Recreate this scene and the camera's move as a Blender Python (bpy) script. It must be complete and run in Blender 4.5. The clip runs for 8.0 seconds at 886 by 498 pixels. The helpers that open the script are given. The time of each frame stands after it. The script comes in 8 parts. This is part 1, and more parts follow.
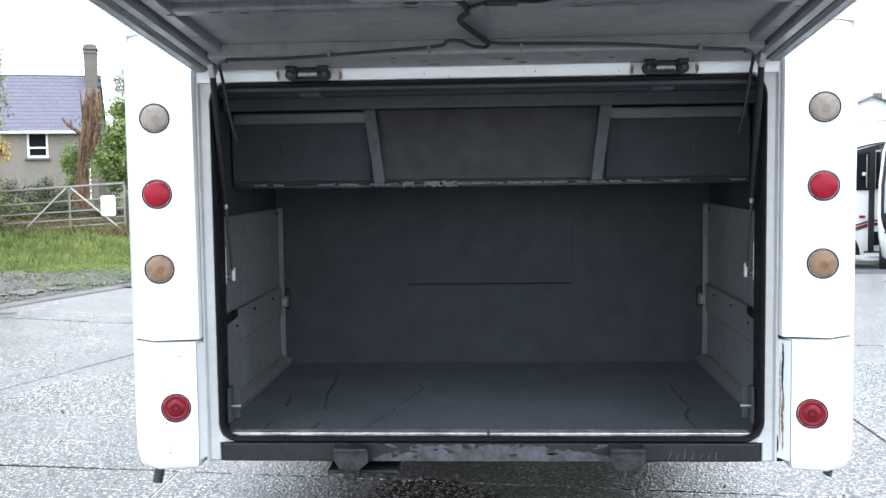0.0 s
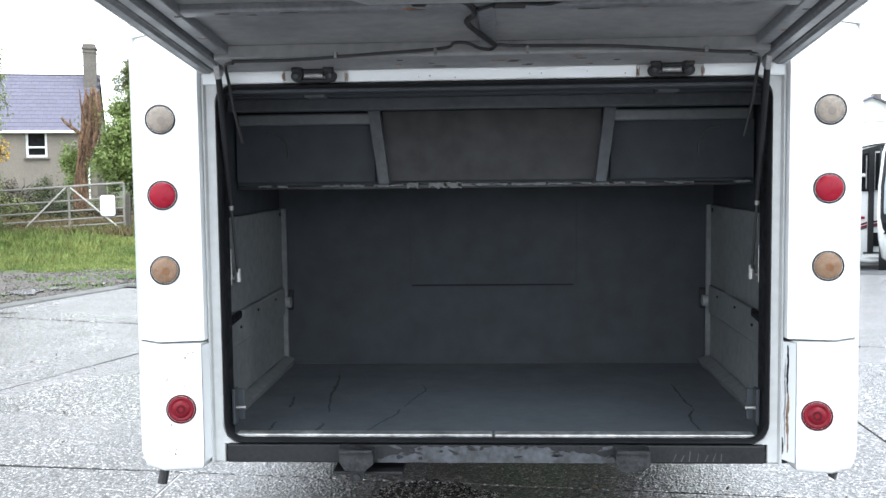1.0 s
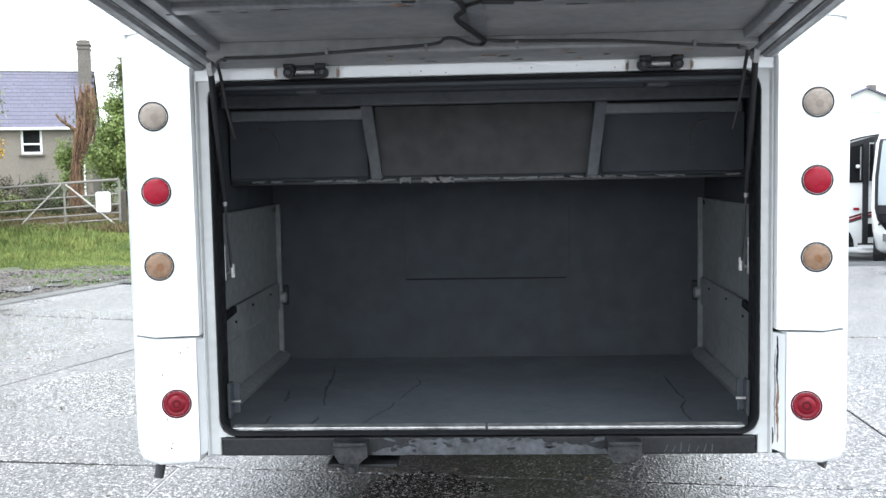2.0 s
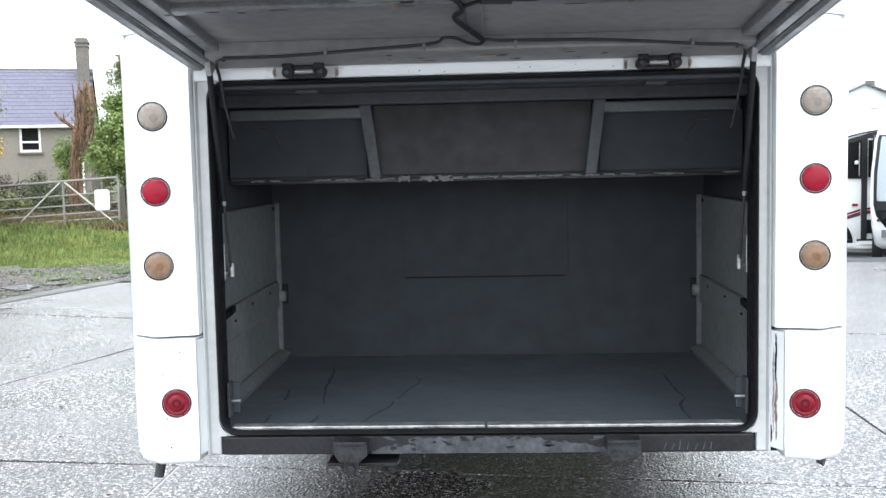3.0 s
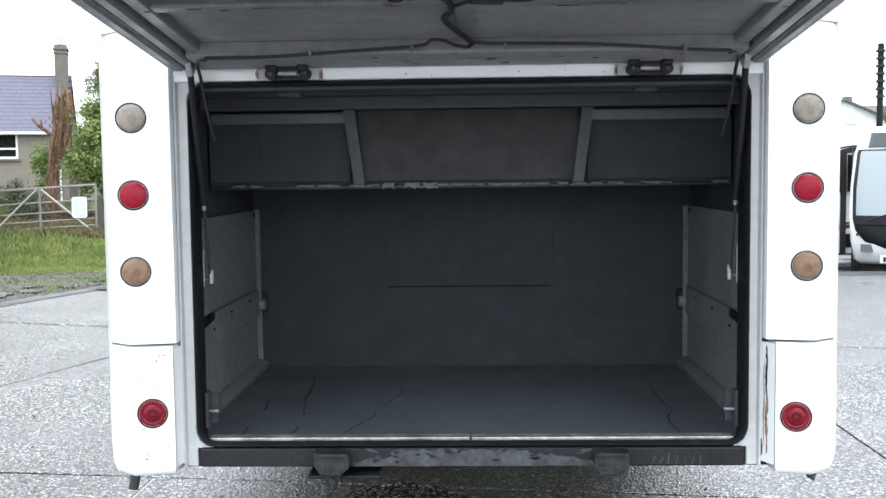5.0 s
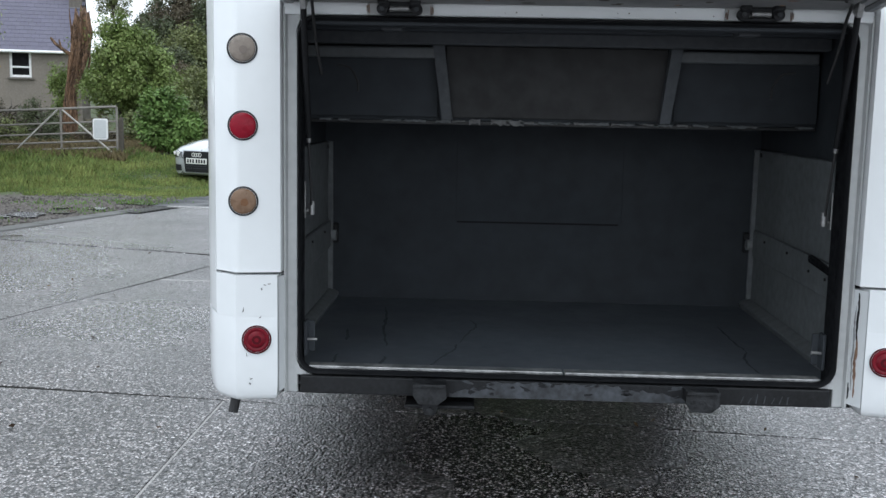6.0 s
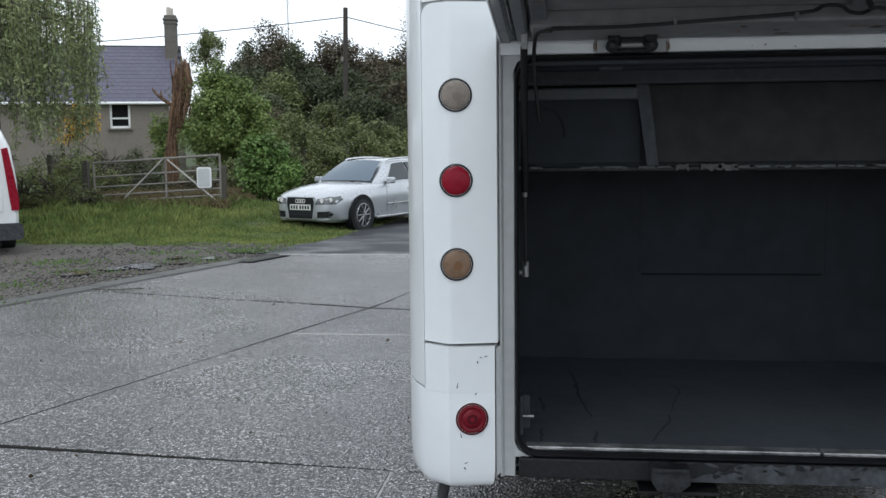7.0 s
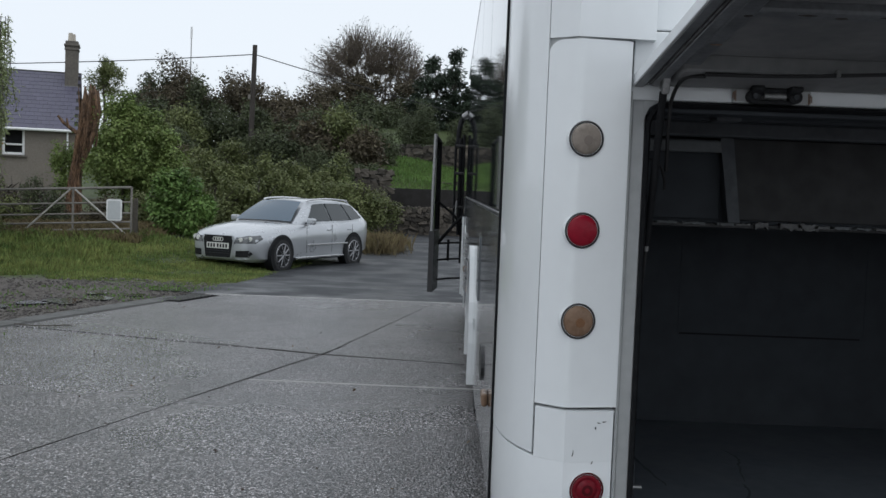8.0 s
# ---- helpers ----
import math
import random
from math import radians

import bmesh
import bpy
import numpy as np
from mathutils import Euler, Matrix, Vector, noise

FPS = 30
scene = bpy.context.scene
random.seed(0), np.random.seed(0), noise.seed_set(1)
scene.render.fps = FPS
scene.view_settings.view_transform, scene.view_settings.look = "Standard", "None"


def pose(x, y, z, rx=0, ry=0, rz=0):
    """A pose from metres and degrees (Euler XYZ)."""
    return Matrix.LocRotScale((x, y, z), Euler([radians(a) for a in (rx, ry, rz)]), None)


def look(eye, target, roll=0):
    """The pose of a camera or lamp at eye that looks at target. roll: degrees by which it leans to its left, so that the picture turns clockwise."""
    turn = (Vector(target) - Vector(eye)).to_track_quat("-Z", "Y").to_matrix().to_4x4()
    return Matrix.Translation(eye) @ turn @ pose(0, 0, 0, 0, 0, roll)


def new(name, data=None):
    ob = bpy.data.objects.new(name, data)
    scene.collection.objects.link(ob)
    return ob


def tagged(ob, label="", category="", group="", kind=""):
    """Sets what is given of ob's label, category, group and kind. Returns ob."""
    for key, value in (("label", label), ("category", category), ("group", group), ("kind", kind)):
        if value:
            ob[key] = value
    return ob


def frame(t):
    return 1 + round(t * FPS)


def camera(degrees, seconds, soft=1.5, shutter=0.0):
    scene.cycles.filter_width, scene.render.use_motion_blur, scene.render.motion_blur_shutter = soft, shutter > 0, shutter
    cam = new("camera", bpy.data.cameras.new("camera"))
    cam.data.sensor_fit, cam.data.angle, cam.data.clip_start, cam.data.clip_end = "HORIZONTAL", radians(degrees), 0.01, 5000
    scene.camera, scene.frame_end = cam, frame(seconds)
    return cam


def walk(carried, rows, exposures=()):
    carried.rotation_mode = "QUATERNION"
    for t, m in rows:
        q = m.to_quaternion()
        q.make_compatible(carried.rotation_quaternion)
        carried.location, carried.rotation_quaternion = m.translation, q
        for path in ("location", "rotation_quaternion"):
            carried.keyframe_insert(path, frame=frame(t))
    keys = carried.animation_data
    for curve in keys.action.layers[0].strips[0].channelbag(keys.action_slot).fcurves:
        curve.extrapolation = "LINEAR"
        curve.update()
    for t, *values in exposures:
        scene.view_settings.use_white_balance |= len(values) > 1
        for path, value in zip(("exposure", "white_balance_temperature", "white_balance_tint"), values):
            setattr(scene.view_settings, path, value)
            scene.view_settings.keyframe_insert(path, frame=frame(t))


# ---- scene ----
cam = camera(46.7, 8.0)
PATH = [
    (0, (0.058, -3.329, 1.474), (-0.058, -1.338, 1.323), -0.8),
    (0.5, (0.038, -3.326, 1.481), (-0.072, -1.338, 1.292), -0.7),
    (1, (0.035, -3.331, 1.48), (-0.078, -1.34, 1.329), -0.7),
    (1.5, (0.049, -3.347, 1.481), (-0.061, -1.356, 1.325), -0.9),
    (3, (0.052, -3.363, 1.49), (-0.053, -1.373, 1.321), -1.25),
    (3.5, (0.05, -3.36, 1.499), (-0.049, -1.369, 1.334), -1.15),
    (4, (0.044, -3.343, 1.486), (-0.031, -1.346, 1.399), -1.1),
    (4.2, (0.042, -3.336, 1.478), (-0.020, -1.339, 1.391), -1.0),
    (5.3, (0.006, -3.279, 1.471), (-0.066, -1.291, 1.267), -0.5),
    (5.5, (-0.045, -3.280, 1.478), (-0.126, -1.297, 1.231), -0.4),
    (6, (-0.297, -3.355, 1.493), (-0.367, -1.376, 1.214), 1.1),
    (6.5, (-0.515, -3.214, 1.481), (-0.638, -1.235, 1.223), 1.1),
    (7, (-0.771, -3.004, 1.523), (-1.001, -1.028, 1.317), -0.6),
    (7.5, (-1.127, -2.860, 1.518), (-1.218, -0.869, 1.355), 0.35),
    (8, (-1.440, -2.793, 1.508), (-1.453, -0.796, 1.393), 2.2),
]
walk(cam, [(t, look(eye, target, roll)) for t, eye, target, roll in PATH],
     [(0.0, 1.7, 5850, 7), (0.5, 1.71, 5950, 7), (4.2, 1.71, 6050, 8), (5.3, 1.2, 6000, 7), (5.6, 0.6, 5900, 7), (6.0, 0.55, 5900, 7), (6.5, 0.64, 5900, 7), (7.0, 0.12, 5950, 7),
      (7.5, 0.12, 5900, 7), (8.0, -0.36, 6000, 8)])

# ---- world and light: a bright overcast sky ----
world = bpy.data.worlds.new("overcast_sky")
scene.world = world
world.use_nodes = True
wn, wl = world.node_tree.nodes, world.node_tree.links
wn.clear()
w_out = wn.new("ShaderNodeOutputWorld")
w_bg = wn.new("ShaderNodeBackground")
w_sky = wn.new("ShaderNodeTexSky")
w_sky.sky_type, w_sky.sun_disc = "NISHITA", False
w_sky.sun_elevation, w_sky.sun_rotation = radians(58), radians(180)
w_hsv = wn.new("ShaderNodeHueSaturation")
w_hsv.inputs["Saturation"].default_value = 0.12
w_mix = wn.new("ShaderNodeMix")
w_mix.data_type = "RGBA"
w_mix.inputs["Factor"].default_value = 0.72
w_mix.inputs["B"].default_value = (11.6, 11.75, 11.9, 1)
wl.new(w_sky.outputs["Color"], w_hsv.inputs["Color"])
wl.new(w_hsv.outputs["Color"], w_mix.inputs["A"])
wl.new(w_mix.outputs["Result"], w_bg.inputs["Color"])
w_bg.inputs["Strength"].default_value = 0.115
wl.new(w_bg.outputs["Background"], w_out.inputs["Surface"])

sun_data = bpy.data.lights.new("sun", "SUN")
sun_data.energy, sun_data.angle, sun_data.color = 0.7, radians(35), (1.0, 0.97, 0.93)
sun = new("sun", sun_data)
sun.matrix_world = look((0, -12, 20), (0, 0, 0))

# ---- materials ----
def mat(name, base, rough=0.5, metal=0.0, var=0.15, scale=6.0, fine=60.0, bump=0.1, bump_scale=None, spec=0.5,
        coat=0.0, tint=None, wet=0.0, island=0.0, rnd=0.0, dist=0.01):
    """A surface with broad stains, fine grain and relief, in metres."""
    m = bpy.data.materials.new(name)
    m.use_nodes = True
    n, l = m.node_tree.nodes, m.node_tree.links
    b = n["Principled BSDF"]
    tc = n.new("ShaderNodeNewGeometry")
    big, small = n.new("ShaderNodeTexNoise"), n.new("ShaderNodeTexNoise")
    for t, s, d in ((big, scale, 6.0), (small, fine, 3.0)):
        t.inputs["Scale"].default_value, t.inputs["Detail"].default_value = s, d
        l.new(tc.outputs["Position"], t.inputs["Vector"])
    add = n.new("ShaderNodeMath")
    add.operation = "ADD"
    l.new(big.outputs["Fac"], add.inputs[0]), l.new(small.outputs["Fac"], add.inputs[1])
    ramp = n.new("ShaderNodeMapRange")
    ramp.inputs["From Min"].default_value, ramp.inputs["From Max"].default_value = 0.65, 1.35
    l.new(add.outputs["Value"], ramp.inputs["Value"])
    mix = n.new("ShaderNodeMix")
    mix.data_type = "RGBA"
    lo = [max(0.0, c * (1 - var)) for c in base]
    hi = [min(1.0, c * (1 + var)) for c in (tint or base)]
    mix.inputs["A"].default_value, mix.inputs["B"].default_value = (*lo, 1), (*hi, 1)
    l.new(ramp.outputs["Result"], mix.inputs["Factor"])
    last = mix.outputs["Result"]
    if island or rnd:
        hsv = n.new("ShaderNodeHueSaturation")
        src = tc.outputs["Random Per Island"] if island else n.new("ShaderNodeObjectInfo").outputs["Random"]
        mr = n.new("ShaderNodeMapRange")
        k = island or rnd
        mr.inputs["To Min"].default_value, mr.inputs["To Max"].default_value = 1 - k, 1 + k
        l.new(src, mr.inputs["Value"])
        l.new(mr.outputs["Result"], hsv.inputs["Value"])
        if island:
            hr = n.new("ShaderNodeMapRange")
            hr.inputs["To Min"].default_value, hr.inputs["To Max"].default_value = 0.5 - 0.06 * k, 0.5 + 0.03 * k
            l.new(src, hr.inputs["Value"])
            l.new(hr.outputs["Result"], hsv.inputs["Hue"])
        l.new(last, hsv.inputs["Color"])
        last = hsv.outputs["Color"]
    l.new(last, b.inputs["Base Color"])
    b.inputs["Metallic"].default_value = metal
    b.inputs["Specular IOR Level"].default_value = spec
    b.inputs["Coat Weight"].default_value = coat
    b.inputs["Coat Roughness"].default_value = 0.08
    rr = n.new("ShaderNodeMapRange")
    rr.inputs["From Min"].default_value, rr.inputs["From Max"].default_value = 0.38, 0.62
    rr.inputs["To Min"].default_value = max(0.03, rough - 0.12 - wet)
    rr.inputs["To Max"].default_value = min(1.0, rough + 0.1)
    l.new(big.outputs["Fac"], rr.inputs["Value"])
    l.new(rr.outputs["Result"], b.inputs["Roughness"])
    if bump:
        bp = n.new("ShaderNodeBump")
        bp.inputs["Strength"].default_value, bp.inputs["Distance"].default_value = bump, dist
        src = small
        if bump_scale:
            src = n.new("ShaderNodeTexNoise")
            src.inputs["Scale"].default_value, src.inputs["Detail"].default_value = bump_scale, 4.0
            l.new(tc.outputs["Position"], src.inputs["Vector"])
        l.new(src.outputs["Fac"], bp.inputs["Height"])
        l.new(bp.outputs["Normal"], b.inputs["Normal"])
    return m


def glossy(name, base, rough, coat=1.0, trans=0.0):
    m = bpy.data.materials.new(name)
    m.use_nodes = True
    b = m.node_tree.nodes["Principled BSDF"]
    b.inputs["Base Color"].default_value = (*base, 1)
    b.inputs["Roughness"].default_value = rough
    b.inputs["Coat Weight"].default_value = coat
    b.inputs["Coat Roughness"].default_value = 0.03
    b.inputs["Transmission Weight"].default_value = trans
    return m


M = {}
M["white"] = mat("white_paint", (0.74, 0.76, 0.77), 0.32, var=0.02, scale=0.8, fine=18, bump=0.006, coat=0.5)
for nd in M["white"].node_tree.nodes["Principled BSDF"].inputs["Roughness"].links:
    nd.from_node.inputs["To Min"].default_value, nd.from_node.inputs["To Max"].default_value = 0.29, 0.34
M["white_frame"] = mat("weathered_white_frame", (0.44, 0.45, 0.45), 0.5, var=0.10, scale=7, fine=30, bump=0.06)
M["grey_lid"] = mat("grey_painted_lid_lining", (0.20, 0.208, 0.217), 0.55, var=0.28, scale=3.5, fine=22, bump=0.06, tint=(0.19, 0.19, 0.19))
M["lid_rim"] = mat("grey_lid_rim", (0.150, 0.158, 0.168), 0.42, var=0.35, scale=7, fine=60, bump=0.06)
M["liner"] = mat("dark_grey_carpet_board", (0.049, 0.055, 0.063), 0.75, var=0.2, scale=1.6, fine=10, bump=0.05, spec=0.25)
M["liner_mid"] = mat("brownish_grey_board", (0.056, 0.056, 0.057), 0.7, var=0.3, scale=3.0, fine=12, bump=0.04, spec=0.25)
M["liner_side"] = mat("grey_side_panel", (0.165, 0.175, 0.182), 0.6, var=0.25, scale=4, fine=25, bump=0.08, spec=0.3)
M["liner_floor"] = mat("worn_grey_boot_floor", (0.125, 0.14, 0.162), 0.42, var=0.2, scale=1.8, fine=20, bump=0.03, spec=0.45)
M["lamp_inner"] = glossy("lamp_bulb_shade", (0.17, 0.14, 0.12), 0.5, coat=0.0)
M["liner_rib"] = mat("dark_grey_metal_rib", (0.095, 0.102, 0.112), 0.6, var=0.25, scale=5, fine=30, bump=0.08, spec=0.3)
M["strip_cover"] = mat("grey_strip_lamp_cover", (0.14, 0.15, 0.158), 0.5, var=0.15, scale=6, fine=40, bump=0.03)
M["lid_plate"] = mat("pale_grey_cover_plate", (0.24, 0.248, 0.255), 0.5, var=0.2, scale=5, fine=50, bump=0.05)
M["bracket"] = mat("scraped_dark_steel", (0.009, 0.0095, 0.011), 0.6, var=0.6, scale=26, fine=90, bump=0.2, tint=(0.022, 0.023, 0.025), spec=0.3)
M["crack"] = mat("dark_scratch_filler", (0.050, 0.055, 0.063), 0.8, bump=0, spec=0.15)
M["black"] = mat("black_bumper_paint", (0.014, 0.0145, 0.016), 0.6, var=0.5, scale=9, fine=60, bump=0.08, spec=0.25)
M["worn_grey"] = mat("worn_grey_primer", (0.012, 0.013, 0.015), 0.55, var=0.6, scale=16, fine=48, bump=0.1, tint=(0.042, 0.046, 0.053))
M["scar"] = mat("pale_grey_scar", (0.045, 0.049, 0.056), 0.55, var=0.4, scale=30, fine=90, bump=0.05)
M["rubber"] = mat("black_rubber", (0.018, 0.018, 0.019), 0.5, var=0.3, scale=20, fine=100, bump=0.05)
M["alu"] = mat("scuffed_aluminium", (0.42, 0.42, 0.42), 0.45, metal=0.8, var=0.5, scale=9, fine=40, bump=0.04)
M["steel"] = mat("dull_steel", (0.30, 0.30, 0.30), 0.42, metal=0.8, var=0.3, scale=18, fine=90, bump=0.06)
M["rust"] = mat("rusty_metal", (0.16, 0.07, 0.035), 0.8, var=0.5, scale=25, fine=120, bump=0.3, tint=(0.25, 0.16, 0.11))
M["foam"] = mat("grey_sealant_foam", (0.17, 0.17, 0.17), 0.8, var=0.35, scale=18, fine=90, bump=0.2)
M["seal"] = mat("black_seal_rubber", (0.009, 0.0095, 0.011), 0.6, var=0.3, scale=20, fine=90, bump=0.05, spec=0.2)
# greyed base puts the white flank's shade and dark reflections into the colour
M["flank_paint"] = mat("shaded_white_flank_paint", (0.16, 0.175, 0.19), 0.2, metal=0.45, var=0.05, scale=2, fine=20, bump=0.01, coat=1.0)
M["house_glass"] = mat("dark_house_glass", (0.012, 0.012, 0.013), 0.15, var=0.2, bump=0, spec=0.12)
M["pale_rail"] = mat("pale_gate_brace", (0.42, 0.40, 0.37), 0.6, var=0.25, scale=6, fine=40, bump=0.06)


def ribbed(name, base, tint, spec=0.25):
    """Moulded lamp plastic with prismatic facets."""
    m = mat(name, base, 0.34, var=0.07, scale=26, fine=90, bump=0.25, bump_scale=120, spec=spec, tint=tint, dist=0.003)
    m.node_tree.nodes["Principled BSDF"].inputs["Coat Weight"].default_value = 0.12
    m.node_tree.nodes["Principled BSDF"].inputs["Coat Roughness"].default_value = 0.3
    return m


M["red_lens"] = ribbed("red_lamp_lens", (0.20, 0.001, 0.012), (0.24, 0.001, 0.016), 0.2)
M["brown_stain"] = mat("brown_stain", (0.055, 0.046, 0.040), 0.75, var=0.5, scale=30, fine=90, bump=0.05)
M["fog_lens"] = ribbed("dark_red_fog_lens", (0.10, 0.001, 0.007), (0.17, 0.001, 0.011), 0.2)
M["red_dark"] = ribbed("dark_red_lamp_lens", (0.055, 0.001, 0.004), (0.07, 0.001, 0.005), 0.15)
M["amber_lens"] = ribbed("smoked_amber_lens", (0.160, 0.098, 0.060), (0.215, 0.138, 0.090))
M["amber_bulb"] = ribbed("dark_amber_bulb", (0.150, 0.072, 0.032), (0.17, 0.085, 0.04))
M["clear_lens"] = ribbed("smoked_clear_lens", (0.200, 0.170, 0.142), (0.255, 0.220, 0.19))
M["tint_glass"] = glossy("tinted_coach_glass", (0.022, 0.027, 0.032), 0.03, coat=0.0)
M["car_glass"] = glossy("dark_car_glass", (0.030, 0.037, 0.040), 0.05, coat=0.0)
# blue base puts part of the sky's reflection into the glass colour
M["screen_glass"] = glossy("sky_tinted_windscreen_glass", (0.05, 0.085, 0.125), 0.04, coat=0.6)
# pale base stands in for bright sky mirrored in the windscreen
M["coach_screen"] = glossy("sky_pale_coach_windscreen", (0.20, 0.235, 0.255), 0.06, coat=1.0)
M["silver"] = mat("silver_car_paint", (0.50, 0.515, 0.54), 0.36, metal=0.62, var=0.03, scale=2, fine=30, bump=0, coat=0.9)
M["chrome"] = mat("chrome", (0.75, 0.75, 0.76), 0.15, metal=1.0, var=0.05, bump=0)
M["lamp_glass"] = glossy("headlamp_glass", (0.10, 0.105, 0.11), 0.08)
M["plate_white"] = mat("white_number_plate", (0.72, 0.72, 0.68), 0.4, var=0.04, bump=0)
M["tyre"] = mat("tyre_rubber", (0.02, 0.02, 0.021), 0.75, var=0.3, scale=15, fine=90, bump=0.1)
M["alloy"] = mat("alloy_wheel", (0.30, 0.30, 0.31), 0.35, metal=0.8, var=0.1, bump=0)
M["slate"] = mat("purple_slate", (0.088, 0.083, 0.120), 0.5, var=0.2, scale=5, fine=30, bump=0.1, rnd=0.07)
M["render_wall"] = mat("grey_roughcast", (0.185, 0.162, 0.138), 0.9, var=0.2, scale=1.2, fine=18, bump=0.3)
M["chimney"] = mat("weathered_chimney_render", (0.125, 0.112, 0.098), 0.9, var=0.3, scale=2, fine=14, bump=0.3)
M["clay"] = mat("pale_clay_pot", (0.50, 0.45, 0.38), 0.8, var=0.15, bump=0.1)
M["upvc"] = mat("white_window_frame", (0.8, 0.8, 0.8), 0.35, var=0.03, bump=0)
M["galv"] = mat("galvanised_gate_tube", (0.20, 0.185, 0.165), 0.7, metal=0.0, var=0.3, scale=6, fine=40, bump=0.06)
M["old_wood"] = mat("weathered_post_wood", (0.070, 0.062, 0.050), 0.9, var=0.4, scale=7, fine=40, bump=0.4)
M["pole_wood"] = mat("dark_pole_wood", (0.045, 0.038, 0.033), 0.85, var=0.3, scale=5, fine=30, bump=0.2)
M["stump"] = mat("reddish_dead_bark", (0.030, 0.016, 0.011), 0.9, var=0.75, scale=4.5, fine=17, bump=1.0, tint=(0.17, 0.102, 0.060), dist=0.06)
for nd in [q for q in M["stump"].node_tree.nodes if q.bl_idname == "ShaderNodeTexNoise"]:
    # fibres run up the trunk
    mp = M["stump"].node_tree.nodes.new("ShaderNodeMapping")
    mp.inputs["Scale"].default_value = (2.2, 2.2, 0.7)
    src = nd.inputs["Vector"].links[0].from_socket
    M["stump"].node_tree.links.new(src, mp.inputs["Vector"])
    M["stump"].node_tree.links.new(mp.outputs["Vector"], nd.inputs["Vector"])
M["dark_board"] = mat("black_stained_boards", (0.016, 0.014, 0.013), 0.85, var=0.4, scale=4, fine=40, bump=0.3)
M["bark"] = mat("dark_bark", (0.06, 0.05, 0.04), 0.9, var=0.4, scale=6, fine=30, bump=0.5)
M["stone"] = mat("field_stone", (0.070, 0.060, 0.049), 0.85, var=0.45, scale=4, fine=22, bump=0.4, rnd=0.55)
M["mortar"] = mat("dark_earth_mortar", (0.05, 0.045, 0.04), 0.95, var=0.3, bump=0.3)
M["tarmac"] = mat("wet_tarmac", (0.030, 0.032, 0.036), 0.6, var=0.45, scale=1.1, fine=24, bump=0.9, wet=0.16, dist=0.012, spec=0.28)
M["concrete"] = None
M["kerb"] = mat("mossy_kerb_concrete", (0.075, 0.075, 0.070), 0.6, var=0.55, scale=5, fine=50, bump=0.3)
M["dark_joint"] = mat("dark_joint_soil", (0.03, 0.028, 0.025), 0.8, var=0.3, bump=0.2)
M["drain_hole"] = mat("drain_hole_black", (0.005, 0.005, 0.005), 0.95, var=0.3, bump=0.1, spec=0.05)
M["water"] = mat("puddle_water", (0.03, 0.03, 0.03), 0.12, var=0.2, scale=3, fine=30, bump=0.35, bump_scale=14, coat=1.0, dist=0.02)
M["cable"] = mat("black_cable", (0.012, 0.012, 0.013), 0.5, bump=0)
M["warm_white"] = mat("white_vehicle_paint", (0.72, 0.73, 0.73), 0.3, var=0.04, scale=2, bump=0, coat=0.5)
M["sign_grey"] = mat("pale_grey_sign", (0.55, 0.57, 0.58), 0.5, var=0.06, scale=20, bump=0.02)


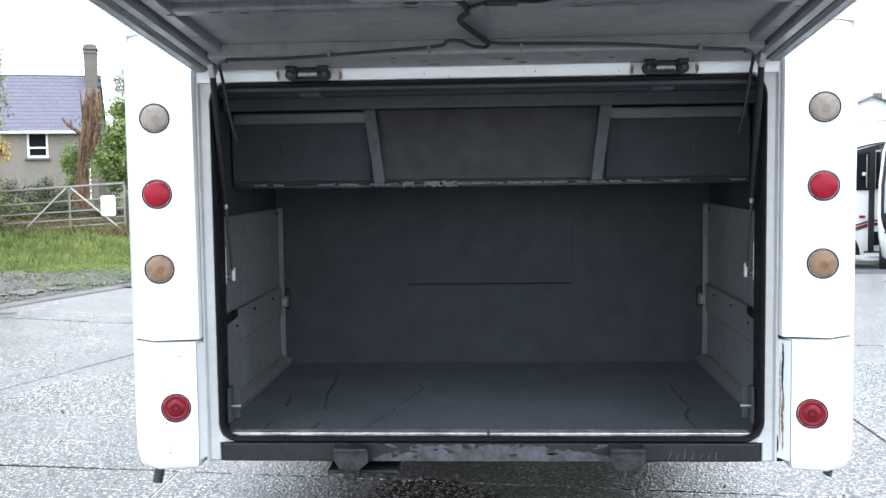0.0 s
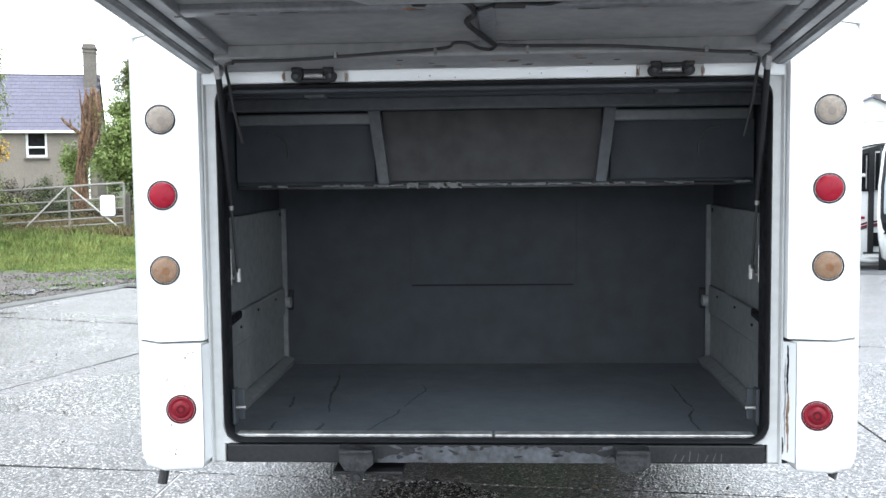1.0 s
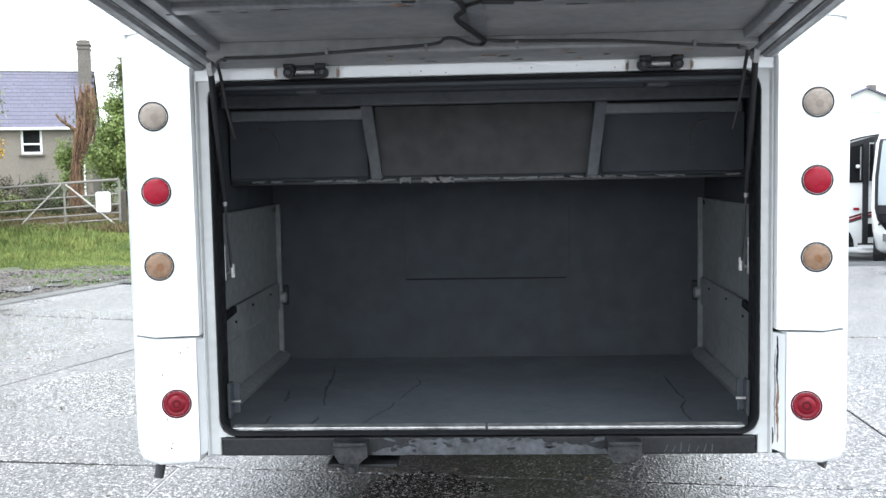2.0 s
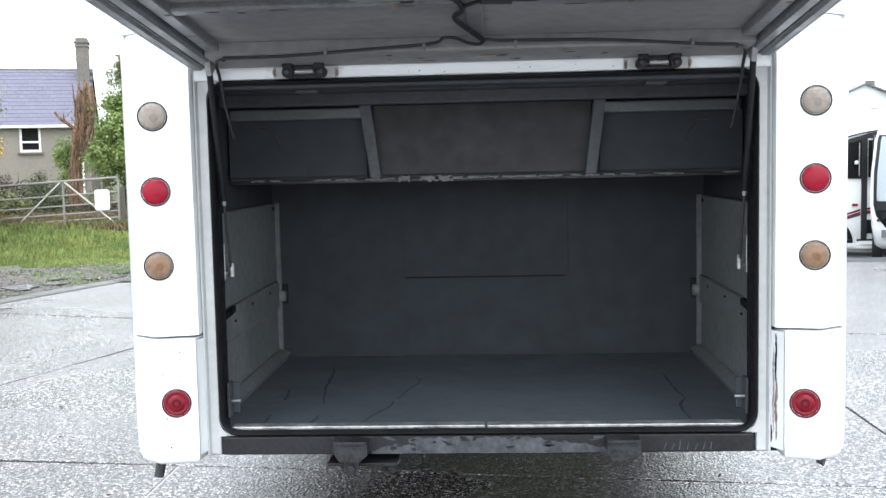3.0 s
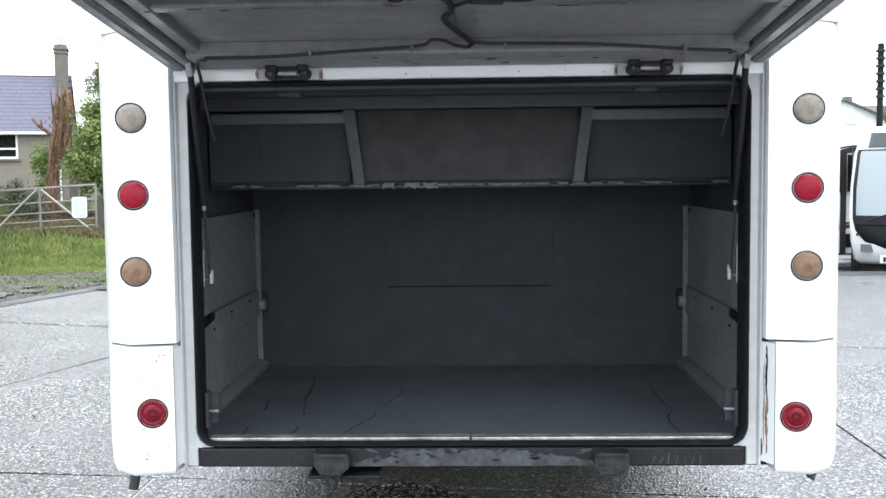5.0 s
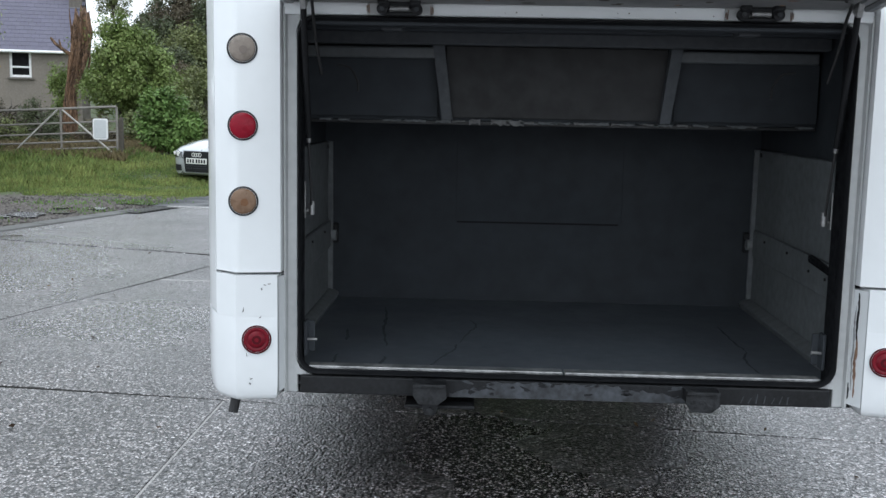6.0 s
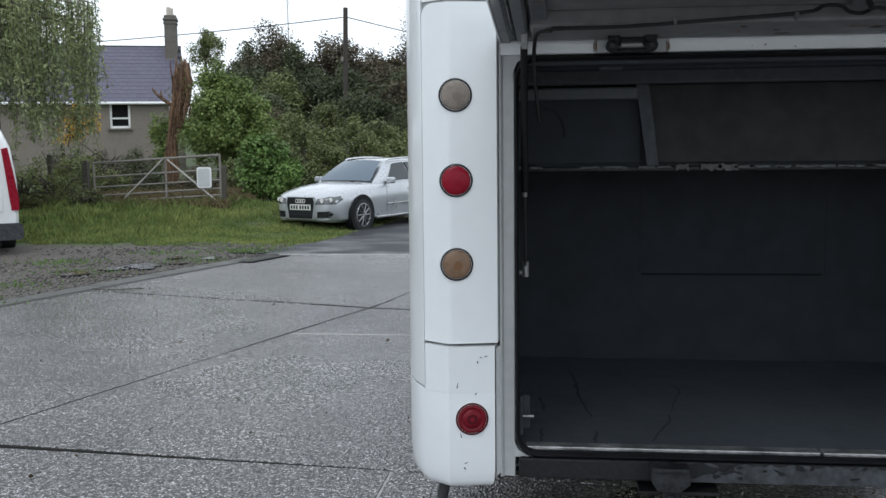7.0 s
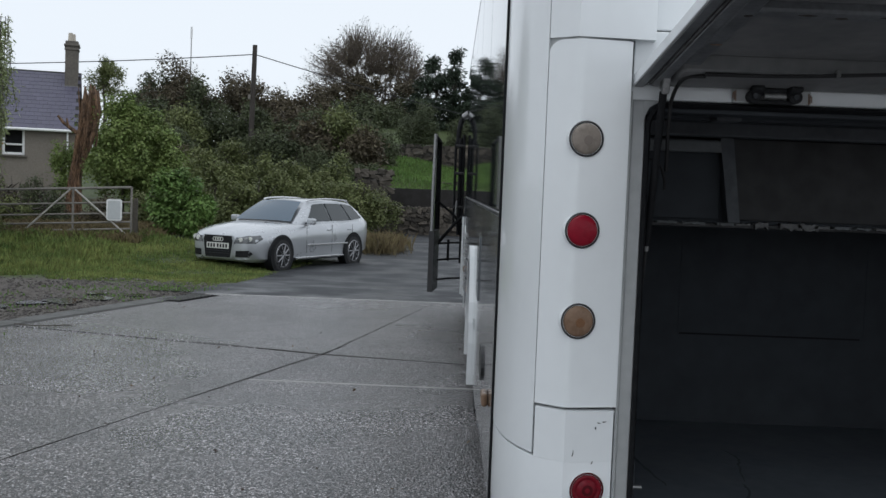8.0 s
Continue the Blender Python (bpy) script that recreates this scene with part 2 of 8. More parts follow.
def wet_concrete():
    """Exposed aggregate: small stones of mixed greys, a water film in broad patches."""
    m = bpy.data.materials.new("wet_aggregate_concrete")
    m.use_nodes = True
    n, l = m.node_tree.nodes, m.node_tree.links
    b = n["Principled BSDF"]
    geo = n.new("ShaderNodeNewGeometry")

    def tex(kind, scale, detail=4.0):
        t = n.new(kind)
        t.inputs["Scale"].default_value = scale
        if kind == "ShaderNodeTexNoise":
            t.inputs["Detail"].default_value = detail
        l.new(geo.outputs["Position"], t.inputs["Vector"])
        return t

    stones, grit, patch, stain = tex("ShaderNodeTexVoronoi", 84), tex("ShaderNodeTexNoise", 30, 7), tex("ShaderNodeTexNoise", 0.42, 5), tex("ShaderNodeTexNoise", 1.7, 6)
    ramp = n.new("ShaderNodeValToRGB")
    e = ramp.color_ramp.elements
    e[0].color, e[1].color = (0.022, 0.020, 0.021, 1), (0.40, 0.385, 0.395, 1)
    e[0].position, e[1].position = 0.12, 0.95
    mid = ramp.color_ramp.elements.new(0.55)
    mid.color = (0.25, 0.218, 0.215, 1)
    sep = n.new("ShaderNodeSeparateColor")
    l.new(stones.outputs["Color"], sep.inputs["Color"])
    l.new(sep.outputs["Red"], ramp.inputs["Fac"])
    st = n.new("ShaderNodeMapRange")
    st.inputs["From Min"].default_value, st.inputs["From Max"].default_value = 0.32, 0.68
    st.inputs["To Min"].default_value, st.inputs["To Max"].default_value = 0.62, 1.35
    l.new(stain.outputs["Fac"], st.inputs["Value"])
    gr = n.new("ShaderNodeMapRange")
    gr.inputs["From Min"].default_value, gr.inputs["From Max"].default_value = 0.40, 0.60
    gr.inputs["To Min"].default_value, gr.inputs["To Max"].default_value = 0.45, 1.55
    l.new(grit.outputs["Fac"], gr.inputs["Value"])
    k0 = n.new("ShaderNodeMath")
    k0.operation = "MULTIPLY"
    l.new(st.outputs["Result"], k0.inputs[0]), l.new(gr.outputs["Result"], k0.inputs[1])
    # darker towards the edges of the stones
    pit = n.new("ShaderNodeMapRange")
    pit.inputs["From Min"].default_value, pit.inputs["From Max"].default_value = 0.34, 0.60
    pit.inputs["To Min"].default_value, pit.inputs["To Max"].default_value = 1.45, 0.18
    l.new(stones.outputs["Distance"], pit.inputs["Value"])
    k = n.new("ShaderNodeMath")
    k.operation = "MULTIPLY"
    l.new(k0.outputs["Value"], k.inputs[0]), l.new(pit.outputs["Result"], k.inputs[1])
    # scattered dark pits
    pt, pr, k2 = tex("ShaderNodeTexNoise", 70, 3), n.new("ShaderNodeMapRange"), n.new("ShaderNodeMath")
    pr.inputs["From Min"].default_value, pr.inputs["From Max"].default_value = 0.50, 0.56
    pr.inputs["To Min"].default_value, pr.inputs["To Max"].default_value = 1.18, 0.24
    l.new(pt.outputs["Fac"], pr.inputs["Value"])
    k2.operation = "MULTIPLY"
    l.new(k.outputs["Value"], k2.inputs[0]), l.new(pr.outputs["Result"], k2.inputs[1])
    k = k2
    mul = n.new("ShaderNodeVectorMath")
    mul.operation = "SCALE"
    l.new(ramp.outputs["Color"], mul.inputs[0]), l.new(k.outputs["Value"], mul.inputs["Scale"])
    l.new(mul.outputs["Vector"], b.inputs["Base Color"])
    # smoother, flatter around one point by the gutter, to put sky glare there
    far, low, film = n.new("ShaderNodeVectorMath"), n.new("ShaderNodeMapRange"), n.new("ShaderNodeMath")
    far.operation, film.operation = "DISTANCE", "ADD"
    l.new(geo.outputs["Position"], far.inputs[0])
    far.inputs[1].default_value = (-4.9, 6.2, 0)
    low.inputs["From Min"].default_value, low.inputs["From Max"].default_value = 0.3, 2.9
    low.inputs["To Min"].default_value, low.inputs["To Max"].default_value = -0.12, 0.08
    l.new(far.outputs["Value"], low.inputs["Value"])
    l.new(patch.outputs["Fac"], film.inputs[0]), l.new(low.outputs["Result"], film.inputs[1])
    rr = n.new("ShaderNodeMapRange")
    rr.inputs["From Min"].default_value, rr.inputs["From Max"].default_value = 0.28, 0.70
    rr.inputs["To Min"].default_value, rr.inputs["To Max"].default_value = 0.14, 0.38
    l.new(film.outputs["Value"], rr.inputs["Value"])
    l.new(rr.outputs["Result"], b.inputs["Roughness"])
    bs = n.new("ShaderNodeMapRange")
    bs.inputs["From Min"].default_value, bs.inputs["From Max"].default_value = 0.28, 0.74
    bs.inputs["To Min"].default_value, bs.inputs["To Max"].default_value = 0.40, 0.95
    l.new(film.outputs["Value"], bs.inputs["Value"])
    hgt = n.new("ShaderNodeMath")
    hgt.operation = "MULTIPLY_ADD"
    l.new(stones.outputs["Distance"], hgt.inputs[0])
    hgt.inputs[1].default_value = -0.9
    l.new(grit.outputs["Fac"], hgt.inputs[2])
    bp = n.new("ShaderNodeBump")
    bp.inputs["Distance"].default_value = 0.012
    l.new(bs.outputs["Result"], bp.inputs["Strength"])
    l.new(hgt.outputs["Value"], bp.inputs["Height"])
    l.new(bp.outputs["Normal"], b.inputs["Normal"])
    b.inputs["Specular IOR Level"].default_value = 0.6
    # a wet film on the stones, thinner between them
    cw = n.new("ShaderNodeMapRange")
    cw.inputs["From Min"].default_value, cw.inputs["From Max"].default_value = 0.36, 0.58
    cw.inputs["To Min"].default_value, cw.inputs["To Max"].default_value = 1.15, 0.22
    l.new(stones.outputs["Distance"], cw.inputs["Value"])
    cm = n.new("ShaderNodeMath")
    cm.operation, cm.use_clamp = "MULTIPLY", True
    l.new(cw.outputs["Result"], cm.inputs[0]), l.new(pr.outputs["Result"], cm.inputs[1])
    cg = n.new("ShaderNodeMath")
    cg.operation, cg.use_clamp = "MULTIPLY", True
    l.new(cm.outputs["Value"], cg.inputs[0]), l.new(gr.outputs["Result"], cg.inputs[1])
    l.new(cg.outputs["Value"], b.inputs["Coat Weight"])
    b.inputs["Coat Roughness"].default_value = 0.09
    b.inputs["Coat IOR"].default_value = 2.5
    cb = n.new("ShaderNodeBump")
    cb.inputs["Distance"].default_value = 0.005
    l.new(bs.outputs["Result"], cb.inputs["Strength"])
    l.new(hgt.outputs["Value"], cb.inputs["Height"])
    l.new(cb.outputs["Normal"], b.inputs["Coat Normal"])
    return m


M["concrete"] = wet_concrete()


def leaf_mat(name, base, tint, k=0.26):
    m = mat(name, base, 0.55, var=0.25, scale=1.1, fine=9, bump=0, tint=tint, island=k, spec=0.3)
    b = m.node_tree.nodes["Principled BSDF"]
    n, l = m.node_tree.nodes, m.node_tree.links
    tr, mx = n.new("ShaderNodeBsdfTranslucent"), n.new("ShaderNodeMixShader")
    l.new(b.inputs["Base Color"].links[0].from_socket, tr.inputs["Color"])
    mx.inputs["Fac"].default_value = 0.25
    l.new(b.outputs["BSDF"], mx.inputs[1]), l.new(tr.outputs["BSDF"], mx.inputs[2])
    l.new(mx.outputs["Shader"], n["Material Output"].inputs["Surface"])
    return m


M["leaf_green"] = leaf_mat("bright_green_leaves", (0.125, 0.185, 0.05), (0.20, 0.255, 0.08))
M["leaf_hedge"] = leaf_mat("hedge_leaves", (0.105, 0.132, 0.050), (0.165, 0.185, 0.075))
M["leaf_dark"] = leaf_mat("dark_wood_leaves", (0.055, 0.072, 0.036), (0.088, 0.103, 0.052))
M["leaf_brown"] = leaf_mat("autumn_brown_leaves", (0.080, 0.068, 0.045), (0.112, 0.095, 0.060))
M["leaf_laurel"] = leaf_mat("glossy_laurel_leaves", (0.085, 0.155, 0.04), (0.15, 0.235, 0.065))
M["fine_twig"] = mat("pale_fine_twigs", (0.12, 0.10, 0.082), 0.9, var=0.2, bump=0, island=0.2)
M["leaf_willow"] = leaf_mat("willow_leaves", (0.18, 0.225, 0.10), (0.26, 0.295, 0.14))
M["leaf_yellow"] = leaf_mat("yellow_autumn_leaves", (0.46, 0.29, 0.035), (0.55, 0.38, 0.07), 0.25)
M["leaf_pine"] = leaf_mat("conifer_needles", (0.026, 0.038, 0.024), (0.036, 0.052, 0.032))
M["twig"] = mat("grey_twigs", (0.06, 0.05, 0.042), 0.9, var=0.2, bump=0, island=0.2)
M["grass"] = leaf_mat("grass_blades", (0.078, 0.155, 0.040), (0.235, 0.262, 0.085), 0.4)
M["lawn"] = leaf_mat("bright_lawn_blades", (0.09, 0.17, 0.04), (0.135, 0.22, 0.06), 0.35)
M["dry_grass"] = leaf_mat("dry_reed_grass", (0.13, 0.11, 0.055), (0.175, 0.14, 0.075), 0.35)


def ground_material():
    """Soil, gravel and turf by place on the plan, with ragged borders."""
    m = mat("turf_and_gravel", (0.055, 0.075, 0.022), 0.85, var=0.4, scale=1.5, fine=30, bump=0.5, bump_scale=40)
    n, l = m.node_tree.nodes, m.node_tree.links
    b = n["Principled BSDF"]
    geo = n.new("ShaderNodeNewGeometry")
    sep = n.new("ShaderNodeSeparateXYZ")
    l.new(geo.outputs["Position"], sep.inputs["Vector"])
    nz = n.new("ShaderNodeTexNoise")
    nz.inputs["Scale"].default_value, nz.inputs["Detail"].default_value = 1.6, 6
    l.new(geo.outputs["Position"], nz.inputs["Vector"])
    ma = n.new("ShaderNodeMath")
    ma.operation = "MULTIPLY_ADD"
    l.new(nz.outputs["Fac"], ma.inputs[0])
    ma.inputs[1].default_value = 2.2
    l.new(sep.outputs["Y"], ma.inputs[2])
    mr = n.new("ShaderNodeMapRange")
    mr.inputs["From Min"].default_value, mr.inputs["From Max"].default_value = 12.9, 13.5
    l.new(ma.outputs["Value"], mr.inputs["Value"])
    gv = n.new("ShaderNodeTexVoronoi")
    gv.inputs["Scale"].default_value = 55
    l.new(geo.outputs["Position"], gv.inputs["Vector"])
    gr = n.new("ShaderNodeValToRGB")
    gr.color_ramp.elements[0].color, gr.color_ramp.elements[1].color = (0.036, 0.030, 0.026, 1), (0.13, 0.112, 0.098, 1)
    l.new(gv.outputs["Color"], gr.inputs["Fac"])
    mx = n.new("ShaderNodeMix")
    mx.data_type = "RGBA"
    old = b.inputs["Base Color"].links[0].from_socket
    l.new(mr.outputs["Result"], mx.inputs["Factor"])
    l.new(gr.outputs["Color"], mx.inputs["A"])
    l.new(old, mx.inputs["B"])
    l.new(mx.outputs["Result"], b.inputs["Base Color"])
    return m


M["ground"] = ground_material()

# ---- mesh tools ----
OFFSET = {}


def thing(name, at=(0, 0, 0), label="", category="", group="", kind=""):
    ob = new(name)
    ob.location = at
    ob.empty_display_size = 0.2
    OFFSET[ob.name] = Vector(at)
    return tagged(ob, label, category, group, kind)


def to_mesh(name, bm, material, smooth=None):
    me = bpy.data.meshes.new(name)
    bmesh.ops.recalc_face_normals(bm, faces=bm.faces[:])
    bm.to_mesh(me)
    bm.free()
    me.materials.append(material)
    if smooth:
        me.polygons.foreach_set("use_smooth", [True] * len(me.polygons))
        me.set_sharp_from_angle(angle=radians(smooth))
    return me


def part(name, bm, material, parent=None, label="", smooth=None):
    """One mesh object in world metres, under a thing or a part."""
    me = bm if isinstance(bm, bpy.types.Mesh) else to_mesh(name, bm, material, smooth)
    ob = new(name, me)
    if parent:
        ob.parent = parent
        if parent.name in OFFSET:
            ob.matrix_parent_inverse = Matrix.Translation(-OFFSET[parent.name])
    return tagged(ob, label)


def add_box(bm, c, s, bev=0.0, rot=None, seg=2):
    m = Matrix.Translation(c)
    if rot:
        m = m @ Euler([radians(a) for a in rot]).to_matrix().to_4x4()
    r = bmesh.ops.create_cube(bm, size=1, matrix=m @ Matrix.Diagonal((*s, 1)))
    if bev:
        es = list({e for v in r["verts"] for e in v.link_edges})
        bmesh.ops.bevel(bm, geom=es, offset=bev, segments=seg, affect="EDGES", profile=0.5)
    return bm


def box(c, s, bev=0.0, rot=None, seg=2):
    return add_box(bmesh.new(), c, s, bev, rot, seg)


def add_cyl(bm, a, b, r, r2=None, n=16, cap=True):
    a, b = Vector(a), Vector(b)
    q = (b - a).to_track_quat("Z", "Y").to_matrix().to_4x4()
    bmesh.ops.create_cone(bm, cap_ends=cap, segments=n, radius1=r, radius2=r if r2 is None else r2,
                          depth=(b - a).length, matrix=Matrix.Translation((a + b) / 2) @ q)
    return bm


def cyl(a, b, r, r2=None, n=16):
    return add_cyl(bmesh.new(), a, b, r, r2, n)


def add_tube(bm, pts, r, n=8, taper=None):
    """A tube along points; taper is its radius at the end."""
    pts = [Vector(p) for p in pts]
    rings = []
    for i, p in enumerate(pts):
        d = (pts[min(i + 1, len(pts) - 1)] - pts[max(i - 1, 0)]).normalized()
        s = d.cross(Vector((0.13, 0.31, 0.94)) if abs(d.z) < 0.9 else Vector((1, 0.2, 0))).normalized()
        u = s.cross(d)
        k = i / max(1, len(pts) - 1)
        rr = r if taper is None else r + (taper - r) * k
        rings.append([bm.verts.new(p + rr * (math.cos(a) * s + math.sin(a) * u)) for a in [2 * math.pi * j / n for j in range(n)]])
    for a, b in zip(rings, rings[1:]):
        for j in range(n):
            bm.faces.new((a[j], a[(j + 1) % n], b[(j + 1) % n], b[j]))
    bm.faces.new(rings[0]), bm.faces.new(rings[-1])
    return bm


def tube(pts, r, n=8, taper=None):
    return add_tube(bmesh.new(), pts, r, n, taper)


def smooth_pts(pts, k=5):
    """Catmull-Rom through the points."""
    p = [Vector(q) for q in pts]
    p = [2 * p[0] - p[1]] + p + [2 * p[-1] - p[-2]]
    out = []
    for i in range(1, len(p) - 2):
        for j in range(k):
            t = j / k
            out.append(0.5 * (2 * p[i] + (p[i + 1] - p[i - 1]) * t + (2 * p[i - 1] - 5 * p[i] + 4 * p[i + 1] - p[i + 2]) * t * t
                              + (3 * p[i] - p[i - 1] - 3 * p[i + 1] + p[i + 2]) * t ** 3))
    return out + [p[-2]]


def add_prism(bm, pts, z0, z1, axis="z"):
    """A closed outline carried along an axis."""
    def at(p, h):
        return {"z": (p[0], p[1], h), "y": (p[0], h, p[1]), "x": (h, p[0], p[1])}[axis]
    lo, hi = [bm.verts.new(at(p, z0)) for p in pts], [bm.verts.new(at(p, z1)) for p in pts]
    n = len(pts)
    for i in range(n):
        bm.faces.new((lo[i], lo[(i + 1) % n], hi[(i + 1) % n], hi[i]))
    bm.faces.new(lo[::-1]), bm.faces.new(hi)
    return bm


def prism(pts, z0, z1, axis="z", bev=0.0, seg=2):
    bm = add_prism(bmesh.new(), pts, z0, z1, axis)
    if bev:
        bmesh.ops.bevel(bm, geom=[e for e in bm.edges if len(e.link_faces) == 2 and e.calc_face_angle(0) > radians(35)],
                        offset=bev, segments=seg, affect="EDGES", profile=0.5)
    return bm


def loft(rings, close=True, caps=True):
    bm = bmesh.new()
    vs = [[bm.verts.new(p) for p in r] for r in rings]
    n = len(rings[0])
    for a, b in zip(vs, vs[1:]):
        for j in range(n if close else n - 1):
            bm.faces.new((a[j], a[(j + 1) % n], b[(j + 1) % n], b[j]))
    if caps:
        bm.faces.new(vs[0][::-1]), bm.faces.new(vs[-1])
    return bm


def rounded(x0, z0, x1, z1, r, k=5):
    """Outline of a rectangle with round corners."""
    out = []
    for cx, cz, a0 in ((x1 - r, z1 - r, 0), (x0 + r, z1 - r, 90), (x0 + r, z0 + r, 180), (x1 - r, z0 + r, 270)):
        for j in range(k + 1):
            a = radians(a0 + 90 * j / k)
            out.append((cx + r * math.cos(a), cz + r * math.sin(a)))
    return out


def raw_mesh(name, verts, faces, material):
    me = bpy.data.meshes.new(name)
    n, k = len(faces), faces.shape[1]
    me.vertices.add(len(verts)), me.loops.add(n * k), me.polygons.add(n)
    me.vertices.foreach_set("co", np.asarray(verts, np.float32).ravel())
    me.loops.foreach_set("vertex_index", faces.astype(np.int32).ravel())
    me.polygons.foreach_set("loop_start", np.arange(0, n * k, k, dtype=np.int32))
    me.polygons.foreach_set("loop_total", np.full(n, k, dtype=np.int32))
    me.update(calc_edges=True)
    me.materials.append(material)
    return me


def leaves(name, centres, size, material, seed=0, droop=0.0, slim=0.5, facing=None):
    """Many single leaves, each a small diamond; facing: the way each one's upper side is turned."""
    g = np.random.default_rng(seed)
    n = len(centres)
    d = g.normal(size=(n, 3))
    if facing is None:
        d[:, 2] = d[:, 2] * 0.6 - droop
        f = g.normal(size=(n, 3))
    else:
        f = facing + g.normal(size=(n, 3)) * 0.42
        d[:, 2] -= droop + 0.25
    d /= np.linalg.norm(d, axis=1, keepdims=True)
    s = np.cross(d, f)
    s /= np.linalg.norm(s, axis=1, keepdims=True) + 1e-9
    if facing is not None:
        d = np.cross(f, s)
        d /= np.linalg.norm(d, axis=1, keepdims=True) + 1e-9
    ln = size * g.uniform(0.6, 1.3, (n, 1))
    v = np.stack([centres, centres + d * ln * 0.5 + s * ln * slim * 0.5, centres + d * ln, centres + d * ln * 0.5 - s * ln * slim * 0.5], 1)
    return raw_mesh(name, v.reshape(-1, 3), np.arange(4 * n).reshape(n, 4), material)


def bough_leaves(blobs, n, seed, lumps=9, subs=6, per=5, spread=0.05, low=0.34, high=0.56):
    """Leaf places and facings on lumps upon lumps, as boughs and sprays build a crown."""
    g = np.random.default_rng(seed)

    def bud(c, r, k, lo, hi):
        m = len(c)
        d = g.normal(size=(m, k, 3))
        d /= np.linalg.norm(d, axis=2, keepdims=True)
        q = g.uniform(lo, hi, (m, k, 1))
        return (c[:, None] + d * r[:, None] * (1.02 - q * 0.85)).reshape(-1, 3), (r[:, None] * q).reshape(-1, 3)

    c, r = np.array([b[0] for b in blobs], float), np.array([b[1] for b in blobs], float)
    c, r = bud(c, r, lumps, low, high)
    c, r = bud(c, r, subs, 0.32, 0.58)
    w = r.prod(axis=1) ** 0.667
    m = max(1, n // per)
    pick = g.choice(len(c), m, p=w / w.sum())
    d = g.normal(size=(m, 3))
    d[:, 2] += 0.25
    d /= np.linalg.norm(d, axis=1, keepdims=True)
    p = c[pick] + d * r[pick] * g.uniform(0.72, 1.08, (m, 1))
    f = d + np.array([0, 0, 0.45])
    return np.repeat(p, per, 0) + g.normal(size=(m * per, 3)) * spread, np.repeat(f, per, 0)


def clumps(blobs, n, per, spread, seed, hollow=0.55):
    """Leaf places: clumps within uneven blobs of (centre, radii)."""
    g = np.random.default_rng(seed)
    vol = np.array([r[0] * r[1] * r[2] for _, r in blobs]) ** 0.67
    pick = g.choice(len(blobs), n, p=vol / vol.sum())
    c = np.array([b[0] for b in blobs], float)[pick]
    r = np.array([b[1] for b in blobs], float)[pick]
    d = g.normal(size=(n, 3))
    d /= np.linalg.norm(d, axis=1, keepdims=True)
    rad = g.uniform(hollow, 1.0, (n, 1)) * (1 + 0.16 * np.sin(d[:, :1] * 5 + c[:, :1]) + 0.14 * np.sin(d[:, 2:] * 7 + 2 * c[:, 1:2]))
    p = c + d * r * rad
    q = np.repeat(p, per, 0) + g.normal(size=(n * per, 3)) * spread
    return q

# ---- the white coach ----
coach = thing("coach", (0, 5, 0), "white touring coach with raised rear boot lid on wet concrete", "coach")
SEAM, LOW, TOPSEAM = 0.920, 0.495, 1.930


def mirror(pts, side):
    return [(p[0] * side, *p[1:]) for p in pts]


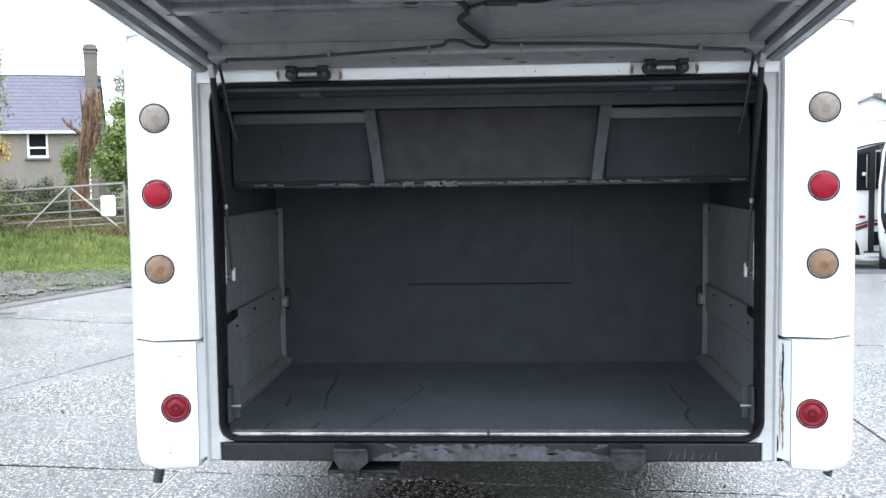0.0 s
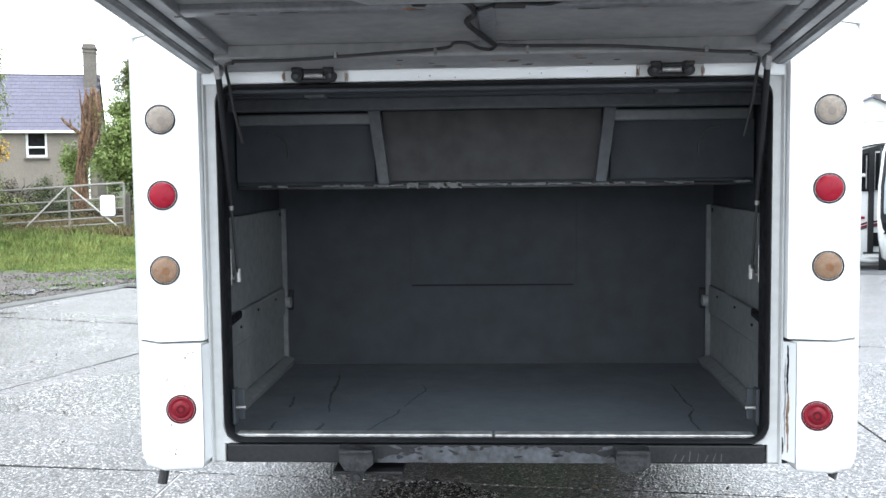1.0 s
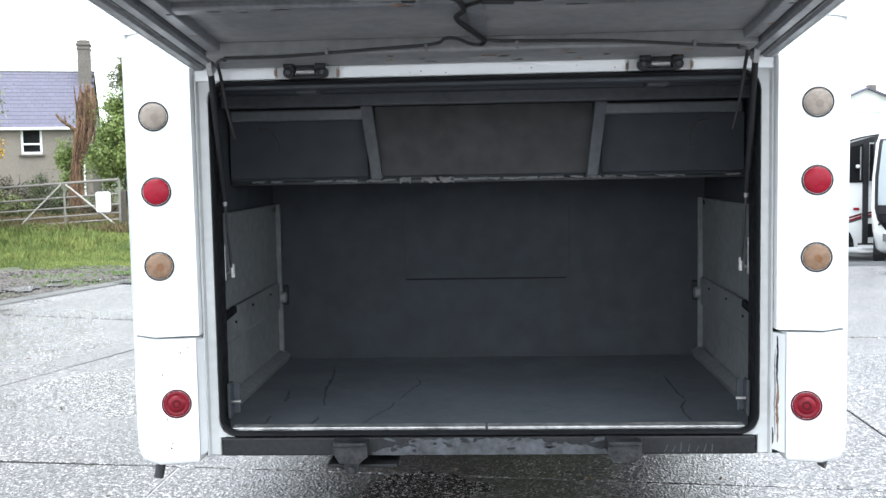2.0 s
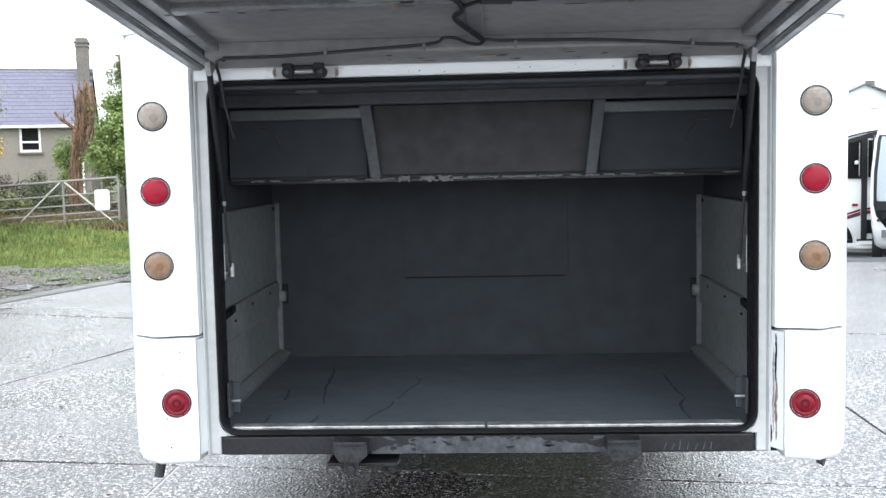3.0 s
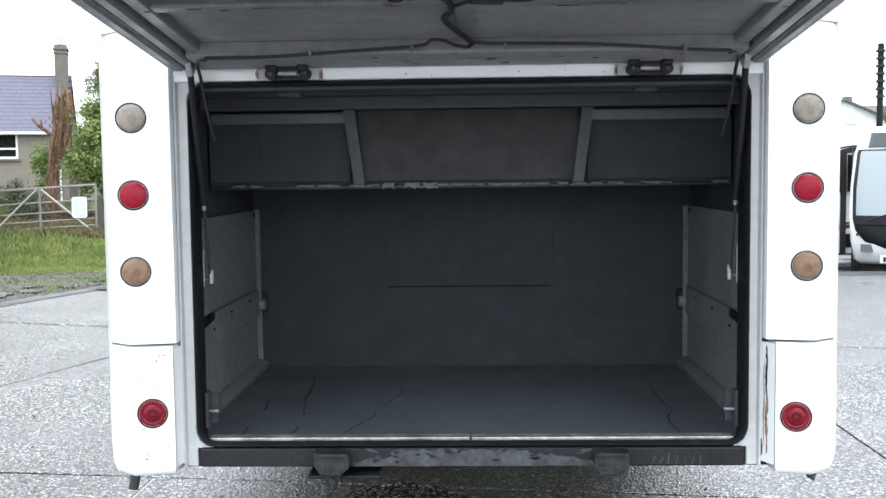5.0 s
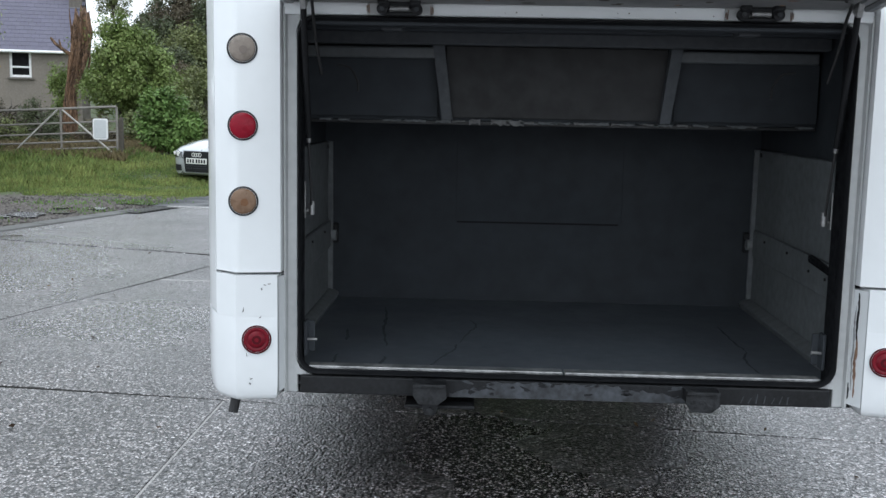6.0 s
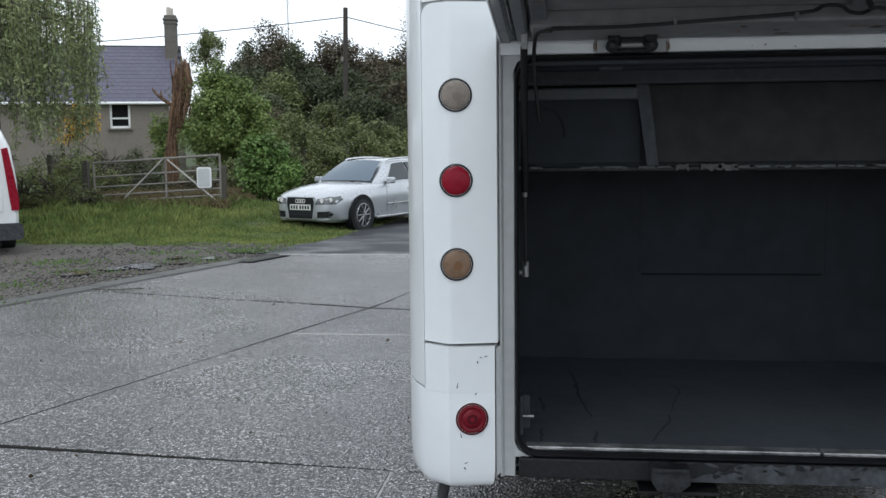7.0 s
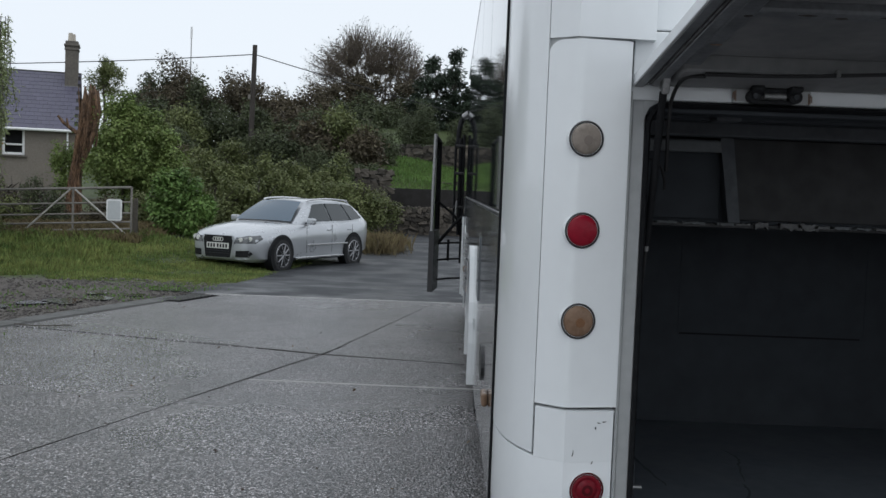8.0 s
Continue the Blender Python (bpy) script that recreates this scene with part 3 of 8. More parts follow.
# corner columns that carry the lamps, in plan from the boot edge round to the flank
OUTER = [(-0.958, 0.075), (-0.962, 0.030), (-1.088, 0.0048), (-1.097, 0.0036), (-1.105, 0.0048), (-1.113, 0.0085), (-1.186, 0.058)]
FLANK = [(-1.186, 0.058), (-1.222, 0.130), (-1.250, 0.215), (-1.268, 0.320), (-1.278, 0.450)]
for side in (1, -1):
    # the panel's outer upper corner is rounded off
    rings = []
    for k in range(9):
        drop = 0.036 * (1 - math.sin(math.pi / 2 * k / 8))
        cut = 0.036 * (1 - math.cos(math.pi / 2 * k / 8)) / 0.073
        end = (-1.186 + 0.073 * cut, 0.058 - 0.0495 * cut)
        rings.append([(x * side, y, TOPSEAM - drop) for x, y in OUTER[:-1] + [end, (-1.13, 0.25), (-0.96, 0.2)]])
    rings.insert(0, [(x * side, y, SEAM + 0.004) for x, y in OUTER + [(-1.13, 0.25), (-0.96, 0.2)]])
    part("corner_panel", loft(rings), M["white"], coach, "white corner panel with four round lamps", smooth=40)
    part("corner_backing", prism(mirror([(-0.97, 0.05), (-1.11, 0.012), (-1.19, 0.075), (-1.13, 0.24), (-0.97, 0.19)], side), SEAM, TOPSEAM + 0.01), M["white_frame"], coach)
    part("corner_wrap", prism(mirror([(x - 0.002, y + 0.003) for x, y in FLANK] + [(-1.14, 0.45), (-1.13, 0.2)], side), 0.78, 3.1, bev=0.004), M["white"], coach, smooth=40)
    part("upper_corner_panel", prism(mirror([(-0.90, 0.03), (-1.112, 0.004), (-1.186, 0.06), (-1.13, 0.25), (-0.90, 0.22)], side), TOPSEAM + 0.006, 3.1, bev=0.005),
         M["white"], coach, smooth=40)
    # lower bumper corner, rounded off underneath
    xi = -0.968 if side > 0 else -0.988
    low = [(xi + 0.003, 0.09), (xi - 0.002, 0.014), (-1.105, -0.012), (-1.184, 0.046), (-1.222, 0.125), (-1.252, 0.215), (-1.27, 0.32), (-1.279, 0.46), (-1.15, 0.46), (-1.0, 0.3)]
    cx, cy = -1.10, 0.22
    rings = []
    for z, k in ((LOW - 0.012, 0.90), (LOW - 0.006, 0.945), (LOW + 0.008, 0.975), (LOW + 0.035, 0.993), (LOW + 0.08, 1.0), (0.768, 1.0), (0.774, 0.995)):
        rings.append([((cx + (x - cx) * k) * side, cy + (y - cy) * k, z) for x, y in low])
    corner = part("bumper_corner", loft(rings), M["white"], coach, "scuffed white bumper corner", smooth=38)
    part("bumper_upstand", prism(mirror([(xi + 0.003, 0.09), (xi - 0.002, 0.014), (-1.105, -0.012), (-1.184, 0.046), (-1.13, 0.25), (-1.0, 0.25)], side), 0.774, SEAM - 0.004), M["white"], corner, smooth=38)
    # chamfer that closes the bumper corner towards the boot
    part("bumper_return", prism(mirror([(-0.952, 0.075), (xi + 0.002, 0.013), (xi + 0.003, 0.09)], side), LOW + 0.02, SEAM - 0.01, bev=0.003),
         M["white"], coach, "white inner edge of the bumper corner")
    # door-jamb channel between the column and the seal
    part("jamb_frame", prism(mirror([(-0.957, 0.062), (-0.951, 0.062), (-0.945, 0.076), (-0.914, 0.073), (-0.9115, 0.076), (-0.9115, 0.088), (-0.957, 0.10)], side),
                             LOW + 0.005, 1.80, bev=0.002), M["white_frame"], coach, "weathered white jamb channel")
    for z in (0.56, 0.70):
        part("screw", cyl((-0.939 * side, 0.088, z), (-0.939 * side, 0.076, z), 0.005, n=10), M["rust"], coach)


def lamp(x, z, kind, y=0.0, turn=0.0):
    """A round lamp: dark recess, bezel ring, domed lens, inner ring."""
    bm = bmesh.new()
    add_cyl(bm, (0, 0.02, 0), (0, -0.0125, 0), 0.0535, 0.0540, n=40)
    shell = to_mesh("lamp_recess", bm, M["white"], 40)
    me = shell
    ob = part("tail_lamp", me, None, coach)
    m = Matrix.Translation((x, y, z)) @ Matrix.Rotation(turn, 4, "Z") @ Matrix.Diagonal((0.925, 1, 0.925, 1))
    me.transform(m)
    lens = {"clear": "clear_lens", "red": "red_lens", "amber": "amber_lens", "fog": "fog_lens"}[kind]
    prof = [(0.0478, 0.0), (0.0476, -0.012), (0.0455, -0.0155), (0.040, -0.018), (0.028, -0.0200), (0.014, -0.0210), (0.0012, -0.0213)]
    if kind == "fog":
        prof = [(0.0478, 0.0), (0.0475, -0.0128), (0.044, -0.0158), (0.036, -0.0158), (0.034, -0.0136), (0.031, -0.0136), (0.029, -0.0172), (0.018, -0.0192), (0.0012, -0.0197)]
    prof = [(r * 0.985, yy) for r, yy in prof]
    rings = [[(r * math.cos(a), yy, r * math.sin(a)) for a in [2 * math.pi * j / 40 for j in range(40)]] for r, yy in prof]
    lm = to_mesh("lens", loft(rings), M[lens], 80)
    lm.transform(m)
    part("lens", lm, None, ob, {"clear": "smoked clear lens", "red": "red lens", "amber": "smoked amber lens", "fog": "dark red ringed lens"}[kind])
    bz = bmesh.new()
    k = 40
    rr = [(0.0466, -0.009), (0.0474, -0.0125), (0.0500, -0.0165), (0.0522, -0.0158), (0.0537, -0.0126)]
    vs = [[bz.verts.new((r * math.cos(2 * math.pi * j / k), yy, r * math.sin(2 * math.pi * j / k))) for j in range(k)] for r, yy in rr]
    for a, b in zip(vs, vs[1:]):
        for j in range(k):
            bz.faces.new((a[j], a[(j + 1) % k], b[(j + 1) % k], b[j]))
    bme = to_mesh("bezel", bz, M["red_dark"] if kind == "fog" else M["rubber"], 60)
    bme.transform(m)
    part("bezel", bme, None, ob)
    if kind in ("clear", "amber"):
        rf = to_mesh("reflector", cyl((0.004, -0.015, -0.004), (0.004, -0.0218, -0.004), 0.017, 0.014, n=28), M["lamp_inner"] if kind == "clear" else M["amber_bulb"], 40)
        rf.transform(m)
        part("reflector", rf, None, ob)
    else:
        rf = to_mesh("lamp_ring", cyl((0, -0.014, 0), (0, -0.0195, 0), 0.019, 0.017, n=24), M["red_dark"] if kind == "fog" else M["red_lens"], 40)
        rf.transform(m)
        part("lamp_ring", rf, None, ob)


for side in (1, -1):
    for z, kind in ((1.661, "clear"), (1.412, "red"), (1.163, "amber")):
        lamp(-1.083 * side, z, kind, 0.018, radians(11 * side))
    lamp(-1.040 if side > 0 else 1.052, 0.697 if side > 0 else 0.678, "fog", 0.009 if side > 0 else 0.005, radians(11.8 * side))

# rubber seal round the boot opening
seal_in, seal_out = rounded(-0.899, 0.580, 0.903, 1.759, 0.057, 6), rounded(-0.911, 0.567, 0.915, 1.775, 0.069, 6)
bm = bmesh.new()
ri = [[bm.verts.new((x, y, z)) for x, z in o] for o, y in ((seal_in, 0.085), (seal_in, 0.055), (rounded(-0.905, 0.573, 0.909, 1.767, 0.063, 6), 0.046), (seal_out, 0.056), (seal_out, 0.085))]
for a, b in zip(ri, ri[1:] + ri[:1]):
    for j in range(len(a)):
        bm.faces.new((a[j], a[(j + 1) % len(a)], b[(j + 1) % len(a)], b[j]))
part("boot_seal", bm, M["seal"], coach, "black rubber seal round the boot opening", smooth=50)
# filler of the frame corners outside the seal
part("header_panel", box((0, 0.112, 1.7975), (1.912, 0.10, 0.042), 0.004), M["white"], coach, "white strip over the boot opening")
part("header_gutter", box((0, 0.135, 1.762), (1.80, 0.10, 0.03), 0.006), M["liner"], coach)
for side in (1, -1):
    for z, s in ((1.779, -1), (0.562, 1)):
        x0 = -0.919 * side
        part("seal_gusset", prism([(x0, z), (x0, z + 0.075 * s), (x0 + 0.004 * side, z + 0.05 * s), (x0 + 0.016 * side, z + 0.022 * s), (x0 + 0.045 * side, z + 0.004 * s), (x0 + 0.075 * side, z)], 0.07, 0.12, "y"), M["white_frame"], coach)

# rear upper body, roof and flanks
part("rear_upper_panel", box((0, 0.105, 2.53), (1.79, 0.06, 1.12), 0.004), M["white"], coach)
part("rear_trim_panel", box((0, 0.085, 1.893), (1.905, 0.05, 0.142), 0.003), M["white"], coach)
roof = [(-1.278, 2.95), (-1.26, 3.08), (-1.19, 3.18), (-1.0, 3.25), (0, 3.28), (1.0, 3.25), (1.19, 3.18), (1.26, 3.08), (1.278, 2.95), (1.1, 2.93), (-1.1, 2.93)]
part("roof", prism(roof, 0.42, 10.6, "y"), M["white"], coach, smooth=40)
part("front_panel", box((0, 10.62, 1.65), (2.5, 0.12, 2.7), 0.03), M["white"], coach)
part("windscreen", box((0, 10.69, 2.0), (2.3, 0.02, 1.5), 0.005), M["tint_glass"], coach)
part("chassis_floor", box((0, 6.2, 0.50), (2.44, 8.7, 0.12), 0.01), M["black"], coach)
part("rear_bulkhead", box((0, 1.93, 0.75), (2.2, 0.06, 0.62)), M["black"], coach)


def flank(side):
    x = -1.279 * side
    def slab(name, y0, y1, z0, z1, material, off=0.0, th=0.05, label=""):
        return part(name, box((x + (th / 2 - off) * side, (y0 + y1) / 2, (z0 + z1) / 2), (th, y1 - y0, z1 - z0), 0.004, seg=1), material, coach, label)
    slab("flank_panel", 0.484, 1.95, 0.44, 1.428, M["flank_paint"])
    slab("seam_backing", 0.456, 0.50, 0.46, 3.0, M["seal"], -0.004, 0.03)
    slab("flank_panel", 1.958, 3.585, 0.40, 1.428, M["flank_paint"])
    slab("flank_panel", 4.795, 5.30, 0.36, 1.428, M["flank_paint"])
    slab("flank_panel", 5.308, 7.05, 0.36, 1.428, M["flank_paint"])
    slab("flank_panel", 7.058, 7.75, 0.36, 1.428, M["flank_paint"])
    slab("flank_panel", 9.65, 10.58, 0.36, 1.428, M["flank_paint"])
    # wheel arches with a proud white lip
    for yc in (4.20, 8.45):
        pts = [(yc - 0.61, 0.40), (yc - 0.61, 1.430), (yc + 0.59, 1.430), (yc + 0.59, 0.40), (yc + 0.56, 0.40)]
        pts += [(yc + 0.56 * math.cos(a), 0.56 + 0.50 * math.sin(a)) for a in [math.pi * j / 14 for j in range(15)]] + [(yc - 0.56, 0.40)]
        bm = bmesh.new()
        add_prism(bm, pts, x, x + 0.05 * side, "x")
        part("arch_panel", bm, M["flank_paint"], coach)
        arcs = [[(yc + rr * math.cos(a), 0.56 + rr * 0.9 * math.sin(a)) for a in [math.pi * j / 14 for j in range(15)]] for rr in (0.640, 0.545)]
        lip = [(yc + 0.64, 0.30)] + arcs[0] + [(yc - 0.64, 0.30), (yc - 0.545, 0.30)] + arcs[1][::-1] + [(yc + 0.545, 0.30)]
        part("arch_lip", prism(lip, x - (0.027 if yc < 5 else 0.004) * side, x + 0.02 * side, "x", bev=0.012 if yc < 5 else 0.002), M["white"], coach, "white moulded wheel-arch lip")
        wheel = part("wheel", cyl((x + 0.045 * side, yc, 0.48), (x + 0.32 * side, yc, 0.48), 0.48, n=36), M["tyre"], coach)
        part("hub", cyl((x + 0.03 * side, yc, 0.48), (x + 0.06 * side, yc, 0.48), 0.29, 0.30, n=28), M["steel"], wheel)
        part("wheel_well", box((x + 0.25 * side, yc, 0.88), (0.36, 1.16, 0.5)), M["black"], coach)
    y0 = 0.484
    for y1 in (2.25, 3.95, 5.65, 7.35, 9.05):
        slab("side_window", y0, y1 - 0.012, 1.444, 2.945, M["tint_glass"], -0.003, 0.03)
        y0 = y1
    slab("window_backing", 0.65, 9.1, 1.45, 2.94, M["black"], -0.05, 0.02)
    slab("waist_trim", 0.48, 9.05, 1.428, 1.442, M["rubber"], 0.003, 0.04)
    # small fittings of the flank
    for yy in (1.0, 5.2, 7.3):
        part("side_marker", box((x - 0.012 * side, yy, 0.74), (0.024, 0.11, 0.05), 0.01), M["amber_lens"], coach, "small amber side marker")
    ring = [(1.68 + 0.15 * math.cos(a), 0.76 + 0.075 * math.sin(a)) for a in [2 * math.pi * j / 24 for j in range(24)]]
    part("flap_catch", prism(ring, x - 0.009 * side, x + 0.01 * side, "x", bev=0.003), M["rubber"], coach, "oval black filler flap")
    part("tyre_label", box((x - 0.003 * side, 3.3, 0.72), (0.006, 0.10, 0.06), 0.002), M["sign_grey"], coach)
    part("fuel_flap", box((x - 0.003 * side, 2.75, 1.1), (0.008, 0.32, 0.34), 0.003), M["flank_paint"], coach)
    part("seam_rubber", box((x - 0.003 * side, 0.469, 1.72), (0.012, 0.010, 2.5), 0.002), M["seal"], coach, "black rubber body seam")
    # vent louvres ahead of the front wheel
    for k in range(9):
        part("vent_slat", box((x - 0.004 * side, 7.4, 0.55 + 0.065 * k), (0.02, 0.5, 0.03), 0.004, rot=(0, 20 * side, 0)), M["steel"], coach)


flank(1)
flank(-1)

# open passenger door at the front, swung out on its arms, seen from its edge
door = part("entrance_door", prism([(-1.690, 9.28), (-1.630, 9.26), (-1.575, 9.86), (-1.605, 9.94), (-1.640, 9.90)], 0.30, 1.02, bev=0.018), M["rubber"], coach, "open black-framed entrance door", smooth=40)
part("door_glass", prism([(-1.658, 9.32), (-1.645, 9.32), (-1.612, 9.88), (-1.625, 9.88)], 1.02, 2.14), M["tint_glass"], door)
part("door_edge", tube([(-1.658, 9.30, 0.95), (-1.660, 9.30, 1.5), (-1.652, 9.30, 2.16)], 0.020, 10), M["steel"], door, "pale metal door edge")
part("door_edge", tube([(-1.600, 9.90, 0.95), (-1.600, 9.90, 2.10)], 0.022, 10), M["seal"], door)
part("door_head", tube([(-1.652, 9.30, 2.15), (-1.600, 9.90, 2.10)], 0.018, 8), M["seal"], door)
for z in (0.42, 0.66, 0.86):
    part("door_arm", tube([(-1.280, 9.86, z + 0.01), (-1.460, 9.84, z), (-1.630, 9.70, z - 0.01)], 0.013), M["seal"], door)
part("door_arm", tube([(-1.260, 9.9, 1.22), (-1.390, 9.86, 1.10), (-1.600, 9.80, 0.84)], 0.020), M["seal"], door)
part("door_arm", tube([(-1.250, 9.9, 1.02), (-1.420, 9.86, 1.22), (-1.600, 9.84, 1.36)], 0.016), M["seal"], door)
part("door_post", tube([(-1.460, 9.84, 0.64), (-1.460, 9.84, 0.90)], 0.016), M["seal"], door)
part("door_pillar", box((-1.292, 9.36, 0.74), (0.025, 0.04, 0.92), 0.006), M["white"], coach, "white edge of the door opening")
# mirror on its curved arm
marm = part("mirror_arm", tube(smooth_pts([(-1.16, 10.35, 2.42), (-1.25, 10.45, 2.50), (-1.33, 10.47, 2.43), (-1.37, 10.46, 2.30), (-1.385, 10.45, 2.12)]), 0.042, 12, 0.030), M["seal"], coach, "black curved mirror arm", smooth=60)
part("mirror_cap", cyl((-1.26, 10.44, 2.49), (-1.33, 10.46, 2.45), 0.048, 0.040, n=16), M["steel"], marm)
part("mirror_bracket", box((-1.36, 10.46, 2.12), (0.10, 0.08, 0.12), 0.025), M["seal"], marm)
# posts and hinge gear of the open doorway
for xx, z0, z1, r in ((-1.345, 0.95, 2.16, 0.022), (-1.405, 1.05, 2.10, 0.016), (-1.305, 0.60, 2.20, 0.020)):
    part("door_post", tube([(xx, 10.05, z0), (xx - 0.006, 10.05, z1)], r, 10), M["seal"], door)
for z in (1.30, 1.72, 2.06):
    part("door_hinge", box((-1.355, 10.04, z), (0.12, 0.05, 0.035), 0.008), M["rubber"], door)
part("grab_handle", tube(smooth_pts([(-1.375, 9.98, 1.05), (-1.385, 9.96, 1.2), (-1.372, 9.98, 1.38)]), 0.012, 8), M["steel"], door)

# bumper beam below the boot, brackets, tow eye, hoses
part("bumper_beam", box((0.0, 0.095, 0.5325), (1.80, 0.09, 0.063), 0.006), M["black"], coach, "black bumper beam with worn paint")
g = random.Random(4)
strip = [(-0.385 + 0.02 * k, 0.503 + g.uniform(0, 0.002)) for k in range(41)]
for k in range(60):
    # torn upper edge of the worn paint
    x = 0.42 - 0.81 * k / 59
    top = 0.561 if -0.22 < x < 0.13 else 0.561 - 0.13 * max(x - 0.13, 0) if x > 0 else 0.561 - 0.28 * (-0.22 - x)
    strip.append((x + g.uniform(-.004, .004), min(0.562, top + g.uniform(-0.007, 0.004))))
part("worn_strip", add_prism(bmesh.new(), strip, 0.0475, 0.056, "y"), M["worn_grey"], coach, "worn grey primer on the beam")
for k in range(34):
    # black paint left standing on the worn strip, and grey scars in the black above it
    xx, black = g.uniform(-0.40, 0.52), k % 3 != 0
    zz = g.uniform(0.518, 0.556) if black else g.uniform(0.548, 0.561)
    w, hgt, lean = g.uniform(0.008, 0.030), g.uniform(0.003, 0.010), g.uniform(-0.9, 0.9)
    ring = []
    for q in range(11):
        a = 2 * math.pi * q / 11
        u, v = w * g.uniform(0.35, 1.0) * math.cos(a), hgt * g.uniform(0.35, 1.0) * math.sin(a)
        ring.append((xx + u, min(0.5625, max(0.503, zz + v + lean * u * 0.5))))
    part("paint_flake", add_prism(bmesh.new(), ring, 0.0462 if black else 0.0468, 0.055, "y"), M["black"] if black else M["scar"], coach)
for k in range(7):
    part("scrape", tube([(0.60 + 0.026 * k, 0.0505, 0.510), (0.605 + 0.026 * k + g.uniform(-.006, .006), 0.0505, 0.528 + g.uniform(0, 0.02))], 0.0022, 5), M["worn_grey"], coach)
for xb in (-0.452, 0.460):
    prof = [(xb - 0.056, 0.566), (xb + 0.056, 0.560), (xb + 0.058, 0.515), (xb + 0.030, 0.492), (xb - 0.036, 0.492), (xb - 0.055, 0.522)]
    br = part("tow_bracket", prism(prof, -0.015, 0.06, "y", bev=0.004), M["bracket"], coach, "scraped grey steel bracket", smooth=30)
    part("bracket_lip", box((xb, -0.018, 0.558), (0.108, 0.014, 0.012), 0.003), M["bracket"], br)
tow = part("tow_hook", prism([(-0.475, 0.50), (-0.425, 0.50), (-0.425, 0.470), (-0.435, 0.450), (-0.465, 0.450), (-0.475, 0.470)], 0.0, 0.05, "y", bev=0.006), M["black"], coach)
part("pin", cyl((-0.45, -0.012, 0.468), (-0.45, 0.07, 0.468), 0.012), M["bracket"], tow)
part("boot_underside", box((0, 0.95, 0.485), (2.1, 1.6, 0.02), 0.004), M["black"], coach)
part("underside_plate", box((-0.42, 0.16, 0.468), (0.24, 0.24, 0.012), 0.004), M["black"], coach)
# unseen box added under the coach to keep the ground there dark
part("engine_tray", box((0, 1.95, 0.40), (1.5, 1.3, 0.2), 0.03), M["black"], coach)
part("rear_axle", cyl((-1.0, 4.20, 0.48), (1.0, 4.20, 0.48), 0.11), M["black"], coach)
for side in (1, -1):
    part("drain_hose", tube([(-1.13 * side, 0.10, 0.50), (-1.135 * side, 0.095, 0.455), (-1.142 * side, 0.09, 0.415 if side > 0 else 0.455)], 0.017, 12), M["rubber"], coach, "black rubber hose stub")

# right jamb: torn rusty edge
tear = [(0.9680 + 0.0008 * math.sin(k * 0.5) + g.uniform(-.0006, .0006), 0.90 - 0.0115 * k) for k in range(34)]
for name, mm, k0, k1, w, off, lab in (("torn_edge", "seal", 0, 15, 0.0035, 0, "torn dark slit in the bumper edge"), ("rust_streak", "rust", 13, 32, 0.0038, 0.001, "narrow rust streak"), ("bare_edge", "steel", 4, 30, 0.0018, -0.005, ""), ("torn_edge", "seal", 27, 33, 0.003, -0.010, "")):
    seg = tear[k0:k1]
    left = [(x + off - w * g.uniform(0.3, 1.0) * math.sin(math.pi * (q + 0.5) / len(seg)) ** 0.5, z) for q, (x, z) in enumerate(seg)]
    rightside = [(x + off + w * g.uniform(0.3, 1.0) * math.sin(math.pi * (q + 0.5) / len(seg)) ** 0.5, z) for q, (x, z) in enumerate(seg)]
    bm = bmesh.new()
    face = lambda x: 0.075 - (x - 0.952) * 1.853
    fv = [[bm.verts.new((x, face(x) - dd, z)) for x, z in left + rightside[::-1]] for dd in (0.0015, -0.004)]
    nn = len(fv[0])
    for q in range(nn):
        bm.faces.new((fv[0][q], fv[0][(q + 1) % nn], fv[1][(q + 1) % nn], fv[1][q]))
    bm.faces.new(fv[0]), bm.faces.new(fv[1][::-1])
    part(name, bm, M[mm], coach, lab)
# chips in the white paint
for x, z, yy in ((-1.02, 0.87, .004), (-1.06, 0.545, -.003)):
    part("paint_chip", box((x, yy - 0.004, z), (0.003, 0.005, 0.007), 0.001, rot=(0, g.uniform(-50, 50), 0)), M["black"], coach)

# scuffs on the bumper corner beside the boarding side
for x, z, dx, dz in ((-1.000, 0.886, 0.010, 0.001), (-1.014, 0.884, 0.008, -0.002), (-1.082, 0.792, 0.002, 0.016), (-1.070, 0.640, -0.003, 0.012), (-1.028, 0.770, 0.004, 0.007), (-1.06, 0.56, 0.008, 0.003)):
    yy = 0.0125 - 0.19 * (-0.97 - x)
    part("scuff", tube([(x, yy, z), (x + dx * 0.5 + 0.001, yy + 0.095 * dx, z + dz * 0.5), (x + dx, yy + 0.19 * dx, z + dz)], 0.0016, 5, 0.0006), M["brown_stain"], coach)
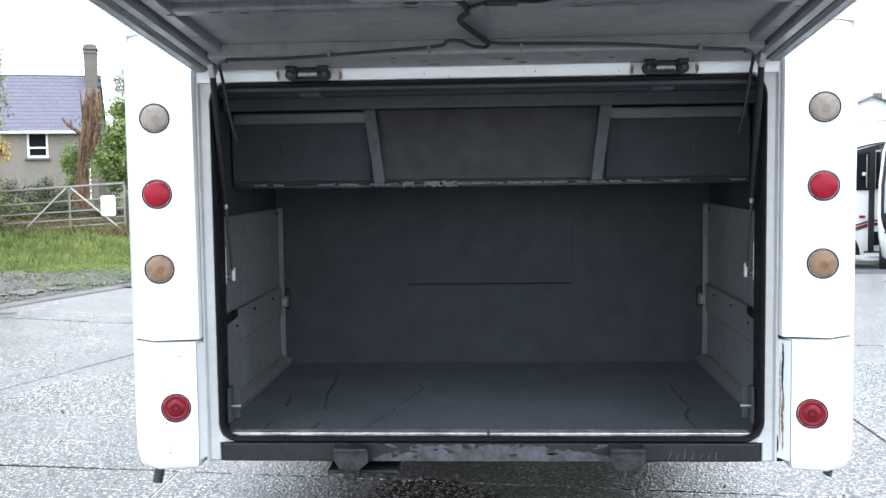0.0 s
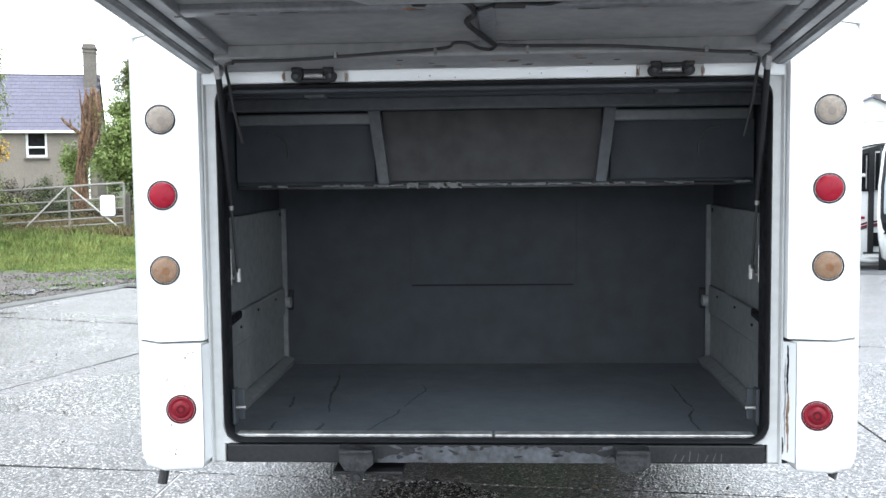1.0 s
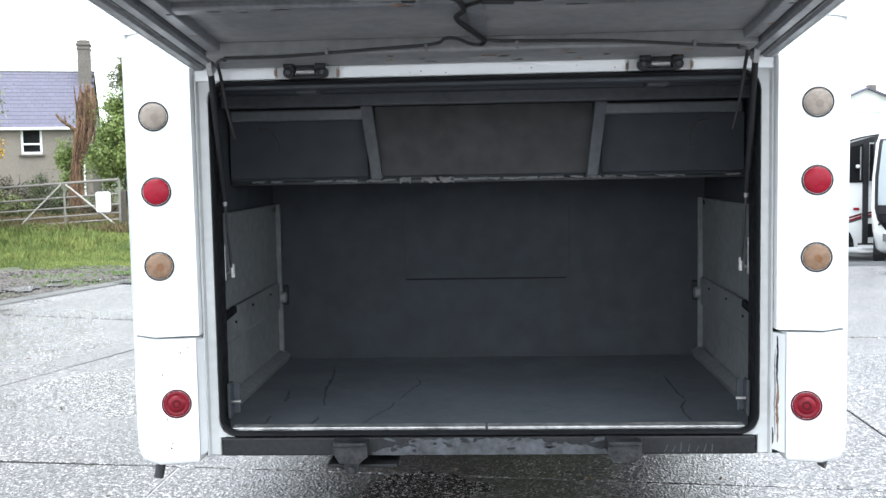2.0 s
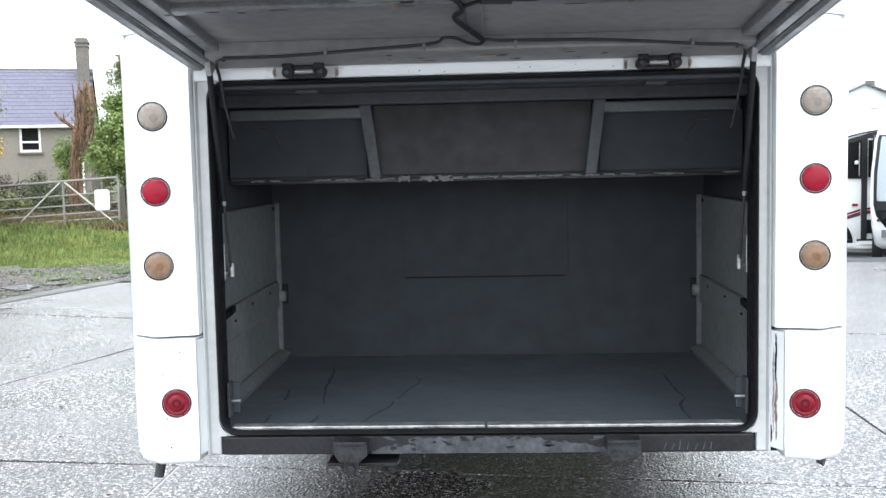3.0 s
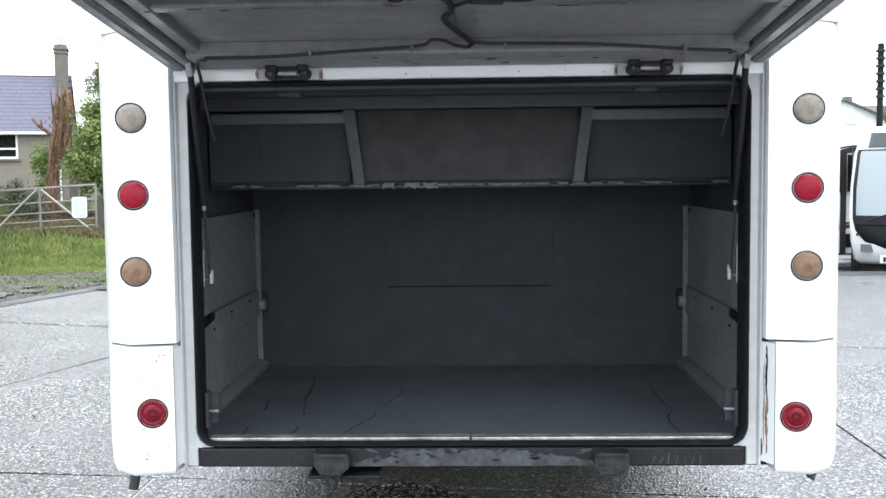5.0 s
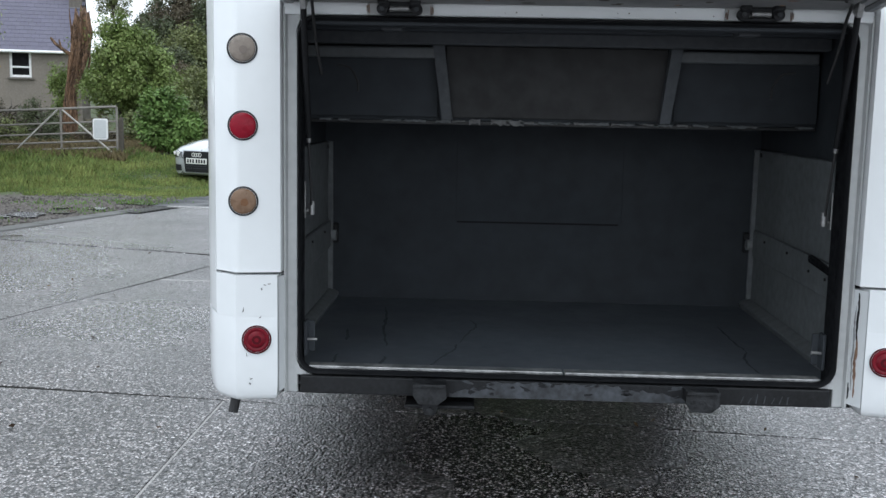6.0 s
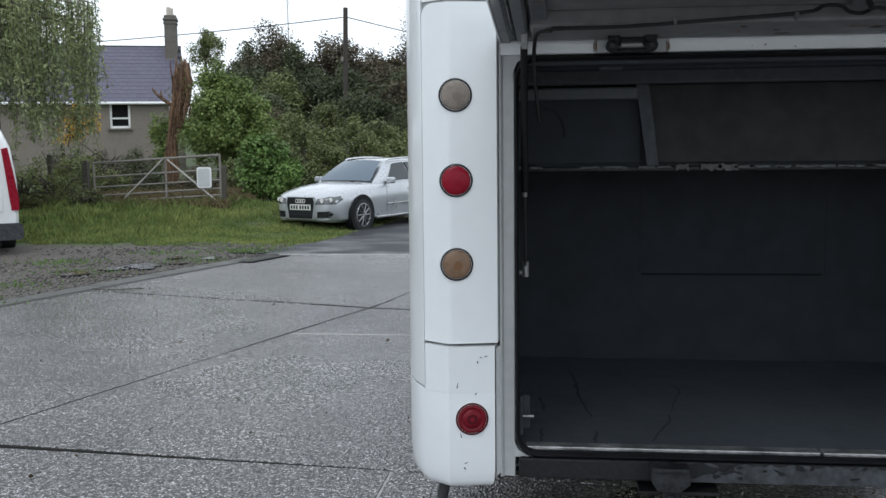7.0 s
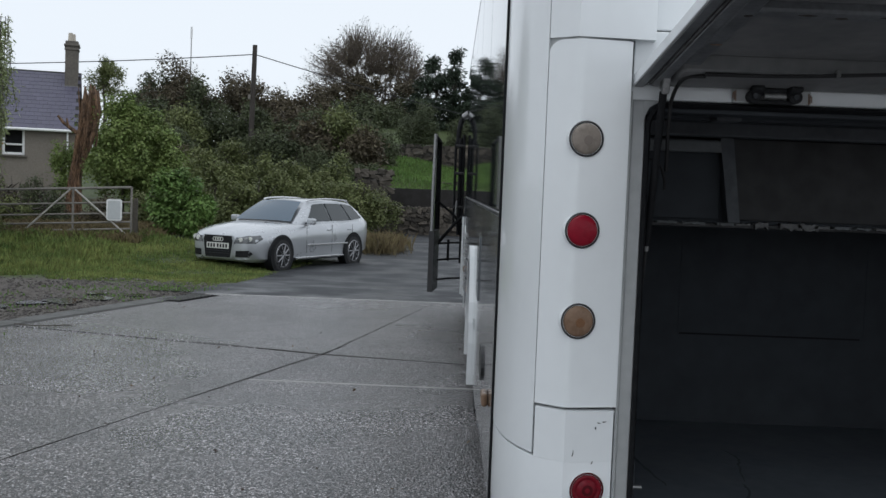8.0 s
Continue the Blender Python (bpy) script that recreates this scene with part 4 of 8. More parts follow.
# boot interior: floor, side walls, back wall, overhead box
BACK, FLOOR = 1.74, 0.520
part("boot_floor", box((0, 0.965, FLOOR - 0.008), (2.16, 1.62, 0.016), 0.002), M["liner_floor"], coach, "worn dark grey boot floor")
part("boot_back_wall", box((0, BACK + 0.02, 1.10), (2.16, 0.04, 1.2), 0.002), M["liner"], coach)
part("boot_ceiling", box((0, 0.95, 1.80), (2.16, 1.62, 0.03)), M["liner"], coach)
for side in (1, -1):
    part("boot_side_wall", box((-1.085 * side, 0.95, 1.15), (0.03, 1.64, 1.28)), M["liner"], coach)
    # seal black here puts the shade of the gap behind the seal into colour
    part("boot_front_return", box((-1.001 * side, 0.135, 1.16), (0.19, 0.09, 1.26)), M["seal"], coach)
    panel = part("side_panel", box((-1.055 * side, 1.04, 0.925), (0.022, 1.26, 0.76), 0.006), M["liner_side"], coach, "grey side lining panel")
    part("rail", box((-1.036 * side, 1.02, 0.855), (0.024, 1.20, 0.135), 0.008), M["liner_side"], panel)
    for yy in (0.55, 0.75, 1.05, 1.4):
        part("rail_bolt", cyl((-1.024 * side, yy, 0.86 + 0.03 * (yy > 1)), (-1.017 * side, yy, 0.86 + 0.03 * (yy > 1)), 0.0055, n=10), M["rubber"], panel)
    part("panel_edge", box((-1.045 * side, 1.675, 0.925), (0.045, 0.02, 0.76), 0.004), M["liner_side"], panel)
    part("skirting", box((-1.025 * side, 1.04, 0.545), (0.055, 1.3, 0.045), 0.006, rot=(0, 25 * side, 0)), M["liner_side"], panel)
    part("button", cyl((-1.00 * side, 1.64, 0.845), (-1.03 * side, 1.64, 0.845), 0.026, n=24), M["lid_plate"], panel, "round pale grey plastic button")
    part("rail_slot", box((-1.023 * side, 0.62, 0.905), (0.012, 0.26, 0.030), 0.012, rot=(4, 0, 0)), M["seal"], panel)
    part("button_bracket", box((-1.012 * side, 1.69, 0.850), (0.03, 0.03, 0.10), 0.006), M["bracket"], panel)
    part("panel_screw", cyl((-1.043 * side, 1.62, 1.28), (-1.036 * side, 1.62, 1.28), 0.010, n=10), M["rubber"], panel)
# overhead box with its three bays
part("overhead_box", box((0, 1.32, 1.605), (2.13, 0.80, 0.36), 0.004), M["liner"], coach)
part("bay_panel", box((0.0, 0.909, 1.585), (0.90, 0.016, 0.29), 0.004), M["liner_mid"], coach, "brownish grey middle panel")
for side in (1, -1):
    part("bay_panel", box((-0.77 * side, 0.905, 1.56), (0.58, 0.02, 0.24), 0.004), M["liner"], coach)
    part("bay_rib", prism([(-0.460 * side, 1.432), (-0.418 * side, 1.432), (-0.458 * side, 1.752), (-0.505 * side, 1.752)], 0.845, 0.905, "y", bev=0.003), M["liner_rib"], coach)
    part("strip_lamp", box((-0.76 * side, 0.868, 1.698), (0.56, 0.045, 0.045), 0.008), M["strip_cover"], coach, "switched-off strip lamp")
part("ceiling_beam", box((0.0, 0.80, 1.752), (2.12, 0.07, 0.05), 0.006), M["liner_rib"], coach)
part("ceiling_beam", box((0.0, 0.42, 1.770), (2.12, 0.08, 0.035), 0.006), M["liner"], coach)
for xb in (-0.62, 0.62):
    part("ceiling_block", box((xb, 0.34, 1.765), (0.075, 0.09, 0.04), 0.006), M["liner_rib"], coach)
# ragged foam along the foot of the overhead box
def ragged(cx, w, z, th):
    """A torn strip of foam with uneven edges."""
    n = max(4, int(w / 0.012))
    lo = [(cx - w / 2 + w * q / n, z - th * g.uniform(0.2, 1.0)) for q in range(n + 1)]
    hi = [(cx - w / 2 + w * q / n + g.uniform(-.003, .003), z + th * g.uniform(0.1, 0.5)) for q in range(n, -1, -1)]
    return add_prism(bmesh.new(), lo + hi, 0.885, 0.93, "y")


for k in range(30):
    xx = -1.0 + 2.0 * k / 29 + g.uniform(-0.02, 0.02)
    near = abs(xx + 0.25) < 0.09
    if g.random() < 0.25 and not near:
        continue
    part("sealant_foam", ragged(xx, g.uniform(0.04, 0.10), 1.426, 0.022 if near else 0.008), M["foam"] if near or g.random() < 0.3 else M["liner_side"], coach)
# solid black strip that paints the shade below the overhead box
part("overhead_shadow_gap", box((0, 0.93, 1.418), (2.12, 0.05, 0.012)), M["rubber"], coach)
# seams of the access hatch in the back wall
for (cx, cz, sx, sz) in ((-0.01, 0.915, 0.80, 0.006), (-0.415, 1.12, 0.005, 0.41), (0.405, 1.12, 0.005, 0.41)):
    part("hatch_seam", box((cx, BACK - 0.0005, cz), (sx if sx > 0.1 else 0.004, 0.004, sz if sz > 0.1 else 0.008), 0.001, seg=1), M["seal"] if sx > 0.1 else M["crack"], coach)
# worn scratches across the floor, broken and uneven
M["scratch"] = mat("worn_floor_scratch", (0.082, 0.091, 0.105), 0.6, var=0.4, scale=20, fine=80, bump=0, spec=0.3)


SCRATCHES = (
    ([(-0.33, 1.25), (-0.30, 1.13), (-0.32, 1.03), (-0.37, 0.79)], 0.006), ([(-0.38, 0.76), (-0.39, 0.65), (-0.47, 0.41)], 0.007),
    ([(-0.74, 1.49), (-0.71, 1.19), (-0.70, 0.96), (-0.66, 0.70)], 0.009), ([(-0.65, 0.52), (-0.66, 0.38)], 0.010),
    ([(-0.86, 0.99), (-0.84, 0.85), (-0.84, 0.78)], 0.010), ([(-0.84, 0.54), (-0.84, 0.38)], 0.007),
    ([(0.79, 1.25), (0.79, 0.91), (0.80, 0.79)], 0.006), ([(0.80, 0.77), (0.76, 0.63), (0.76, 0.42)], 0.007))


def scratch(pts, w):
    """A thin flat streak with a ragged edge along the floor."""
    c = smooth_pts([(x, y, 0) for x, y in pts], 7)
    n = len(c)
    lo, hi = [], []
    for q, p in enumerate(c):
        d = (c[min(q + 1, n - 1)] - c[max(q - 1, 0)]).normalized()
        side = Vector((-d.y, d.x, 0))
        taper = math.sin(math.pi * (q + 0.6) / (n + 0.2)) ** 0.4
        wob = Vector((g.uniform(-.004, .004), 0, 0))
        lo.append(p + wob - side * w * taper * g.uniform(0.35, 1.0))
        hi.append(p + wob + side * w * taper * g.uniform(0.35, 1.0))
    part("floor_scratch", add_prism(bmesh.new(), [(p.x, p.y) for p in lo + hi[::-1]], FLOOR - 0.003, FLOOR + 0.0008), M["scratch"], coach)


for pts, w in SCRATCHES:
    scratch(pts, w)
# aluminium sill strips
part("sill_strip", box((-0.44, 0.122, 0.582), (0.88, 0.05, 0.012), 0.003), M["alu"], coach, "scuffed aluminium sill strip")
part("sill_strip", box((0.443, 0.122, 0.5815), (0.87, 0.05, 0.012), 0.003), M["alu"], coach, "scuffed aluminium sill strip")
part("sill_upstand", box((0, 0.135, 0.545), (1.80, 0.03, 0.06), 0.003), M["liner_side"], coach)
# latch plates at the foot of the opening
for side in (1, -1):
    lp = part("latch_plate", box((-0.897 * side, 0.16, 0.672), (0.012, 0.05, 0.125), 0.004), M["liner"], coach)
    part("latch_plate_flange", box((-0.884 * side, 0.19, 0.672), (0.028, 0.006, 0.11), 0.004), M["liner"], lp)
    part("latch_pin", cyl((-0.897 * side, 0.15, 0.668), (-0.857 * side, 0.15, 0.668), 0.006, n=12), M["steel"], lp)
    anchor = part("strut_anchor", box((-0.908 * side, 0.20, 1.155), (0.008, 0.022, 0.13), 0.003), M["steel"], coach)
    part("ball_stud", cyl((-0.908 * side, 0.20, 1.115), (-0.875 * side, 0.20, 1.115), 0.009, n=12), M["steel"], anchor)

# ---- boot lid, raised on its hinges ----
PIV = Vector((0, 0.062, 1.818))
RISE = math.atan(0.105)


# in lid space: x across, y from the hinge to the free edge, z up
LIDM = Matrix.Translation(PIV) @ Matrix.Rotation(-RISE, 4, "X")
LID = part("boot_lid", box((0, -0.625, 0.062), (1.76, 1.25, 0.012), 0.004), M["white"], coach, "raised white boot lid with grey lining")
LID.data.transform(LIDM)


def lid_part(name, bm, material, label="", smooth=None):
    me = to_mesh(name, bm, material, smooth)
    me.transform(LIDM)
    return part(name, me, None, LID, label)


lid_part("lid_lining", box((0, -0.63, 0.048), (1.80, 1.18, 0.012), 0.002), M["grey_lid"], "grey lining of the lid")
for side in (1, -1):
    rim = [(-0.876, 0.068), (-0.952, 0.020), (-0.952, 0.0), (-0.945, -0.006), (-0.925, -0.006), (-0.912, 0.004), (-0.905, 0.004), (-0.900, -0.002), (-0.874, -0.002), (-0.868, 0.008), (-0.866, 0.05)]
    lid_part("side_rim", prism([(x * side, z) for x, z in rim], -1.25, 0.0, "y"), M["lid_rim"], "grey channelled rim")
    lid_part("rim_edge", box((-0.952 * side, -0.62, 0.007), (0.006, 1.25, 0.028), 0.002), M["white"])
    lid_part("rim_seal", tube([(-0.908 * side, -0.02, 0.003), (-0.908 * side, -1.23, 0.003)], 0.006, 8), M["rubber"])
    lid_part("brace", box((-0.835 * side, -0.60, 0.030), (0.045, 1.10, 0.03), 0.006), M["lid_rim"])
lid_part("hinge_beam", box((0, -0.10, 0.022), (1.72, 0.19, 0.05), 0.008), M["grey_lid"])
lid_part("cross_beam", box((0, -0.65, 0.034), (1.66, 0.055, 0.03), 0.008), M["lid_rim"])
lid_part("free_edge_beam", box((0, -1.20, 0.024), (1.88, 0.09, 0.06), 0.01), M["lid_rim"])
lid_part("centre_rib", box((0.0, -0.42, 0.038), (0.05, 0.42, 0.02), 0.006), M["lid_rim"])
lid_part("lock_plate", prism([(-0.40, -1.13), (0.49, -1.13), (0.46, -0.84), (0.42, -0.80), (-0.29, -0.80), (-0.345, -0.86)], -0.004, 0.010, "z", bev=0.002), M["lid_plate"], "grey lock cover plate")
for xx, yy in ((-0.27, -0.87), (0.33, -0.87)):
    lid_part("plate_screw", cyl((xx, yy, 0.0), (xx, yy, -0.008), 0.008, n=12), M["rust"])
# wiring along the hinge beam
cab = smooth_pts([(-0.80, -0.19, -0.008), (-0.6, -0.205, -0.009), (-0.35, -0.225, 0.0), (-0.14, -0.24, 0.010), (-0.10, -0.285, 0.016), (-0.06, -0.285, 0.014), (-0.025, -0.235, 0.010), (0.01, -0.225, 0.008),
                  (0.03, -0.265, 0.012), (0.07, -0.25, 0.012), (0.15, -0.245, 0.012), (0.4, -0.235, 0.008), (0.7, -0.205, -0.007), (0.80, -0.19, -0.008)], 5)
lid_part("wiring_cable", tube(cab, 0.0052, 8), M["cable"])
lid_part("wiring_cable", tube(smooth_pts([(0.02, -0.27, 0.012), (-0.03, -0.40, 0.020), (-0.055, -0.52, 0.020), (-0.03, -0.64, 0.012), (-0.06, -0.74, 0.018), (-0.17, -0.75, 0.02)]), 0.008, 8), M["cable"])
lid_part("wiring_cable", tube(smooth_pts([(-0.03, -0.66, 0.012), (0.03, -0.72, 0.012), (0.10, -0.70, 0.018), (0.17, -0.69, 0.02), (0.22, -0.76, 0.02)]), 0.005, 8), M["cable"])
lid_part("cable_plug", cyl((0.02, -0.725, 0.012), (0.10, -0.695, 0.018), 0.011, n=12), M["cable"])
lid_part("cable_plug", box((-0.17, -0.75, 0.02), (0.04, 0.03, 0.03), 0.006), M["cable"])
for xx, yy in ((-0.47, -0.215), (-0.16, -0.24), (0.12, -0.248), (0.66, -0.21)):
    lid_part("cable_clip", box((xx, yy, 0.0), (0.010, 0.024, 0.020), 0.003), M["foam"])
for k in range(30):
    # brown stains and scuffs on the hinge beam, the braces and the cross beam
    if k < 16:
        xx, yy, zz = g.uniform(-0.6, 0.8), g.uniform(-0.185, -0.02), -0.003
    elif k < 24:
        xx, yy, zz = g.uniform(-0.78, 0.8), -0.65 + g.uniform(-0.02, 0.02), 0.019
    else:
        xx, yy, zz = g.choice((-0.835, 0.835)) + g.uniform(-.012, .012), g.uniform(-1.1, -0.15), 0.015
    w, hgt = g.uniform(0.008, 0.035), g.uniform(0.003, 0.010)
    ring = [(xx + w * g.uniform(0.4, 1.0) * math.cos(q), yy + hgt * g.uniform(0.4, 1.0) * math.sin(q)) for q in [2 * math.pi * j / 10 for j in range(10)]]
    lid_part("stain", add_prism(bmesh.new(), ring, zz - 0.0012, zz + 0.002, "z"), M["brown_stain"] if k % 3 else M["rust"])
for k in range(7):
    # specks on the white strip over the opening
    xx, zz = g.uniform(-0.45, 0.45), g.uniform(1.784, 1.806)
    part("paint_chip", cyl((xx, 0.0625, zz), (xx, 0.0600, zz), g.uniform(0.0012, 0.0026), n=7), M["brown_stain"], coach)
# hinges
for xh in (-0.572, 0.585):
    h = part("hinge", box((xh, 0.058, 1.797), (0.215, 0.016, 0.040), 0.004), M["white_frame"], coach, "worn lid hinge with rusty knuckles")
    for sd in (-1, 1):
        part("knuckle", cyl((xh + 0.056 * sd, 0.02, 1.795), (xh + 0.056 * sd, 0.052, 1.795), 0.018, n=18), M["bracket"], h, "dark hinge knuckle")
        part("bolt", cyl((xh + 0.056 * sd, 0.012, 1.795), (xh + 0.056 * sd, 0.022, 1.795), 0.008, n=6), M["worn_grey"], h)
        part("hinge_arm", box((xh + 0.050 * sd, 0.022, 1.815), (0.034, 0.05, 0.03), 0.006, rot=(-20, 0, 8 * sd)), M["bracket"], h)
        for q in range(3):
            part("rust_streak", box((xh + (0.100 + 0.004 * q) * sd, 0.0485, 1.795 + g.uniform(-.004, .004)), (0.0022, 0.004, 0.030 - 0.006 * q), 0.001, rot=(0, g.uniform(-6, 6), 0)), M["rust"], h)
    part("hinge_leaf", box((xh, 0.040, 1.809), (0.10, 0.03, 0.022), 0.006), M["bracket"], h)
    part("hinge_leaf", box((xh, 0.042, 1.781), (0.11, 0.02, 0.012), 0.004), M["bracket"], h)
    part("hinge_pin", cyl((xh - 0.030, 0.026, 1.797), (xh + 0.030, 0.026, 1.797), 0.0085, n=14), M["steel"], h)
# gas struts with their lid brackets and feed cables
for side in (1, -1):
    top, bot = Vector((-0.880 * side, 0.0, 1.795)), Vector((-0.884 * side, 0.195, 1.115))
    mid = top.lerp(bot, 0.62)
    st = part("gas_strut", cyl(top, mid, 0.0105, n=16), M["seal"], coach, "black gas strut")
    part("strut_rod", cyl(mid, bot, 0.0045, n=12), M["rubber"], st)
    part("strut_collar", cyl(mid.lerp(top, 0.02), mid.lerp(bot, 0.06), 0.008, n=12), M["steel"], st)
    part("strut_end", cyl(bot + Vector((0, 0, 0.035)), bot + Vector((0, 0, -0.012)), 0.011, n=12), M["steel"], st)
    part("strut_bracket", box((-0.878 * side, -0.01, 1.822), (0.02, 0.045, 0.06), 0.004, rot=(25, 0, 0)), M["steel"], st)
    part("feed_cable", tube(smooth_pts([(-0.80 * side, -0.12, 1.826), (-0.840 * side, -0.06, 1.825), (-0.852 * side, 0.02, 1.78), (-0.850 * side, 0.06, 1.70), (-0.842 * side, 0.10, 1.62), (-0.838 * side, 0.12, 1.585)]), 0.0055, 8), M["cable"], coach)
    part("feed_cable", tube(smooth_pts([(-0.83 * side, 0.45, 1.63), (-0.79 * side, 0.48, 1.62), (-0.765 * side, 0.50, 1.575), (-0.762 * side, 0.50, 1.535)]), 0.0045, 8), M["cable"], coach)

# ---- ground, yard and road ----
def gutter_x(y):
    return -4.80 + (y - 10.6) * 0.335 if y > 6 else -6.34 + (y - 6) * 0.22


def road_left(y):
    """Left edge of the road past the yard."""
    return -4.95 + 0.05 * (y - 11) if y < 16 else -4.70 + 0.13 * (y - 16)


def step(a, b, v):
    t = min(1.0, max(0.0, (v - a) / (b - a)))
    return t * t * (3 - 2 * t)


def height(x, y):
    road = -0.03 - 0.11 * step(11, 16, y) + 0.16 * step(18, 30, y)
    bank = 0.0 - 0.06 * step(12.3, 14.5, y) + 0.32 * step(14.8, 18.5, y) + 0.25 * step(20, 40, y)
    z = road
    if y > 10.9:
        k = step(road_left(y) + 0.2, road_left(y) - 2.8, x)
        z = road * (1 - k) + bank * k
    hill = 1.75 * step(32.5, 38, y) + 3.2 * step(38, 60, y) + 4 * step(60, 130, y)
    z += hill * step(-11, -6, x) * (1 - 0.55 * step(6, 16, x)) + 2.0 * step(40, 75, y) * step(-5, -9, x)
    return z - 0.32 * step(2.5, 6.5, x) * step(11.2, 15, y) * (1 - step(24, 30, y))


def axis_values(lo, hi, dense_lo, dense_hi, fine, coarse):
    v, out = lo, []
    while v < hi:
        out.append(v)
        v += fine if dense_lo <= v < dense_hi else min(coarse, max(fine, 0.25 * min(abs(v - dense_lo), abs(v - dense_hi))))
    return out + [hi]


gx, gy = axis_values(-600, 600, -16, 10, 0.5, 60), axis_values(-400, 900, 8, 46, 0.5, 60)
yard_drop = lambda x, y: -0.07 if (y < 10.85 and x > gutter_x(y) + 0.1) else 0.0
verts = [(x, y, (height(x, y) if y > 10.9 else -0.01) + yard_drop(x, y) + 0.015 * noise.noise((x * 0.9, y * 0.9, 0))) for y in gy for x in gx]
nx = len(gx)
faces = np.array([(j * nx + i, j * nx + i + 1, (j + 1) * nx + i + 1, (j + 1) * nx + i) for j in range(len(gy) - 1) for i in range(nx - 1)])
ground = part("ground", raw_mesh("ground", np.array(verts), faces, M["ground"]), None)
tagged(ground, "muddy gravel and grassy verge running out to fields", "ground", kind="structure")

rv, rows = [], [10.93 + 0.6 * k for k in range(34)]
for y in rows:
    l0, r0 = road_left(y), 15.0
    for k in range(11):
        x = l0 + (r0 - l0) * k / 10
        rv.append((x + (0.12 * noise.noise((y * 1.7, 3, 0)) if k == 0 else 0), y, max(height(x, y), -0.60 if k else -9) + 0.022 if y <= 30.3 else 0.06))
rf = np.array([(j * 11 + i, j * 11 + i + 1, (j + 1) * 11 + i + 1, (j + 1) * 11 + i) for j in range(len(rows) - 1) for i in range(10)])
tagged(part("road", raw_mesh("road", np.array(rv), rf, M["tarmac"]), None), "wet dark tarmac road", "road", kind="structure")

# concrete yard of cast slabs with open joints
yard = thing("yard_pavement", (0, 0, 0), "wet exposed-aggregate concrete yard slabs", "pavement", kind="structure")


def t1(x):
    return 1.42 - 0.12 * x


def t2(x):
    return 5.80 - 0.20 * x if x > -4 else 6.75 - 0.3 * (x + 4)


def la(y):
    return -2.55 + 0.318 * (y - 6.33)


def slab_piece(c, inset=0.006):
    m = Vector((sum(p[0] for p in c) / len(c), sum(p[1] for p in c) / len(c), 0))
    pts = []
    for i, p in enumerate(c):
        a, b, d = Vector((*c[i - 1], 0)), Vector((*p, 0)), Vector((*c[(i + 1) % len(c)], 0))
        pts.append(b + ((a - b).normalized() + (d - b).normalized()) * inset)
    for p in pts:
        # far joints are widened with distance so they show from the camera
        p.y += math.copysign(0.0045 * max(0.0, p.y - 2.5), m.y - p.y) if p.y < 10 else 0
    bm = bmesh.new()
    lo = [bm.verts.new((p.x, p.y, -0.06)) for p in pts]
    mi = [bm.verts.new((p.x, p.y, -0.003)) for p in pts]
    hi = [bm.verts.new((p.x + (m.x - p.x) * 0.001, p.y + (m.y - p.y) * 0.001, 0.0)) for p in pts]
    n = len(pts)
    for u, v in ((lo, mi), (mi, hi)):
        for i in range(n):
            bm.faces.new((u[i], u[(i + 1) % n], v[(i + 1) % n], v[i]))
    bm.faces.new(hi), bm.faces.new(lo[::-1])
    part("slab", bm, M["concrete"], yard)


gut = lambda y: gutter_x(y) + 0.17
E1 = 10.88
for c in (
    [(gut(-3), -3), (-1.60, -3.2), (-1.56, t1(-1.56)), (gut(2), t1(-6.0))],
    [(-1.60, -3.2), (2.12, -3.4), (2.10, t1(2.1)), (-1.56, t1(-1.56))],
    [(2.12, -3.4), (7, -3.6), (7, t1(7)), (2.10, t1(2.1))],
    [(gut(2.1), t1(-6.0)), (la(1.9), t1(-4)), (la(6.4), t2(-2.5)), (gut(7), t2(-5.9))],
    [(la(1.9), t1(-4)), (2.10, t1(2.1)), (2.08, 4.9), (la(5.0), 5.0)],
    [(la(5.0), 5.0), (2.08, 4.9), (2.08, t2(2.08)), (la(6.4), t2(-2.5))],
    [(2.10, t1(2.1)), (7, t1(7)), (7, t2(7)), (2.08, t2(2.08))],
    [(gut(7), t2(-5.9)), (la(6.4), t2(-2.5)), (-1.6, E1), (gut(10.7), E1)],
    [(la(6.4), t2(-2.5)), (2.08, t2(2.08)), (2.2, E1), (-1.6, E1)],
    [(2.08, t2(2.08)), (7, t2(7)), (7, E1), (2.2, E1)],
    [(7, -3.6), (12, -3.6), (12, t1(12)), (7, t1(7))],
    [(7, t1(7)), (12, t1(12)), (12, t2(12)), (7, t2(7))],
    [(7, t2(7)), (12, t2(12)), (12, E1), (7, E1)],
    [(gut(-8), -8), (-1.7, -8), (-1.60, -3.2), (gut(-3), -3)],
    [(-1.7, -8), (7, -8), (7, -3.6), (2.12, -3.4), (-1.60, -3.2)],
):
    slab_piece(c)


